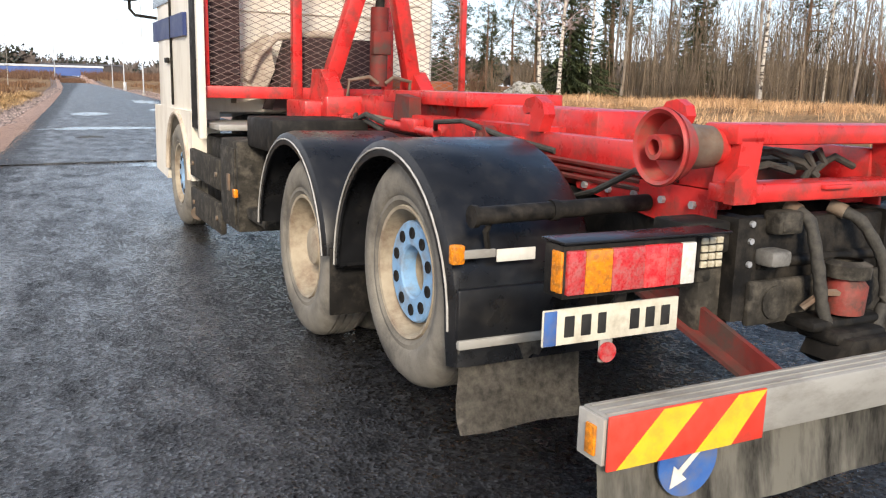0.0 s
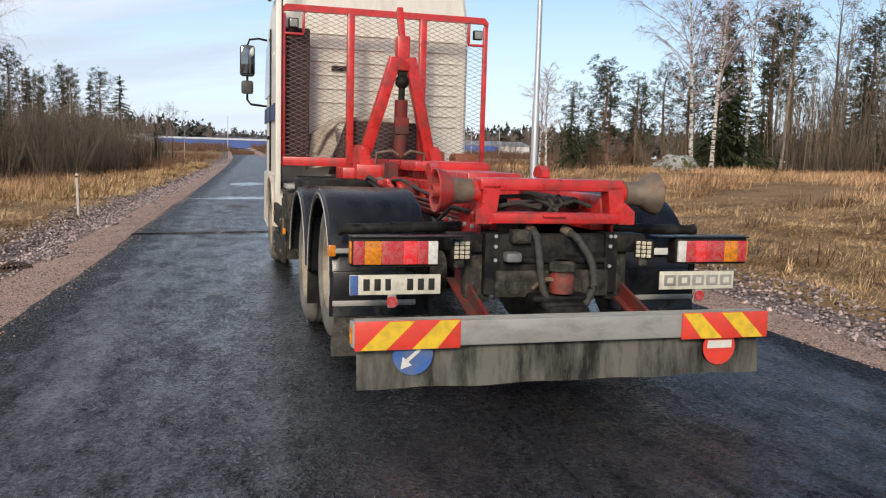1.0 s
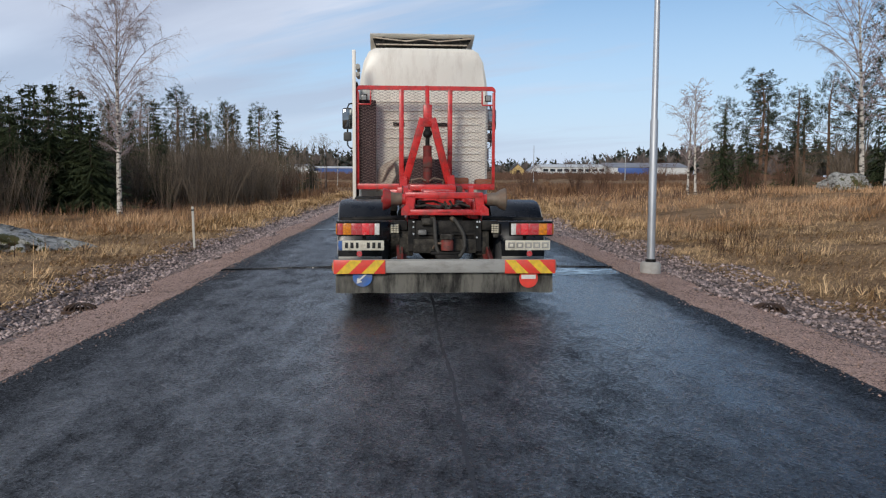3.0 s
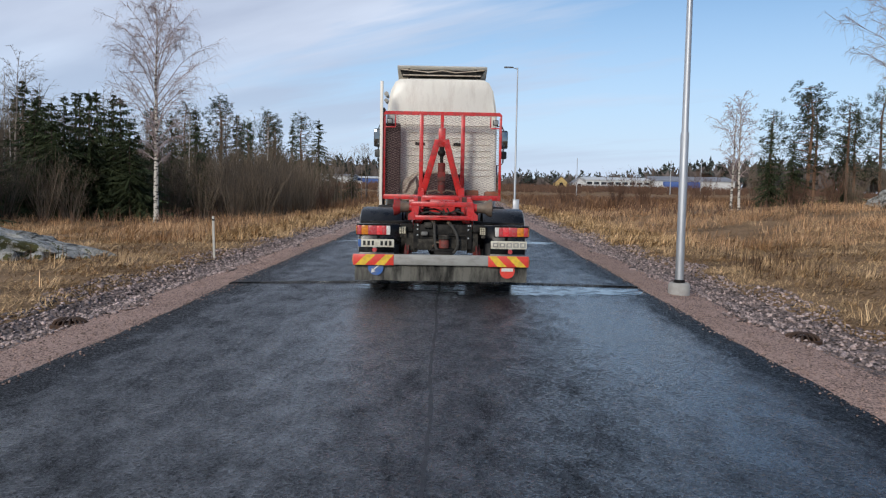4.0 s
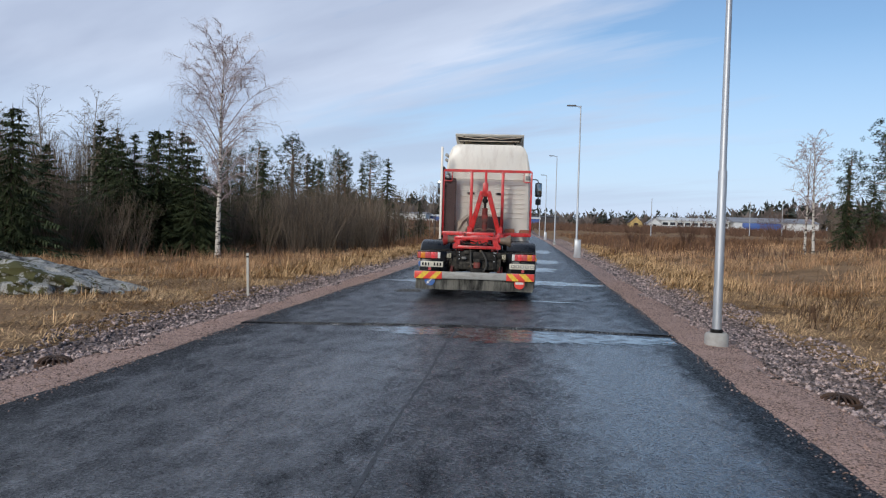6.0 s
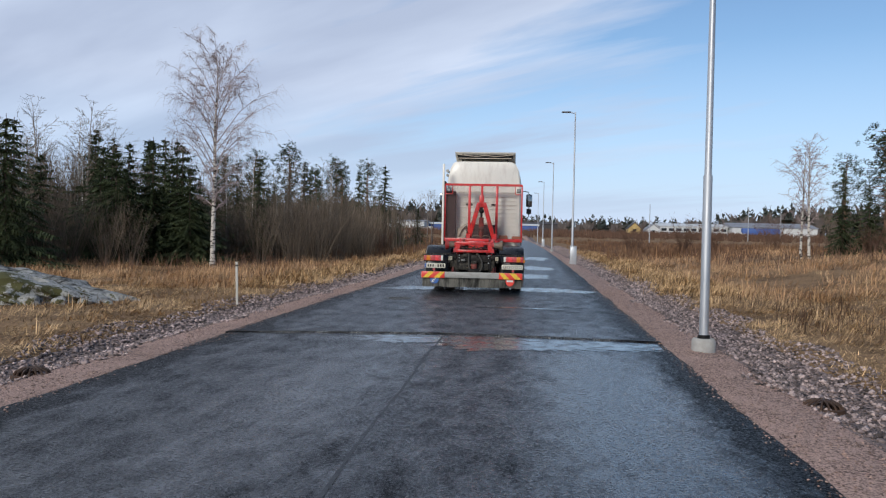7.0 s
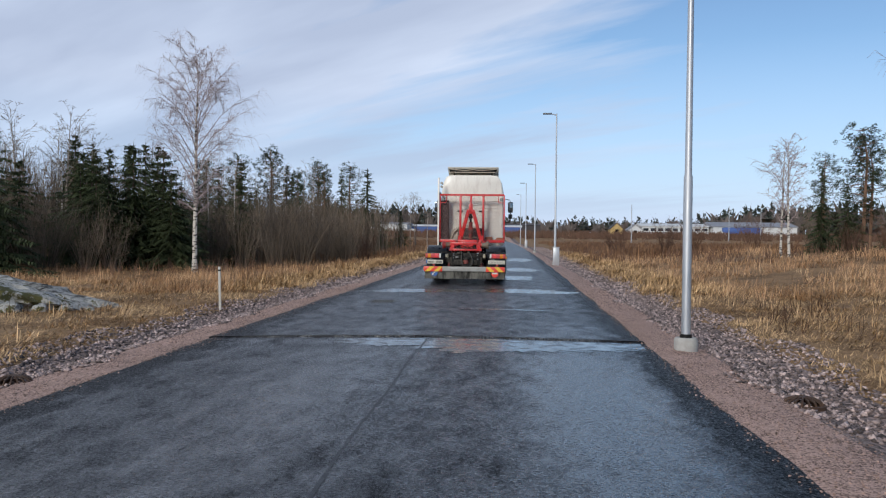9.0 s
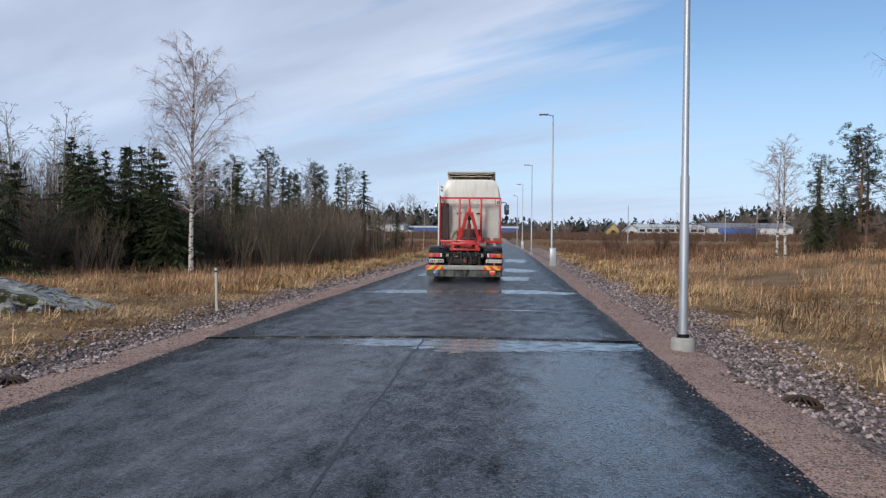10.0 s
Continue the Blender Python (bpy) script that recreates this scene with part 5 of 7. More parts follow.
for k in range(16):
    bm = bmesh.new()
    box(bm, -1.16, -0.86, 5.585, 5.598, 1.36 + 0.09 * k, 1.39 + 0.09 * k)
    part("fin", bm, radiator_dark, cooler)
bm = bmesh.new()
box(bm, 0.5, 0.78, 5.6, 5.9, 1.28, 1.46, 0.03)
box(bm, 0.9, 1.2, 5.6, 5.9, 1.28, 1.44, 0.05)
tpart("oil_tank", bm, rust_orange, "rusty orange tank behind the cab")
# side deflector post
bm = bmesh.new()
box(bm, -1.25, -1.19, 5.36, 5.44, 0.92, 3.62, 0.01)
tpart("air_deflector", bm, cream, "narrow cream side deflector post")
# black sheet gives the shade of the gap between cab and deflector post
bm = bmesh.new()
box(bm, -1.2, -1.165, 5.5, 5.98, 0.98, 3.1, 0.01)
sidep = tpart("gap_panel", bm, chassis_black, "black panel painted for the shaded gap behind the cab")
for k in range(8):
    bm = bmesh.new()
    box(bm, -1.225, -1.2, 5.46, 5.54, 1.05 + 0.26 * k, 1.21 + 0.26 * k, 0.008)
    part("step_block", bm, cream_dirty, sidep, "pale step block")
# cab sides
for side in (-1, 1):
    xo = 1.2 * side
    bm = bmesh.new()
    prism(bm, [(7.0, 2.12), (7.0, 2.85), (7.75, 2.78), (7.98, 2.12)], 1.185 * side, 1.207 * side)
    part("side_window", bm, window_glass, cab, "dark side window")
    bm = bmesh.new()
    prism(bm, [(6.25, 1.78), (6.25, 1.98), (8.05, 1.98), (8.05, 1.78)], 1.17 * side, 1.206 * side)
    part("stripe", bm, blue_stripe, cab, "dark blue stripe")
    bm = bmesh.new()
    box(bm, *sorted((1.19 * side, 1.212 * side)), 6.93, 6.95, 1.15, 2.95, 0.004)
    part("door_gap", bm, chassis_black, cab)
    bm = bmesh.new()
    box(bm, *sorted((1.2 * side, 1.23 * side)), 7.05, 7.2, 1.55, 1.6, 0.01)
    part("door_handle", bm, chassis_black, cab)
    # wheel arch and lower body
    bm = bmesh.new()
    outline = [(6.0, 0.75), (6.0, 1.12), (8.15, 1.12), (8.18, 0.42), (7.42, 0.38)] + [(6.74 + 0.62 * math.cos(radians(a)), 0.5 + 0.6 * math.sin(radians(a))) for a in range(0, 181, 15)] + [(6.05, 0.5)]
    prism(bm, outline, 0.95 * side, 1.2 * side)
    part("wheel_arch", bm, cream, cab, "cream lower body and wheel arch")
    bm = bmesh.new()
    tube(bm, [(1.205 * side, 6.74 + 0.6 * math.cos(radians(a)), 0.5 + 0.58 * math.sin(radians(a))) for a in range(0, 181, 10)], 0.025, 8)
    part("arch_lip", bm, cream_dirty, cab)
    # mirrors
    mx = 1.45 * side
    bm = bmesh.new()
    box(bm, mx - 0.1, mx + 0.1, 7.82, 7.96, 2.42, 2.84, 0.04)
    mi = tpart("mirror", bm, mirror_black, "large black door mirror on a tube arm")
    bm = bmesh.new()
    box(bm, mx - 0.085, mx + 0.085, 7.812, 7.822, 2.45, 2.81, 0.004)
    part("mirror_glass", bm, mirror_glass, mi)
    bm = bmesh.new()
    box(bm, mx - 0.08, mx + 0.08, 7.83, 7.94, 2.18, 2.36, 0.03)
    part("wide_mirror", bm, mirror_black, mi)
    bm = bmesh.new()
    tube(bm, [(1.18 * side, 7.9, 2.92), (1.3 * side, 7.9, 2.94), (1.42 * side, 7.9, 2.92), (mx, 7.9, 2.84), (mx, 7.9, 2.1), (1.4 * side, 7.9, 2.04), (1.18 * side, 7.9, 2.02)], 0.016, 8)
    part("mirror_arm", bm, chassis_black, mi)
# roof deflector
bm = bmesh.new()
prism(bm, [(6.72, 4.13), (6.62, 4.1), (6.66, 4.06), (7.6, 3.8), (7.85, 3.66), (7.9, 3.7), (7.3, 4.0)], -0.97, 0.97)
spo = tpart("roof_spoiler", bm, cream, "cream roof air deflector open at the back")
# solid black block in place of the shade inside the open deflector
bm = bmesh.new()
prism(bm, [(-0.97, 4.1), (-0.93, 4.05), (-0.86, 3.9), (0.84, 3.9), (0.93, 4.05), (0.97, 4.1)], 6.74, 7.0, "y")
part("hollow_shade", bm, chassis_black, spo, "solid black block painted for the shaded hollow")
for x in (-0.72, 0.72):
    bm = bmesh.new()
    beam(bm, (x, 6.7, 4.08), (x, 6.75, 3.74), 0.05, 0.05)
    part("strut", bm, chassis_black, spo)
bm = bmesh.new()
tube(bm, [(-0.9, 6.68, 4.04), (-0.3, 6.66, 3.98), (0, 6.66, 4.02), (0.3, 6.66, 3.98), (0.9, 6.68, 4.04)], 0.012, 6)
tube(bm, [(-0.86, 6.7, 3.92), (0.84, 6.7, 3.92)], 0.014, 6)
part("brace", bm, cream_dirty, spo)
# air horns and stack by the cab's left top
bm = bmesh.new()
rod(bm, (-1.2, 6.6, 3.5), (-1.2, 7.3, 3.5), 0.05, 0.03, 12)
rod(bm, (-1.2, 6.6, 3.36), (-1.2, 7.2, 3.36), 0.045, 0.03, 12)
tpart("air_horn", bm, alu, "chrome air horns")

# left and right side equipment
for side in (-1, 1):
    bm = bmesh.new()
    box(bm, *sorted((1.22 * side, 0.5 * side)), 4.2, 4.72, 0.34, 0.98, 0.015)
    tb = tpart("tool_box", bm, chassis_grey, "dirty grey steel tool box")
    bm = bmesh.new()
    box(bm, *sorted((1.235 * side, 1.22 * side)), 4.24, 4.68, 0.39, 0.93, 0.006)
    part("lid", bm, chassis_grey, tb)
    bm = bmesh.new()
    box(bm, *sorted((1.25 * side, 1.235 * side)), 4.36, 4.42, 0.62, 0.74, 0.004)
    part("latch", bm, steel_worn, tb)
    bm = bmesh.new()
    box(bm, *sorted((1.15 * side, 0.5 * side)), 3.55, 4.2, 0.95, 1.16, 0.02)
    tpart("battery_box", bm, chassis_black, "black battery box")
    for z0, z1 in ((0.56, 0.8), (0.22, 0.46)):
        bm = bmesh.new()
        box(bm, *sorted((1.22 * side, 1.17 * side)), 4.8, 6.02, z0, z1, 0.015)
        sg = tpart("side_guard", bm, chassis_grey, "dull grey side guard board")
        for gy in (4.9, 5.85):
            bm = bmesh.new()
            rod(bm, (1.22 * side, gy, (z0 + z1) / 2), (1.235 * side, gy, (z0 + z1) / 2), 0.02, n=8)
            part("bolt", bm, steel_worn, sg)
    bm = bmesh.new()
    box(bm, *sorted((1.08 * side, 0.55 * side)), 4.85, 6.0, 0.3, 0.93, 0.04)
    tpart("fuel_tank", bm, chassis_black)
    bm = bmesh.new()
    box(bm, *sorted((1.16 * side, 1.0 * side)), 3.72, 4.2, 0.44, 0.52, 0.01)
    rod(bm, (1.0 * side, 3.75, 0.56), (1.2 * side, 3.75, 0.56), 0.02, n=8)
    tpart("guard_bracket", bm, chassis_grey)
    bm = bmesh.new()
    box(bm, *sorted((1.27 * side, 1.24 * side)), 4.1, 4.16, 0.6, 0.66, 0.008)
    tpart("side_marker", bm, lens_amber, "amber side marker lamp")
    bm = bmesh.new()
    box(bm, *sorted((1.15 * side, 0.4 * side)), 5.1, 6.0, 1.0, 1.05, 0.01)
    tpart("catwalk", bm, alu, "checkered aluminium catwalk")
bm = bmesh.new()
tube(bm, [(-0.6, 6.1, 0.34), (-0.95, 6.12, 0.32), (-1.12, 6.0, 0.28), (-1.2, 5.82, 0.24)], 0.06, 16)
tpart("exhaust_pipe", bm, steel_worn, "bare steel exhaust pipe")
bm = bmesh.new()
box(bm, -0.42, 0.42, 6.1, 7.9, 0.6, 1.2, 0.05)
tpart("engine", bm, chassis_black)

# ---- loose stones in the ditches ----
granite = material("broken_granite", (0.07, 0.052, 0.05), (0.47, 0.36, 0.32), 14, 0.75, 0.95, bump=0.3, island=0.85)
gravel_pink = material("pink_gravel", (0.13, 0.08, 0.06), (0.46, 0.31, 0.24), 25, 0.8, 0.95, island=0.7)
nrng = np.random.default_rng(11)
PHI = (1 + 5 ** 0.5) / 2
ICO_V = np.array([(-1, PHI, 0), (1, PHI, 0), (-1, -PHI, 0), (1, -PHI, 0), (0, -1, PHI), (0, 1, PHI), (0, -1, -PHI), (0, 1, -PHI), (PHI, 0, -1), (PHI, 0, 1), (-PHI, 0, -1), (-PHI, 0, 1)]) / 1.9
OCT_V = np.array([(1, 0, 0), (-1, 0, 0), (0, 1, 0), (0, -1, 0), (0, 0, 1), (0, 0, -1)], float)
OCT_F = np.array([(0, 2, 4), (2, 1, 4), (1, 3, 4), (3, 0, 4), (2, 0, 5), (1, 2, 5), (3, 1, 5), (0, 3, 5)])


def hull_faces(v):
    bm = bmesh.new()
    for p in v:
        bm.verts.new(p)
    bm.verts.ensure_lookup_table()
    bmesh.ops.convex_hull(bm, input=bm.verts[:])
    bm.verts.index_update()
    out = [tuple(q.index for q in f.verts) for f in bm.faces]
    bm.free()
    return np.array(out)


ICO_F = hull_faces(ICO_V)


def big_mesh(name, v, f, mat, label, category):
    me = bpy.data.meshes.new(name)
    me.vertices.add(len(v))
    me.vertices.foreach_set("co", np.asarray(v, np.float32).ravel())
    k = f.shape[1]
    me.loops.add(f.size)
    me.loops.foreach_set("vertex_index", np.asarray(f, np.int32).ravel())
    me.polygons.add(len(f))
    me.polygons.foreach_set("loop_start", np.arange(0, f.size, k, dtype=np.int32))
    me.update(calc_edges=True)
    me.materials.append(mat)
    return tagged(new(name, me), label, category, kind="stuff")


def scatter(name, base, faces, places, sizes, mat, label, category, flat=0.65):
    """Many small stones as one heap: each a randomly squashed and turned lump."""
    n, k = len(places), len(base)
    jit = base[None] * nrng.uniform(0.7, 1.25, (n, k, 1)) * nrng.uniform(0.7, 1.3, (n, 1, 3))
    a = nrng.uniform(0, math.tau, n)
    b = nrng.uniform(-0.6, 0.6, n)
    ca, sa, cb, sb = np.cos(a), np.sin(a), np.cos(b), np.sin(b)
    x, y, z = jit[..., 0], jit[..., 1], jit[..., 2] * flat
    y, z = y * cb[:, None] - z * sb[:, None], y * sb[:, None] + z * cb[:, None]
    x, y = x * ca[:, None] - y * sa[:, None], x * sa[:, None] + y * ca[:, None]
    v = np.stack([x, y, z], -1) * sizes[:, None, None] + places[:, None, :]
    f = (faces[None] + (np.arange(n) * k)[:, None, None]).reshape(-1, 3)
    return big_mesh(name, v.reshape(-1, 3), f, mat, label, category)


def strip_points(n, x0, x1, y0, y1, power=1.7):
    x = nrng.uniform(x0, x1, n)
    y = y0 + (y1 - y0) * nrng.uniform(0, 1, n) ** power
    z = np.array([bank(a, b) for a, b in zip(x, y)])
    return np.stack([x, y, z], -1)


for sgn in (-1, 1):
    p = strip_points(14500, 4.0, 5.55, -9, 32, 1.15)
    p[:, 0] = (p[:, 0] + 0.18 * np.sin(p[:, 1] * 1.1) + 0.1 * np.sin(p[:, 1] * 2.9)) * sgn
    p[:, 2] = [bank(a, b) + 0.01 for a, b in zip(p[:, 0], p[:, 1])]
    scatter("ditch_stones", OCT_V, OCT_F, p, nrng.uniform(0.012, 0.03, len(p)) * nrng.choice([1, 1, 1.5], len(p)) * 1.12, granite, "loose broken pink-grey granite stones in the ditch", "stones")
    p = strip_points(5000, 4.0, 5.5, 26, 120, 1.4)
    p[:, 0] *= sgn
    p[:, 2] = [bank(a, b) + 0.01 for a, b in zip(p[:, 0], p[:, 1])]
    scatter("ditch_stones", OCT_V, OCT_F, p, nrng.uniform(0.03, 0.07, len(p)), granite, "broken granite stones along the far ditch", "stones")
    p = strip_points(8500, 3.14, 4.15, -8, 26, 1.2)
    edge = np.abs(nrng.normal(0, 0.35, len(p)))
    p[:, 0] = np.where(nrng.uniform(0, 1, len(p)) < 0.12, 3.2 - edge * 0.25, p[:, 0]) * sgn
    p[:, 2] = [(crown(a, b) + (-0.006 if b < 12.3 else 0.012) if abs(a) < 3.18 else bank(a, b) + 0.004) for a, b in zip(p[:, 0], p[:, 1])]
    scatter("shoulder_gravel", OCT_V, OCT_F, p, nrng.uniform(0.005, 0.014, len(p)), gravel_pink, "fine pink gravel on the road shoulder", "gravel")

# ---- dead grass ----
straw = material("dead_grass_blades", (0.2, 0.115, 0.05), (0.66, 0.44, 0.225), 1.6, 0.75, 0.95, island=0.75, spec=0.2)
straw_tall = material("tall_dead_grass", (0.3, 0.16, 0.078), (0.58, 0.37, 0.2), 0.35, 0.75, 0.95, island=0.6, spec=0.2)

straw_pale = material("pale_straw_tufts", (0.36, 0.22, 0.105), (0.66, 0.46, 0.26), 1.2, 0.75, 0.95, island=0.5, spec=0.2)
stalk_brown = material("brown_weed_stalks", (0.05, 0.028, 0.018), (0.13, 0.075, 0.045), 1.2, 0.85, 0.95, island=0.4, spec=0.2)
field_straw = material("brown_field_grass", (0.12, 0.062, 0.036), (0.27, 0.155, 0.08), 0.12, 0.8, 0.95, island=0.4, spec=0.2)


def grass(name, n, x0, x1, y0, y1, length, lean, width, mat, label, power=1.5, clump=0.16, keep=None):
    """Blades in tufts that lean one way, laid on the bank."""
    tufts = n // 14
    tx = x0 + (x1 - x0) * nrng.uniform(0, 1, tufts)
    ty = y0 + (y1 - y0) * nrng.uniform(0, 1, tufts) ** power
    dens = np.array([noise.noise((a * 0.35, b * 0.35, 5)) + 0.5 * noise.noise((a * 1.3, b * 1.3, 9)) for a, b in zip(tx, ty)])
    ok = dens > -0.32 if keep is None else (dens > keep)
    tx, ty, dens = tx[ok], ty[ok], dens[ok]
    td = np.array([3.5 * noise.noise((a * 0.5, b * 0.5, 2)) for a, b in zip(tx, ty)]) + nrng.normal(0, 0.8, len(tx))
    tz = np.array([bank(a, b) for a, b in zip(tx, ty)])
    k = 14
    N = len(tx) * k
    rep = lambda q: np.repeat(q, k)
    d = rep(td) + nrng.normal(0, 0.7, N)
    L = length * nrng.uniform(0.5, 1.25, N) * rep(0.85 + 0.5 * np.clip(dens, -0.3, 0.6))
    el = np.clip(nrng.normal(lean, 0.3, N), 0.06, 1.5)
    bx = rep(tx) + nrng.normal(0, clump, N)
    by = rep(ty) + nrng.normal(0, clump, N)
    bz = rep(tz) - 0.01
    sx_, sy_ = -np.sin(d), np.cos(d)
    w = width * nrng.uniform(0.6, 1.3, N)
    v = np.zeros((N, 5, 3))
    hx, hy = np.cos(d) * np.cos(el), np.sin(d) * np.cos(el)
    hz = np.sin(el)
    for i, (u, s) in enumerate(((0, -1), (0, 1), (0.55, -0.8), (0.55, 0.8), (1, 0))):
        sag = -0.18 * u * u
        v[:, i, 0] = bx + hx * L * u + sx_ * w * s
        v[:, i, 1] = by + hy * L * u + sy_ * w * s
        v[:, i, 2] = bz + np.maximum(0.006, (hz * u + sag * np.cos(el)) * L + 0.01)
    tri = np.array([(0, 1, 3), (0, 3, 2), (2, 3, 4)])
    f = (tri[None] + (np.arange(N) * 5)[:, None, None]).reshape(-1, 3)
    return big_mesh(name, v.reshape(-1, 3), f, mat, label, "grass")


for sgn in (-1, 1):
    a, b = sorted((5.25 * sgn, 13 * sgn))
    grass("matted_grass", 120000, a, b, -4.0, 27, 0.2, 0.3, 0.0052, straw, "matted dead yellow grass on the verge", 1.15, 0.14)
    a, b = sorted((5.2 * sgn, 7.5 * sgn))
    grass("matted_grass", 20000, a, b, 24, 80, 0.4, 0.6, 0.011, straw, "dead grass along the far verge", 1.4, 0.2)
    a, b = sorted((7.0 * sgn, 34 * sgn))
    grass("tall_grass", 60000, a, b, 22, 62, 0.46, 0.85, 0.0075, straw_tall, "tall pale dead grass in the field", 1.3, 0.22, -0.1)
    a, b = sorted((7.0 * sgn, 60 * sgn))
    grass("tall_grass", 20000, a, b, 55, 190, 0.75, 1.1, 0.045, field_straw, "tall dead grass far across the field", 1.6, 0.6, -0.25)
for sgn in (-1, 1):
    a, b = sorted((5.5 * sgn, 19 * sgn))
    grass("grass_tufts", 8000, a, b, 2, 42, 0.3, 0.95, 0.006, straw_pale, "upright pale tufts of dead grass", 1.1, 0.06, 0.12)
    grass("brown_stalks", 9000, a, b, 4, 45, 0.4, 1.15, 0.005, stalk_brown, "thin brown stalks of dead weeds in the grass", 1.0, 0.16, 0.2)
grass("tall_grass", 26000, 13, 34, 8, 30, 0.4, 0.9, 0.007, straw_tall, "tall pale dead grass before the woods", 1.0, 0.2, -0.05)
grass("tall_grass", 16000, -24, -11, 12, 32, 0.36, 0.75, 0.007, straw, "rough dead grass round the rock", 1.0, 0.2, -0.1)

# low brown brush in the fields
brush_mat = material("brown_brush_twigs", (0.09, 0.05, 0.035), (0.17, 0.1, 0.065), 2, 0.85, 0.95, island=0.3, spec=0.2)


# ---- trees ----
class Soup:
    """Loose tubes and leaves gathered into one mesh."""

    def __init__(self):
        self.v, self.f = [], []

    def tube(self, pts, rs, n=3):
        base = len(self.v)
        for i, p in enumerate(pts):
            d = (pts[min(i + 1, len(pts) - 1)] - pts[max(i - 1, 0)])
            u = d.cross(Vector((0.3, 0.9, 0.2)))
            if u.length < 1e-5:
                u = Vector((1, 0, 0))
            u.normalize()
            w = d.cross(u).normalized()
            for k in range(n):
                a = k * math.tau / n
                self.v.append(p + (u * math.cos(a) + w * math.sin(a)) * rs[i])
        for i in range(len(pts) - 1):
            for k in range(n):
                a, b = base + i * n + k, base + i * n + (k + 1) % n
                self.f.append((a, b, b + n, a + n))

    def leaf(self, p, d, s, w):
        base = len(self.v)
        self.v += [p - s * w, p + s * w, p + d]
        self.f.append((base, base + 1, base + 2))

    def mesh(self, name, mat):
        me = bpy.data.meshes.new(name)
        me.from_pydata([tuple(p) for p in self.v], [], self.f)
        me.materials.append(mat)
        return me


birch_bark = bpy.data.materials.new("birch_bark")
birch_bark.use_nodes = True
bn, bl = birch_bark.node_tree.nodes, birch_bark.node_tree.links
btc = bn.new("ShaderNodeTexCoord")
bmp = bn.new("ShaderNodeMapping")
bmp.inputs["Scale"].default_value = (2.5, 2.5, 7)
bz1 = bn.new("ShaderNodeTexNoise")
bz1.inputs["Scale"].default_value, bz1.inputs["Detail"].default_value = 1.3, 6
bl.new(btc.outputs["Object"], bmp.inputs[0])
bl.new(bmp.outputs[0], bz1.inputs["Vector"])
brp = bn.new("ShaderNodeValToRGB")
brp.color_ramp.elements[0].position, brp.color_ramp.elements[0].color = 0.42, (0.045, 0.035, 0.03, 1)
brp.color_ramp.elements[1].position, brp.color_ramp.elements[1].color = 0.5, (0.55, 0.5, 0.43, 1)
bl.new(bz1.outputs[0], brp.inputs[0])
bl.new(brp.outputs[0], bn["Principled BSDF"].inputs["Base Color"])
bn["Principled BSDF"].inputs["Roughness"].default_value = 0.8
bark_brown = material("brown_bark", (0.06, 0.045, 0.035), (0.14, 0.1, 0.075), 6, 0.9, 0.98, bump=0.6, bscale=20, stretch=(2, 2, 0.4))
bark_pine = material("pine_bark", (0.12, 0.075, 0.05), (0.27, 0.15, 0.085), 3, 0.9, 0.98, bump=0.5, bscale=20, stretch=(2, 2, 0.5))
bark_grey = material("pale_forest_bark", (0.13, 0.105, 0.085), (0.34, 0.29, 0.24), 2.2, 0.9, 0.98, stretch=(2, 2, 0.7))
twig_birch = material("birch_twigs", (0.3, 0.23, 0.215), (0.44, 0.35, 0.33), 1, 0.85, 0.95, spec=0.2)
twig_wood = material("bare_wood_twigs", (0.085, 0.066, 0.046), (0.24, 0.185, 0.135), 0.35, 0.9, 0.98, spec=0.2, island=0.45)
needles_spruce = material("spruce_needles", (0.034, 0.048, 0.022), (0.08, 0.096, 0.044), 1.2, 0.8, 0.95, island=0.35, spec=0.2)
needles_pine = material("pine_needles", (0.035, 0.05, 0.026), (0.075, 0.09, 0.045), 1.2, 0.8, 0.95, island=0.35, spec=0.2)


def rvec(r):
    return Vector((r.uniform(-1, 1), r.uniform(-1, 1), r.uniform(-1, 1)))


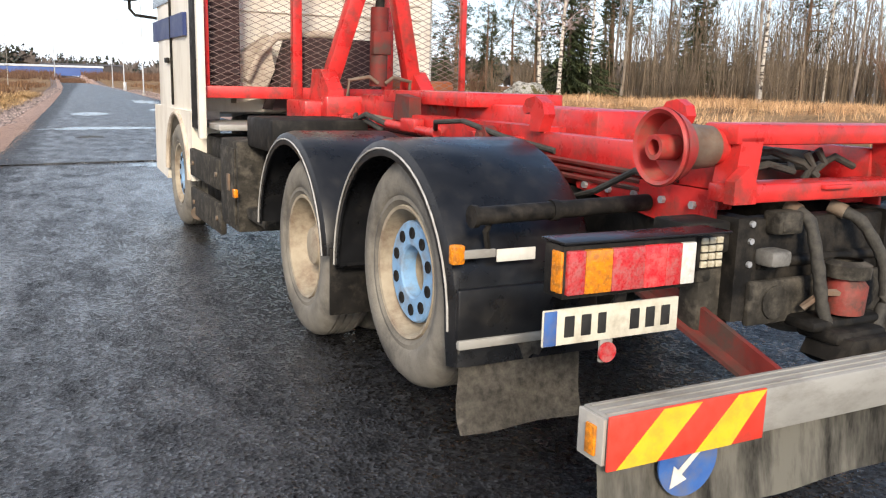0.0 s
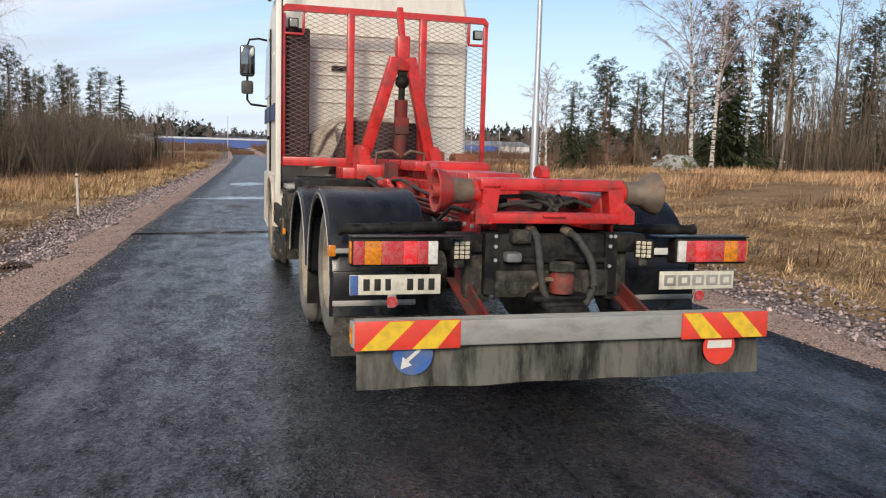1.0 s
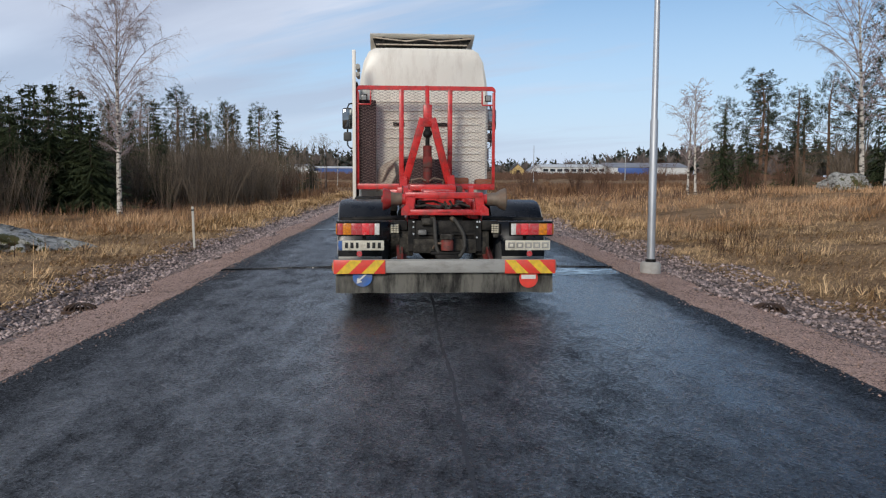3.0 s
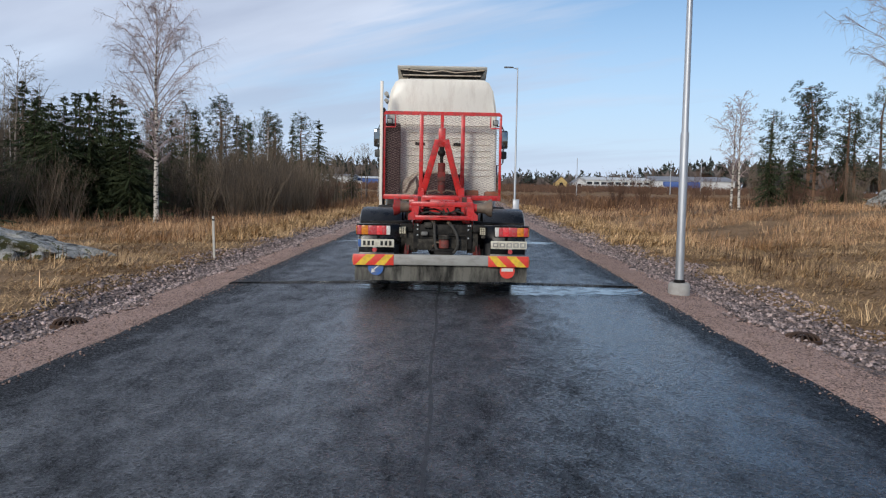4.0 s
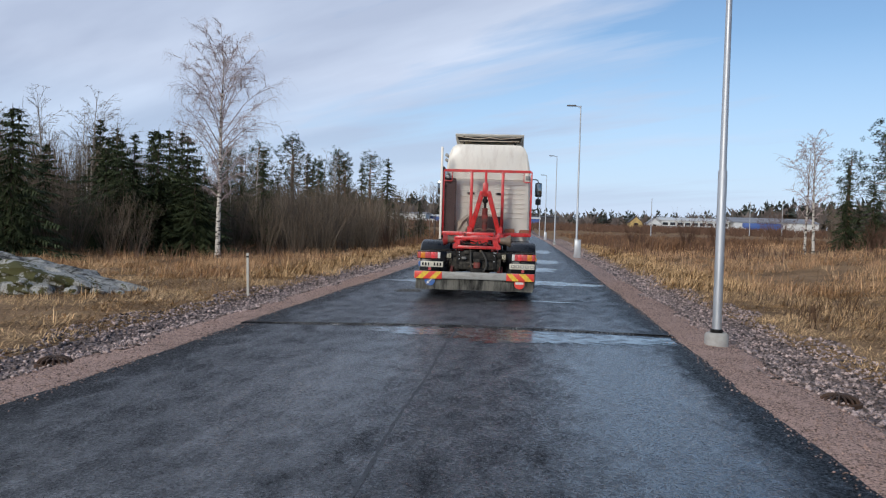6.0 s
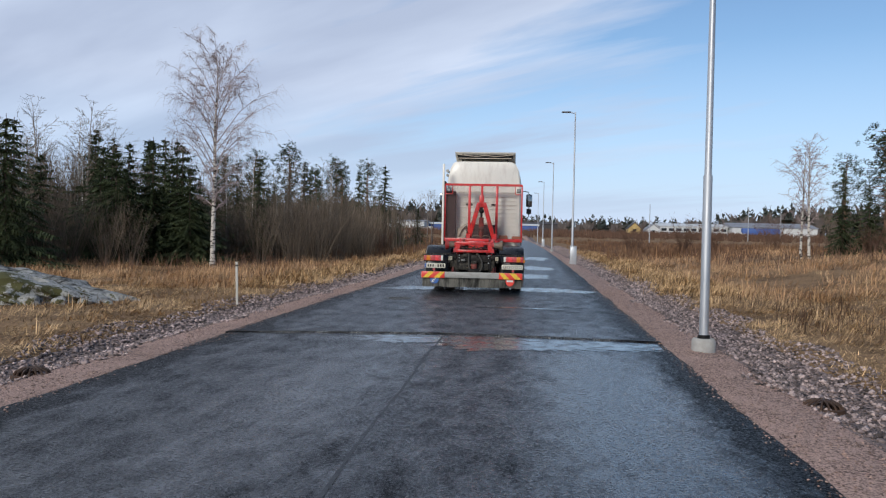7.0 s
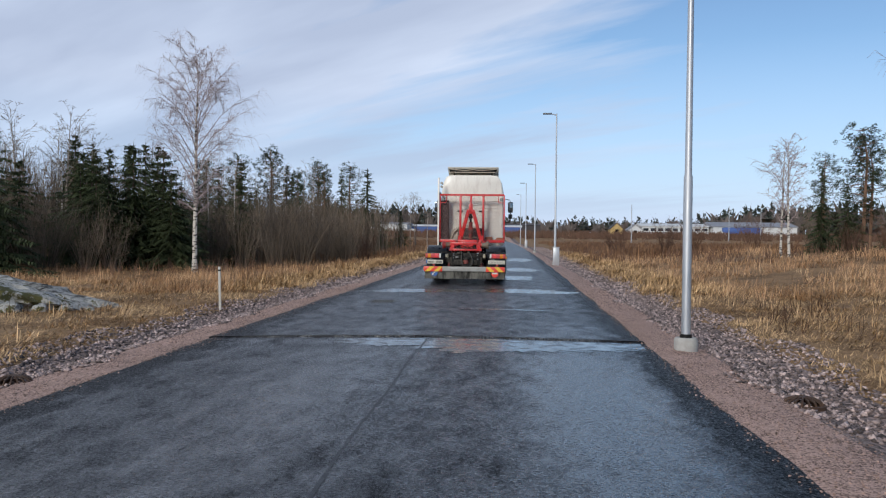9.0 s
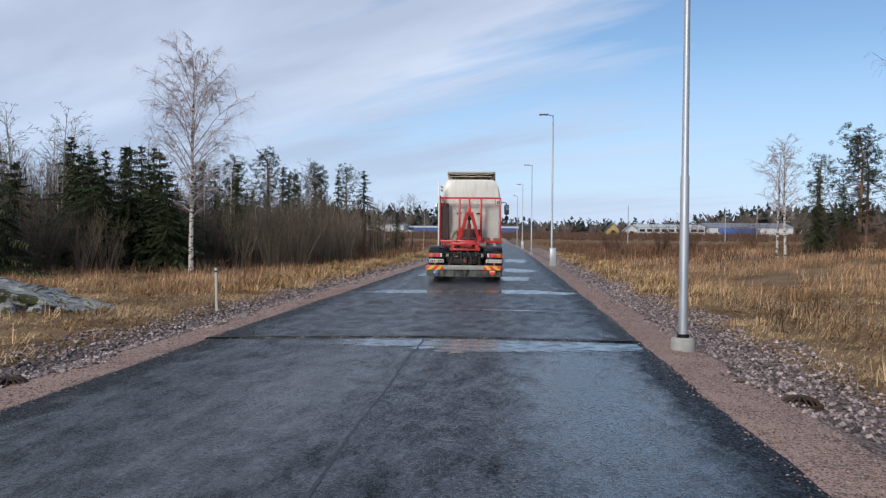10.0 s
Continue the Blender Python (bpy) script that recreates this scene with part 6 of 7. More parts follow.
def birch_meshes(h, seed, limbs, subs, twigs, bark, twig, spread=0.24, droop=0.5, first=0.28, r0=None, thick=1.0):
    r = random.Random(seed)
    tr, cr = Soup(), Soup()
    r0 = r0 or h * 0.0125
    lean = Vector((r.uniform(-0.04, 0.04), r.uniform(-0.04, 0.04), 1))
    pts, n = [], 12
    off = Vector((0, 0, 0))
    for i in range(n + 1):
        t = i / n
        off += Vector((r.uniform(-0.02, 0.02), r.uniform(-0.02, 0.02), 0)) * h * 0.25
        pts.append(Vector((lean.x * h * t, lean.y * h * t, h * t - 0.25)) + off * t)
    tr.tube(pts, [r0 * (1.25 if i == 0 else 1) * (1 - 0.93 * i / n) + 0.008 for i in range(n + 1)], 8)

    def at(t):
        k = min(n - 1, int(t * n))
        return pts[k].lerp(pts[k + 1], t * n - k)

    for i in range(limbs):
        t = first + (0.97 - first) * (i + r.random()) / limbs
        a = i * 2.4 + r.uniform(-0.5, 0.5)
        reach = h * spread * (0.18 + 0.72 * math.sin(math.pi * ((t - first) / (1.04 - first)) ** 0.8)) * r.uniform(0.65, 1.15)
        rise = reach * r.uniform(0.75, 1.5) * (0.55 + 0.85 * t)
        d = Vector((math.cos(a), math.sin(a), 0))
        p0 = at(t)
        mid = p0 + d * reach * 0.5 + Vector((0, 0, rise * 0.62))
        end = p0 + d * reach + Vector((0, 0, rise))
        rb = r0 * 0.3 * (1.1 - t) + 0.006
        cr.tube([p0, mid, end], [rb, rb * 0.6, 0.006], 4)
        for j in range(subs):
            u = 0.25 + 0.75 * (j + r.random()) / subs
            q0 = p0.lerp(mid, u * 2) if u < 0.5 else mid.lerp(end, u * 2 - 1)
            sd = (d * r.uniform(0.1, 0.9) + rvec(r) * 0.8)
            sd.z = r.uniform(-0.1, 0.7)
            sl = reach * r.uniform(0.25, 0.55)
            q1 = q0 + sd.normalized() * sl
            cr.tube([q0, q1], [0.009 + 0.0004 * h, 0.005 * thick], 3)
            for k in range(twigs):
                s0 = q0.lerp(q1, r.uniform(0.2, 1))
                td = sd.normalized() * 0.6 + rvec(r) * 0.7
                tl = sl * r.uniform(0.5, 1.1)
                s1 = s0 + td * tl * 0.5
                s2 = s1 + (td * 0.5 + Vector((0, 0, -droop * r.uniform(0.5, 1.6)))) * tl * 0.6
                if twigs > 4:
                    cr.tube([s0, s1, s2], [0.0055 * thick, 0.0045 * thick, 0.003 * thick], 3)
                else:
                    cr.tube([s0, s2], [0.006 * thick, 0.004 * thick], 3)
    return tr.mesh("trunk", bark), cr.mesh("crown", twig)


def spruce_meshes(h, seed, R):
    r = random.Random(seed)
    tr, cr = Soup(), Soup()
    tr.tube([Vector((0, 0, -0.2)), Vector((0, 0, h * 0.5)), Vector((0, 0, h))], [h * 0.017, h * 0.01, 0.012], 7)
    z = h * 0.05
    while z < h * 0.985:
        t = z / h
        reach = R * (1 - t) * r.uniform(0.75, 1.15) + 0.12
        nb = 6 if t < 0.6 else 5
        for b in range(nb):
            a = b * math.tau / nb + r.uniform(-0.35, 0.35)
            if r.random() < 0.14 + 0.12 * t:
                continue
            L = reach * r.uniform(0.6, 1.25)
            d = Vector((math.cos(a), math.sin(a), 0))
            s = Vector((-d.y, d.x, 0))
            p0 = Vector((0, 0, z + r.uniform(-0.1, 0.1)))
            tip = p0 + d * L + Vector((0, 0, -L * r.uniform(0.1, 0.45) + (0.25 * L if t > 0.7 else 0)))
            cr.tube([p0, tip], [0.014, 0.004], 3)
            m = max(3, int(L / 0.17))
            for k in range(m):
                u = (k + 0.6) / m
                q = p0.lerp(tip, u)
                for sd in (-1, 1):
                    ln = (0.2 + 0.26 * L * (1 - u) ** 0.7) * r.uniform(0.5, 1.25)
                    cr.leaf(q, (s * sd * 0.9 + d * 0.6 + Vector((0, 0, r.uniform(-0.75, -0.05)))) * ln, d, 0.05 + 0.05 * r.random())
                cr.leaf(q, (d * 0.3 + Vector((0, 0, -1.0)) + s * r.uniform(-0.5, 0.5)) * r.uniform(0.14, 0.28), s, 0.07)
            cr.leaf(tip, d * 0.3 + Vector((0, 0, 0.05)), s, 0.09)
            cr.leaf(tip - d * 0.1, s * 0.22 + d * 0.15, d, 0.07)
            cr.leaf(tip - d * 0.1, s * -0.22 + d * 0.15, d, 0.07)
        z += h * 0.022 + 0.06
    return tr.mesh("trunk", bark_brown), cr.mesh("crown", needles_spruce)


def pine_meshes(h, seed, R, first=0.45):
    r = random.Random(seed)
    tr, cr = Soup(), Soup()
    pts = [Vector((0, 0, -0.2)), Vector((r.uniform(-0.1, 0.1), r.uniform(-0.1, 0.1), h * 0.4)), Vector((r.uniform(-0.2, 0.2), r.uniform(-0.2, 0.2), h * 0.75)), Vector((r.uniform(-0.2, 0.2), r.uniform(-0.2, 0.2), h))]
    tr.tube(pts, [h * 0.016, h * 0.013, h * 0.008, 0.015], 7)
    for i in range(40):
        t = first + (1 - first) * (i + r.random()) / 40
        k = min(2, int(t * 3))
        p0 = Vector((pts[-1].x * t, pts[-1].y * t, h * t))
        a = i * 2.4 + r.uniform(-0.5, 0.5)
        L = R * (1.15 - t * 0.75) * r.uniform(0.5, 1.15) * (0.7 if t < first + 0.12 else 1)
        d = Vector((math.cos(a), math.sin(a), r.uniform(-0.1, 0.45)))
        tip = p0 + d * L
        tr.tube([p0, p0.lerp(tip, 0.5) + Vector((0, 0, -0.05 * L)), tip], [h * 0.004 + 0.006, 0.014, 0.006], 4)
        for c in range(5):
            cpos = p0.lerp(tip, r.uniform(0.35, 1.1)) + rvec(r) * 0.4
            for q in range(20):
                dd = rvec(r)
                dd.z = abs(dd.z) * 0.8 - 0.1
                cr.leaf(cpos + rvec(r) * 0.16, dd * r.uniform(0.14, 0.3), dd.cross(Vector((0.3, 0.5, 0.8))).normalized(), 0.035)
    return tr.mesh("trunk", bark_pine), cr.mesh("crown", needles_pine)


def shrub_mesh(h, seed, stems, width, mat):
    r = random.Random(seed)
    cr = Soup()
    for i in range(stems):
        a = r.uniform(0, math.tau)
        p0 = Vector((math.cos(a), math.sin(a), 0)) * width * 0.3 * r.random()
        d = Vector((math.cos(a) * r.uniform(0.05, 0.6), math.sin(a) * r.uniform(0.05, 0.6), 1)).normalized()
        L = h * r.uniform(0.55, 1.1)
        p1 = p0 + d * L * 0.5 + rvec(r) * 0.1
        p2 = p1 + (d + rvec(r) * 0.2) * L * 0.5
        cr.tube([p0 - Vector((0, 0, 0.1)), p1, p2], [0.016, 0.011, 0.004], 3)
        for j in range(5):
            u = r.uniform(0.2, 1)
            q = p0.lerp(p1, u * 2) if u < 0.5 else p1.lerp(p2, u * 2 - 1)
            e = q + (d * 0.9 + rvec(r) * 0.65) * L * r.uniform(0.15, 0.35)
            cr.tube([q, e], [0.007, 0.003], 3)
            for k in range(3):
                q2 = q.lerp(e, r.uniform(0.3, 1))
                cr.tube([q2, q2 + (d + rvec(r) * 0.9) * L * r.uniform(0.06, 0.16)], [0.004, 0.0025], 3)
    return cr.mesh("twigs", mat)


def tree(name, meshes, x, y, s, turn, label, category, group, tilt=0.0):
    t = thing(name, label, category, group)
    for part_name, me in zip(("trunk", "crown"), meshes):
        o = new(part_name, me)
        o.parent = t
    t.matrix_world = pose(x, y, bank(x, y), tilt, 0, turn) @ Matrix.Diagonal((s, s, s, 1))
    return t


def shrub(me, x, y, s, turn, label):
    t = thing("bare_shrub", label, "shrub", "bare shrubs by the woods")
    o = new("crown", me)
    o.parent = t
    t.matrix_world = pose(x, y, bank(x, y), 0, 0, turn) @ Matrix.Diagonal((s, s, s, 1))
    return t


BARE = "tall bare birch with white bark and fine drooping twigs"
hero = birch_meshes(10.8, 5, 46, 9, 14, birch_bark, twig_birch, 0.225, 0.75, 0.28, 0.13, 0.8)
birch_b = birch_meshes(12.5, 8, 30, 8, 8, birch_bark, twig_birch, 0.27, 0.5, 0.3, 0.15, 1.5)
birch_c = birch_meshes(6.0, 21, 24, 7, 7, birch_bark, twig_birch, 0.2, 0.3, 0.25, 0.07, 0.9)
wood = [birch_meshes(11, 30 + k, 20, 5, 5, (birch_bark, bark_grey, bark_grey, bark_brown)[k], twig_wood, 0.15, 0.0, 0.36, 0.095, 1.2) for k in range(4)]
spruces = [spruce_meshes(8.0, 50 + k, (2.0, 2.8, 3.4, 4.2)[k]) for k in range(4)]
pines = [pine_meshes(9.0, 60 + k, (1.8, 2.3, 3.0)[k], 0.5 - 0.1 * k) for k in range(3)]
shrub_a = shrub_mesh(3.0, 71, 44, 1.6, twig_wood)
shrub_u = shrub_mesh(3.0, 73, 15, 1.8, twig_wood)
shrub_b = shrub_mesh(2.4, 72, 45, 1.8, brush_mat)

# single trees that stand free
tree("birch", hero, -14.83, 41.5, 1.0, 40, BARE, "birch", "birches")
tree("birch", birch_c, 15.0, 43.3, 1.0, 0, "slender bare birch with white bark in the field", "birch", "birches")
tree("birch", birch_c, 14.7, 43.7, 0.93, 130, "slender bare birch with white bark in the field", "birch", "birches")
tree("birch", birch_b, 25.35, 45.6, 1.0, 10, BARE, "birch", "birches")
tree("birch", birch_b, 26.5, 45.2, 0.95, 150, BARE, "birch", "birches")
SPR = "dense dark green spruce with drooping branches"
for x, y, h, k in ((-20.6, 44, 6.6, 2), (-19.4, 47.5, 7.2, 1), (-22.6, 46, 6.2, 2), (-17.6, 46.5, 5.0, 1), (-22.7, 36.4, 7.0, 3), (-26.5, 38, 9.5, 2), (-27, 60, 8.6, 0), (-30, 66, 9.2, 0), (-35, 70, 9.8, 1), (-38, 72, 9.2, 0), (-16.0, 52, 5.6, 0), (-21, 62, 7.2, 1), (-18.2, 45.5, 6.8, 3), (-20.8, 43.0, 6.2, 3), (-23.4, 46.5, 6.8, 3), (-25.4, 43.5, 6.0, 3), (-17.2, 44.2, 5.4, 3), (-19.6, 44.8, 7.0, 3), (-22.0, 43.6, 5.6, 3), (-24.0, 56, 8.2, 2), (-28.5, 55, 8.8, 1), (-32.5, 52, 9.0, 2), (-18.6, 60, 7.4, 2),
                   (-15.4, 95, 9.4, 1), (-18.6, 96, 8.8, 0), (-24.0, 92, 9.6, 0), (17.3, 45.5, 4.6, 0), (28.0, 46.5, 9.6, 0), (29.6, 47.5, 8.0, 1), (19.4, 47.5, 3.6, 2), (23.4, 50, 4.4, 1)):
    tree("spruce", spruces[k], x, y, h / 8.0, x * 37 % 360, SPR, "spruce", "spruces")
PIN = "pine with a bare reddish trunk and tufted green crown"
for x, y, h, k in ((20.4, 48, 6.9, 2), (22.2, 47, 5.9, 1), (21.4, 49.5, 6.4, 2), (24.6, 48, 6.8, 2), (25.4, 46.4, 6.2, 1), (19.0, 50, 5.6, 2), (23.6, 49, 5.6, 2), (-17.2, 94, 9.6, 1), (-20.0, 93, 8.8, 1), (-21.4, 96, 10.0, 0), (-22.8, 92, 8.6, 0), (-25.2, 90, 11, 1), (-28.4, 88, 10.2, 2), (-31, 86, 9.4, 0), (35, 52, 11.5, 0), (38, 54, 12, 1), (33, 56, 12.5, 2), (41.5, 50, 11, 1), (46, 44, 11.5, 2)):
    tree("pine", pines[k], x, y, h / 9.0, x * 53 % 360, PIN, "pine", "pines")

# woods: a belt of bare trunks with dark conifers
wr = random.Random(17)
FOREST = "bare thin forest tree with a pale trunk"


def in_belt(poly, n, hmin, hmax, conifer):
    (ax, ay), (bx, by), depth = poly
    dx, dy = bx - ax, by - ay
    ln = math.hypot(dx, dy)
    nxx, nyy = -dy / ln, dx / ln
    for i in range(n):
        u, w = wr.random(), wr.random() ** 1.3
        x, y = ax + dx * u + nxx * depth * w, ay + dy * u + nyy * depth * w
        h = wr.uniform(hmin, hmax)
        if wr.random() < conifer:
            tree("spruce", spruces[wr.choice((0, 1, 1, 2))], x, y, h * 0.78 / 8, wr.uniform(0, 360), SPR, "spruce", "spruces")
        else:
            tree("forest_tree", wood[wr.randrange(4)], x, y, h / 11, wr.uniform(0, 360), FOREST, "tree", "forest trees", wr.uniform(-3, 3))


in_belt(((66, 0), (29, 46.5), -22), 74, 9.0, 13.5, 0.06)
in_belt(((70, -6), (44, 27), -18), 36, 9.5, 13, 0.4)
in_belt(((31, 50), (52, 105), -22), 26, 8.5, 11.5, 0.06)
in_belt(((-24, 52), (-60, 28), -26), 118, 7.0, 10.2, 0.18)
in_belt(((-17, 58), (-26, 82), 14), 16, 4.2, 6.5, 0.1)
in_belt(((-16, 56), (-42, 61), -20), 56, 5.5, 8.4, 0.14)
in_belt(((-8, 105), (-24, 78), -8), 22, 4.5, 7.0, 0.25)
in_belt(((-22, 100), (-90, 92), -30), 28, 9, 12, 0.45)

for x, y, s, k in ((-20.0, 40.5, 0.95, 0), (-21.8, 40.0, 1.0, 0), (-19.2, 41.5, 0.8, 0), (-23.5, 41, 1.1, 0), (-12.5, 48, 1.0, 0), (-11.3, 49, 1.05, 0), (-13.6, 50, 1.15, 0), (-10.4, 51, 0.95, 0), (-14.8, 49, 1.1, 0), (-12.0, 53, 1.2, 0), (-9.6, 54, 0.9, 0), (-11, 57, 1.2, 0), (-13.5, 56, 1.3, 0), (-15.5, 55, 1.3, 0), (-8.9, 58, 0.8, 1), (-17, 50, 1.2, 0),
                   (18.2, 44, 0.6, 1), (20.6, 45, 0.7, 1), (22, 45.6, 0.7, 0), (24.3, 46, 0.8, 0), (25.6, 47.6, 0.9, 0), (39, 30, 1.5, 1), (41, 27, 1.6, 1), (43, 25, 1.4, 1), (36, 36, 0.9, 0), (33, 41, 0.9, 0), (13, 66, 0.9, 1), (16, 70, 1.0, 1), (19, 64, 1.0, 1), (10, 72, 0.9, 1), (22, 60, 1.0, 0), (-25, 38.5, 1.2, 0), (-28, 36, 1.2, 0), (-31, 34, 1.1, 0)):
    shrub(shrub_a if k == 0 else shrub_b, x, y, s, x * 71 % 360, "leafless dark shrub of many thin stems" if k == 0 else "leafless reddish-brown bush in the dead grass")
for i in range(64):
    u = wr.random()
    x, y = 66 - 37 * u + wr.uniform(-1, 6), 0 + 46 * u + wr.uniform(0, 7)
    shrub(shrub_u, x, y, wr.uniform(0.6, 1.2), wr.uniform(0, 360), "leafless undergrowth shrub at the edge of the woods")
for i in range(38):
    shrub(shrub_u, wr.uniform(-34, -9), wr.uniform(53, 66), wr.uniform(0.8, 1.35), wr.uniform(0, 360), "leafless undergrowth shrub at the edge of the woods")
for i in range(52):
    u = wr.random()
    shrub(shrub_u, -17 - 43 * u + wr.uniform(-2, 2), 52 - 26 * u + wr.uniform(-1, 6), wr.uniform(0.7, 1.2), wr.uniform(0, 360), "leafless undergrowth shrub at the edge of the woods")

# brown saplings that fill the woods behind the front trees
sap = Soup()
for ax, ay, dx, dy, nx_, ny_, count, hmin, hmax in ((66, 0, -37, 46.5, 17.2, 13.7, 3600, 3.0, 8.5), (-24, 50, -36, -24, -14.4, 21.6, 2600, 2.5, 7.5), (-13, 54, -29, 5, 3.6, 19.7, 2600, 2.0, 5.6), (-10.5, 60, -16, 24, -9, -2, 900, 1.5, 3.6), (-26, 58, -38, -22, -10, 16, 2200, 5.0, 9.0)):
    for i in range(count):
        u, w = wr.random(), wr.uniform(0.1, 1.2)
        x, y = ax + dx * u + nx_ * w, ay + dy * u + ny_ * w
        h = wr.uniform(hmin, hmax)
        p = Vector((x, y, bank(x, y) - 0.1))
        d = Vector((wr.uniform(-0.08, 0.08), wr.uniform(-0.08, 0.08), 1)) * h
        s = Vector((math.cos(i * 1.9), math.sin(i * 1.9), 0))
        sap.leaf(p, d, s, 0.035)
        for k in range(7):
            q = p + d * wr.uniform(0.3, 0.85)
            sap.leaf(q, Vector((wr.uniform(-0.5, 0.5), wr.uniform(-0.5, 0.5), wr.uniform(0.6, 1.0))) * h * 0.24, s, 0.02)
ob = new("saplings", sap.mesh("saplings", twig_wood))
tagged(ob, "dense leafless brown saplings deep in the woods", "saplings", kind="stuff")

# field brush as a low thicket
bs = Soup()
for i in range(5200):
    side = wr.choice((-1, 1))
    x, y = side * wr.uniform(6.5, 45), wr.uniform(38, 170)
    if i % 3 == 0:
        x, y = wr.uniform(-75, 110), wr.uniform(205, 252)
    elif noise.noise((x * 0.09, y * 0.05, 4)) < 0.0:
        continue
    z = bank(x, y)
    for k in range(9):
        d = Vector((wr.uniform(-0.5, 0.5), wr.uniform(-0.5, 0.5), 1)) * wr.uniform(0.35, 0.95) * (1.7 if y > 200 else 1)
        p = Vector((x + wr.uniform(-0.8, 0.8), y + wr.uniform(-0.8, 0.8), z))
        bs.leaf(p, d, Vector((1, 0, 0)), 0.02 if y < 200 else 0.09)
ob = new("field_brush", bs.mesh("field_brush", brush_mat))
tagged(ob, "low reddish-brown brush across the field", "brush", kind="stuff")

# distant woods along the horizon
# conifer green is lightened to carry the air haze in its colour
hazed_green = material("distant_conifers", (0.045, 0.055, 0.045), (0.085, 0.092, 0.075), 0.2, 0.95, 0.98, island=0.3, spec=0.1)
far_bare = material("distant_bare_trees", (0.1, 0.085, 0.08), (0.16, 0.135, 0.12), 0.2, 0.95, 0.98, island=0.3, spec=0.1)
fg, fb = Soup(), Soup()
for i in range(3000):
    a = wr.uniform(-1.15, 1.25)
    d = wr.uniform(340, 430)
    x, y = d * math.sin(a), d * math.cos(a)
    hill = 8.0 + 6.5 * max(0, min(1, (x - 70) / 40)) + 5.5 * max(0, min(1, (-x - 5) / 30))
    h = hill * wr.uniform(0.65, 1.15)
    p = Vector((x, y, 1.5))
    if wr.random() < 0.5:
        for k in range(14):
            z = h * (0.3 + 0.6 * k / 14)
            w = h * 0.2 * (1.25 - k / 14) * wr.uniform(0.6, 1.2)
            b = wr.uniform(0, 6.28)
            s = Vector((math.cos(b), math.sin(b), 0))
            fg.leaf(p + Vector((0, 0, z)) + s * w * 0.3, s * w * wr.uniform(0.6, 1.3) + Vector((0, 0, h * wr.uniform(0.03, 0.14))), Vector((-s.y, s.x, 0.3)), w * 0.8)
        fg.tube([p, p + Vector((0, 0, h * 0.8))], [0.16, 0.05], 3)
    else:
        for k in range(12):
            dd = Vector((wr.uniform(-0.8, 0.8), wr.uniform(-0.4, 0.4), 1)) * h * wr.uniform(0.2, 0.42)
            fb.leaf(p + Vector((wr.uniform(-1, 1), 0, h * wr.uniform(0.05, 0.5))), dd, Vector((1, 0, 0)), h * 0.085)
ob = new("distant_conifers", fg.mesh("distant_conifers", hazed_green))
tagged(ob, "dark conifer woods far off along the horizon", "woods", kind="stuff")
ob = new("distant_bare_woods", fb.mesh("distant_bare_woods", far_bare))
tagged(ob, "bare brown woods far off along the horizon", "woods", kind="stuff")

# ---- rock outcrop with boulders ----
rock_mat = layered_ground("lichen_granite", [(0.42, (0.03, 0.027, 0.022)), (0.465, (0.2, 0.195, 0.175)), (0.525, (0.4, 0.39, 0.36)), (0.555, (0.075, 0.072, 0.028))], 3, 1.0, 8, 0.9)
moss = layered_ground("moss_on_rock", [(0.36, (0.03, 0.035, 0.012)), (0.52, (0.1, 0.11, 0.03)), (0.66, (0.16, 0.16, 0.06))], 14, 1.0, 40, 0.95)


def lump(bm, c, r, seed, cuts=4, rough=0.25):
    g = bmesh.ops.create_icosphere(bm, subdivisions=cuts, radius=1)
    for v in g["verts"]:
        d = v.co.normalized()
        k = 1 + rough * noise.noise(d * 1.4 + Vector((seed, 0, 0))) + rough * 0.5 * noise.noise(d * 4 + Vector((0, seed, 0))) + rough * 0.3 * noise.noise(d * 9 + Vector((0, seed, 3))) - rough * 0.5 * max(0, 0.25 - abs(noise.noise(d * 3 + Vector((seed, seed, 1)))))
        v.co = Vector((d.x * r[0] * k, d.y * r[1] * k, d.z * r[2] * k)) + Vector(c)
    return bm


ro = thing("rock_outcrop", "flat grey granite outcrop with lichen and moss in the grass", "rock", at=pose(-10.1, 18.2, -0.22))
bm = bmesh.new()
lump(bm, (0, 0, 0), (3.3, 1.9, 0.72), 2.2, 5, 0.4)
bmesh.ops.transform(bm, matrix=pose(0, 0, 0, -4, 9, -8), verts=bm.verts)
part("slab", bm, rock_mat, ro)
bm = bmesh.new()
lump(bm, (-1.2, -0.5, 0.42), (0.9, 0.7, 0.3), 7.1, 4, 0.5)
part("moss", bm, moss, ro, "dark green moss cushion")
for k, (x, y, s) in enumerate(((-8.9, 16.5, 0.24), (-8.4, 16.7, 0.17), (-9.5, 16.4, 0.3), (-8.0, 17.0, 0.14), (-10.1, 16.3, 0.2), (-7.6, 17.2, 0.1), (-10.6, 16.4, 0.26))):
    b = thing("boulder", "small rounded grey boulder at the foot of the outcrop", "boulder", "boulders by the outcrop", at=pose(x, y, bank(x, y) + s * 0.3))
    bm = bmesh.new()
    lump(bm, (0, 0, 0), (s, s * 0.8, s * 0.65), k * 3.3, 3, 0.35)
    part("stone", bm, rock_mat, b)
b = thing("boulder", "large grey boulder in the dead grass before the woods", "boulder", at=pose(23.5, 44.0, bank(23.5, 44) + 0.2))
bm = bmesh.new()
lump(bm, (0, 0, 0), (1.5, 1.0, 0.75), 12.0, 4, 0.3)
part("stone", bm, rock_mat, b)

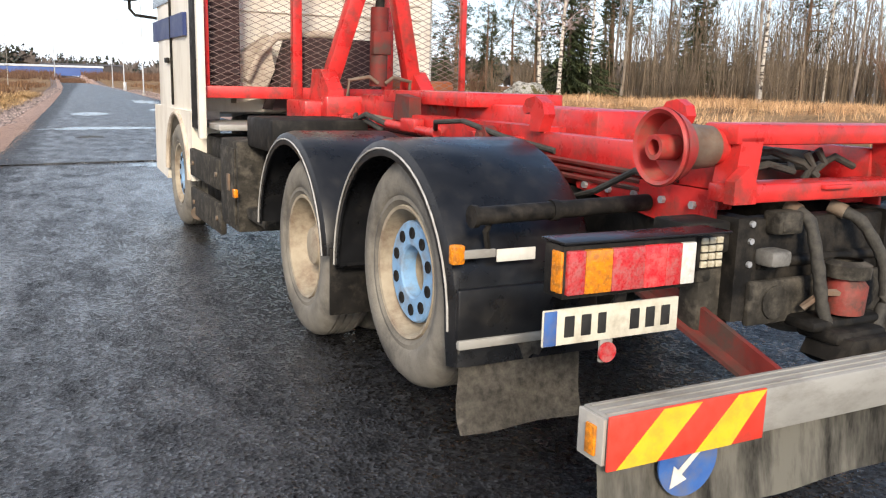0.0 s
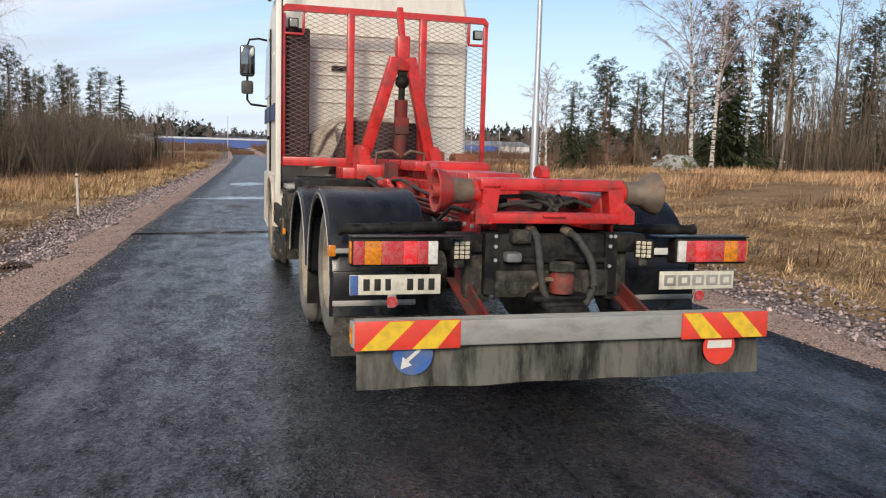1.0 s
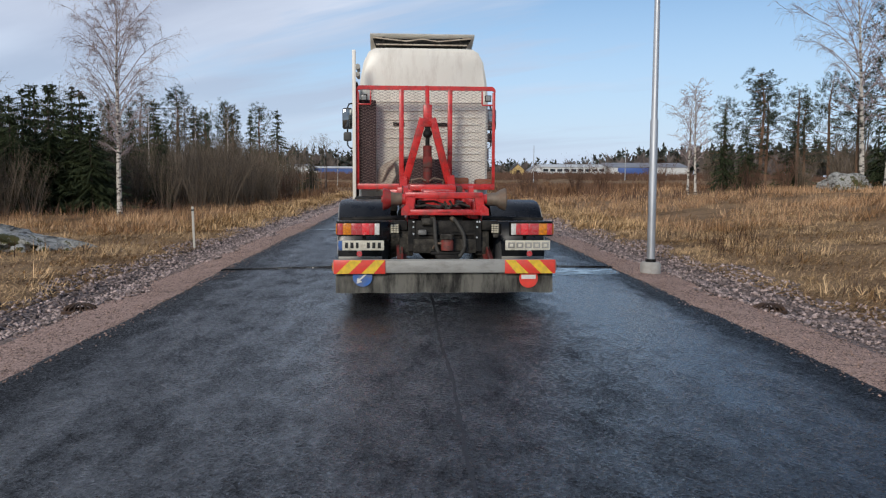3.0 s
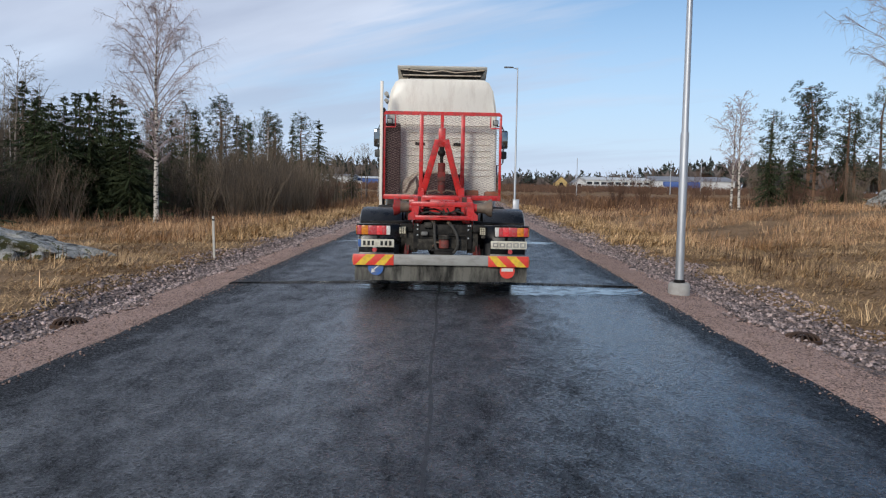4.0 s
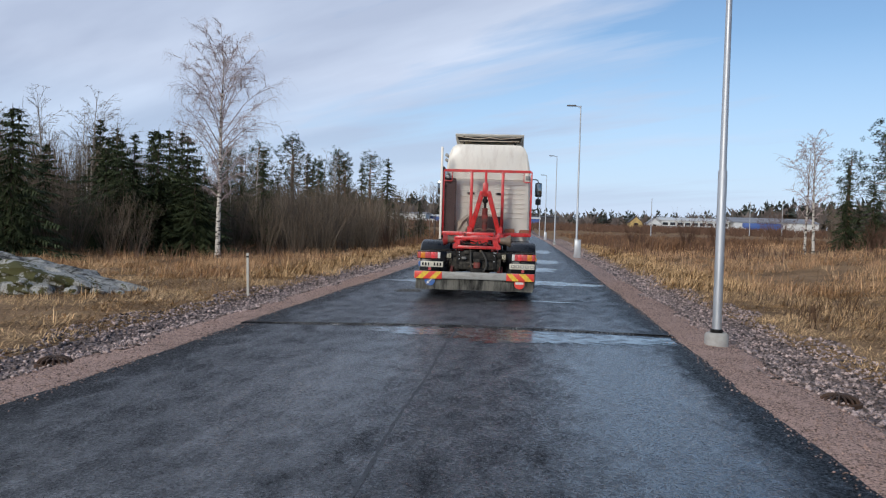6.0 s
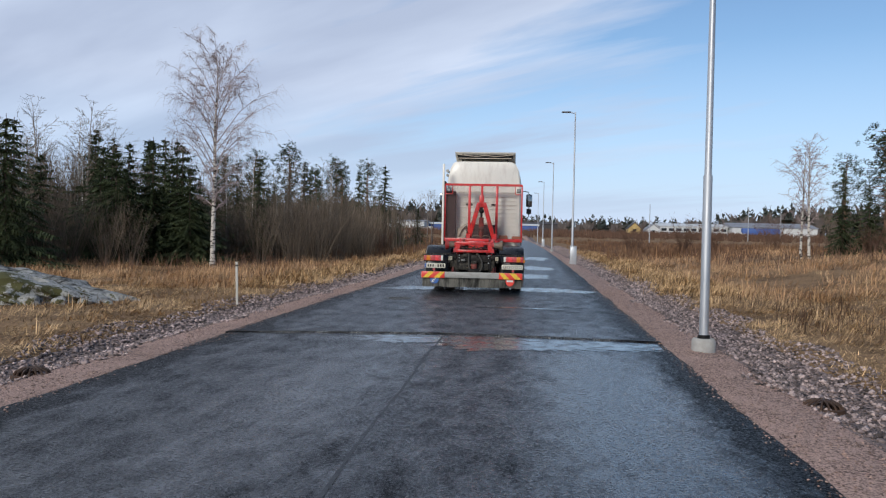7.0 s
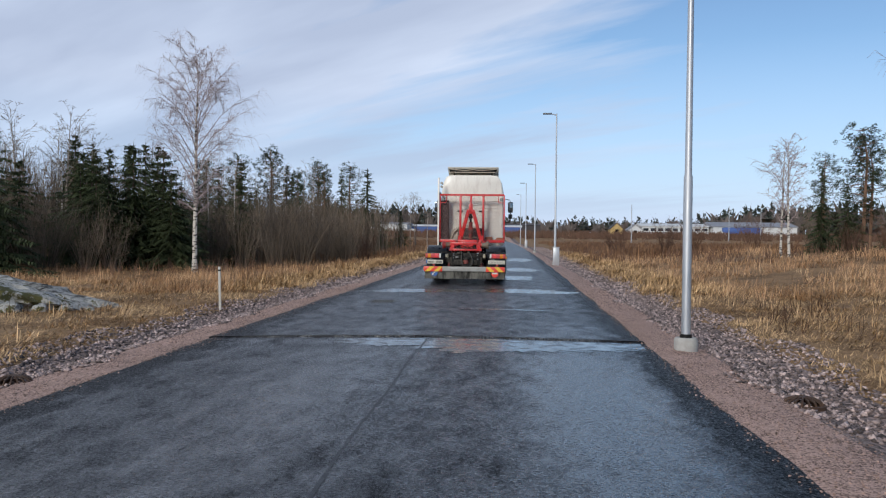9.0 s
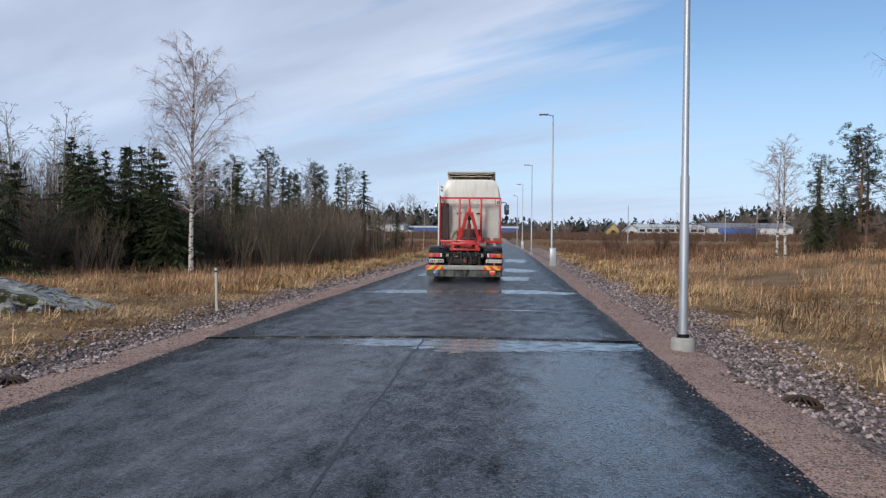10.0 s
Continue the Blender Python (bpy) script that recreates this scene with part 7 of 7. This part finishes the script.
# ---- distant buildings ----
wall_white = material("white_sheet_wall", (0.58, 0.58, 0.56), (0.66, 0.66, 0.64), 0.4, 0.6, 0.7)
wall_blue = material("blue_sheet_wall", (0.04, 0.09, 0.28), (0.06, 0.12, 0.34), 0.4, 0.5, 0.6)
wall_yellow = material("yellow_timber", (0.5, 0.34, 0.12), (0.56, 0.4, 0.16), 0.6, 0.7, 0.8)
roof_grey = material("grey_sheet_roof", (0.2, 0.2, 0.21), (0.3, 0.3, 0.31), 0.4, 0.6, 0.7)
roof_dark = material("dark_roof", (0.04, 0.035, 0.035), (0.07, 0.06, 0.06), 0.4, 0.7, 0.8)


def building(name, label, x0, x1, y, depth, h, wall, roof, pitch=0.0, windows=0, band=None, gable=False):
    b = thing(name, label, "building", at=pose((x0 + x1) / 2, y + depth / 2, bank((x0 + x1) / 2, y) - 0.2))
    w = (x1 - x0) / 2
    d = depth / 2
    if gable:
        bm = bmesh.new()
        prism(bm, [(-w, 0), (-w, h), (0, h + pitch), (w, h), (w, 0)], -d, d, "y")
        part("wall", bm, wall, b, smooth=False)
        bm = bmesh.new()
        prism(bm, [(-w - 0.2, h - 0.1), (0, h + pitch + 0.03), (w + 0.2, h - 0.1), (w + 0.2, h + 0.08), (0, h + pitch + 0.22), (-w - 0.2, h + 0.08)], -d - 0.2, d + 0.2, "y")
        part("roof", bm, roof, b, smooth=False)
        bm = bmesh.new()
        box(bm, -0.5, 0.5, -d - 0.06, -d - 0.004, h * 0.5, h * 0.95)
        part("window", bm, window_glass, b, smooth=False)
        return b
    bm = bmesh.new()
    box(bm, -w, w, -d, d, 0, h)
    part("wall", bm, wall, b, smooth=False)
    bm = bmesh.new()
    prism(bm, [(-d - 0.3, h + 0.005), (0, h + pitch + 0.25), (d + 0.3, h + 0.005), (d + 0.3, h - 0.15), (-d - 0.3, h - 0.15)], -w - 0.3, w + 0.3)
    part("roof", bm, roof, b, smooth=False)
    if band:
        bm = bmesh.new()
        box(bm, -w, w, -d - 0.06, -d - 0.004, 0.3, h * 0.4)
        part("band", bm, band, b, smooth=False)
    for k in range(windows):
        x = -w + (k + 0.5) * 2 * w / windows
        bm = bmesh.new()
        box(bm, x - 0.8, x + 0.8, -d - 0.07, -d - 0.005, h * 0.5, h * 0.78)
        part("window", bm, window_glass, b, smooth=False)
    return b


building("warehouse", "long low white sheet-metal warehouse far off", -44, -32, 262, 14, 3.1, wall_white, roof_grey, 0.2)
building("warehouse", "long low blue warehouse with a pale roof far off", -32.5, 4, 275, 16, 2.6, wall_blue, wall_white, 0.3)
building("warehouse", "low white factory building with a pale roof far off", 41, 61, 262, 18, 3.0, wall_white, wall_white, 0.7, 9, roof_grey)
building("warehouse", "low white hall with a blue front far off", 61.5, 86, 258, 18, 3.0, wall_white, roof_grey, 1.2, 0)
building("house", "small yellow timber house far off", 30, 33.6, 250, 6, 1.9, wall_yellow, roof_dark, 1.7, gable=True)
building("house", "small white house with a dark roof far off", 35.4, 39.6, 252, 7, 1.6, wall_white, roof_grey, 1.6, gable=True)
building("canopy_hall", "long dark low roof far off beyond the field", -14, 11, 300, 10, 3.4, roof_dark, roof_dark, 0.2)
tank = thing("trailer", "long blue tarpaulin trailer parked far off", "trailer", at=pose(69, 255, bank(69, 255) - 0.1))
bm = bmesh.new()
box(bm, -5.5, 5.5, -1.25, 1.25, 0.6, 2.6, 0.25)
part("body", bm, wall_blue, tank)
for x in (-3.5, -2.2, 3.2):
    bm = bmesh.new()
    rod(bm, (x, -1.2, 0.5), (x, 1.2, 0.5), 0.5, n=16)
    part("wheel", bm, black_paint, tank)
for x, y in ((-33, 258), (-30, 260), (57, 255), (62, 254)):
    c = thing("parked_car", "small pale car parked far off by the buildings", "car", "parked cars", at=pose(x, y, bank(x, y) - 0.05))
    bm = bmesh.new()
    prism(bm, [(-2.1, 0.3), (-2.1, 0.8), (-1.2, 0.9), (-0.7, 1.4), (0.8, 1.4), (1.4, 0.9), (2.1, 0.8), (2.1, 0.3)], -0.8, 0.8, "y")
    part("body", bm, wall_white, c)
    for wx in (-1.3, 1.3):
        bm = bmesh.new()
        rod(bm, (wx, -0.85, 0.3), (wx, 0.85, 0.3), 0.3, n=14)
        part("wheel", bm, black_paint, c)
for x, y in ((27, 185), (54, 210), (63, 215), (-8, 230)):
    m_ = thing("mast", "thin grey lamp mast far off", "mast", "masts", at=pose(x, y, bank(x, y) - 0.1))
    bm = bmesh.new()
    rod(bm, (0, 0, 0), (0, 0, 8.5), 0.12, 0.07, 8)
    part("pole", bm, galvanised, m_)


# ---- movement ----
TRUCK_ROWS = [
    (0.0, 0.44, -0.69, 3.75), (0.5, 0.303, 0.66, 3.29), (1.0, 0.278, 2.137, 2.81), (1.5, 0.246, 3.563, 2.47), (2.0, 0.18, 5.065, 2.08), (2.5, 0.132, 6.594, 1.82), (4.0, -0.03, 11.209, 1.41), (4.5, -0.05, 12.629, 1.22), (5.0, -0.078, 14.067, 1.16), (5.5, -0.112, 15.659, 1.13), (7.0, -0.195, 20.601, 1.0), (7.5, -0.215, 22.047, 0.96), (8.0, -0.236, 23.379, 0.9), (8.5, -0.25, 24.58, 0.88), (9.0, -0.257, 25.62, 0.85), (9.5, -0.265, 26.6, 0.85), (10.0, -0.28, 27.5, 0.85)]


def motions():
    walk(truck, [(t, pose(x, y + 4, 0, 0, 0, turn) @ pose(0, -4, 0)) for t, x, y, turn in TRUCK_ROWS])
    ts, ys_ = [r[0] for r in TRUCK_ROWS], [r[2] for r in TRUCK_ROWS]
    for w, m, side in rolling:
        rows = []
        for k in range(101):
            roll = math.degrees((float(np.interp(k / 10, ts, ys_)) - ys_[0]) / 0.5)
            rows.append((k / 10, m @ pose(0, 0, 0, -roll if side < 0 else roll)))
        walk(w, rows)


motions()
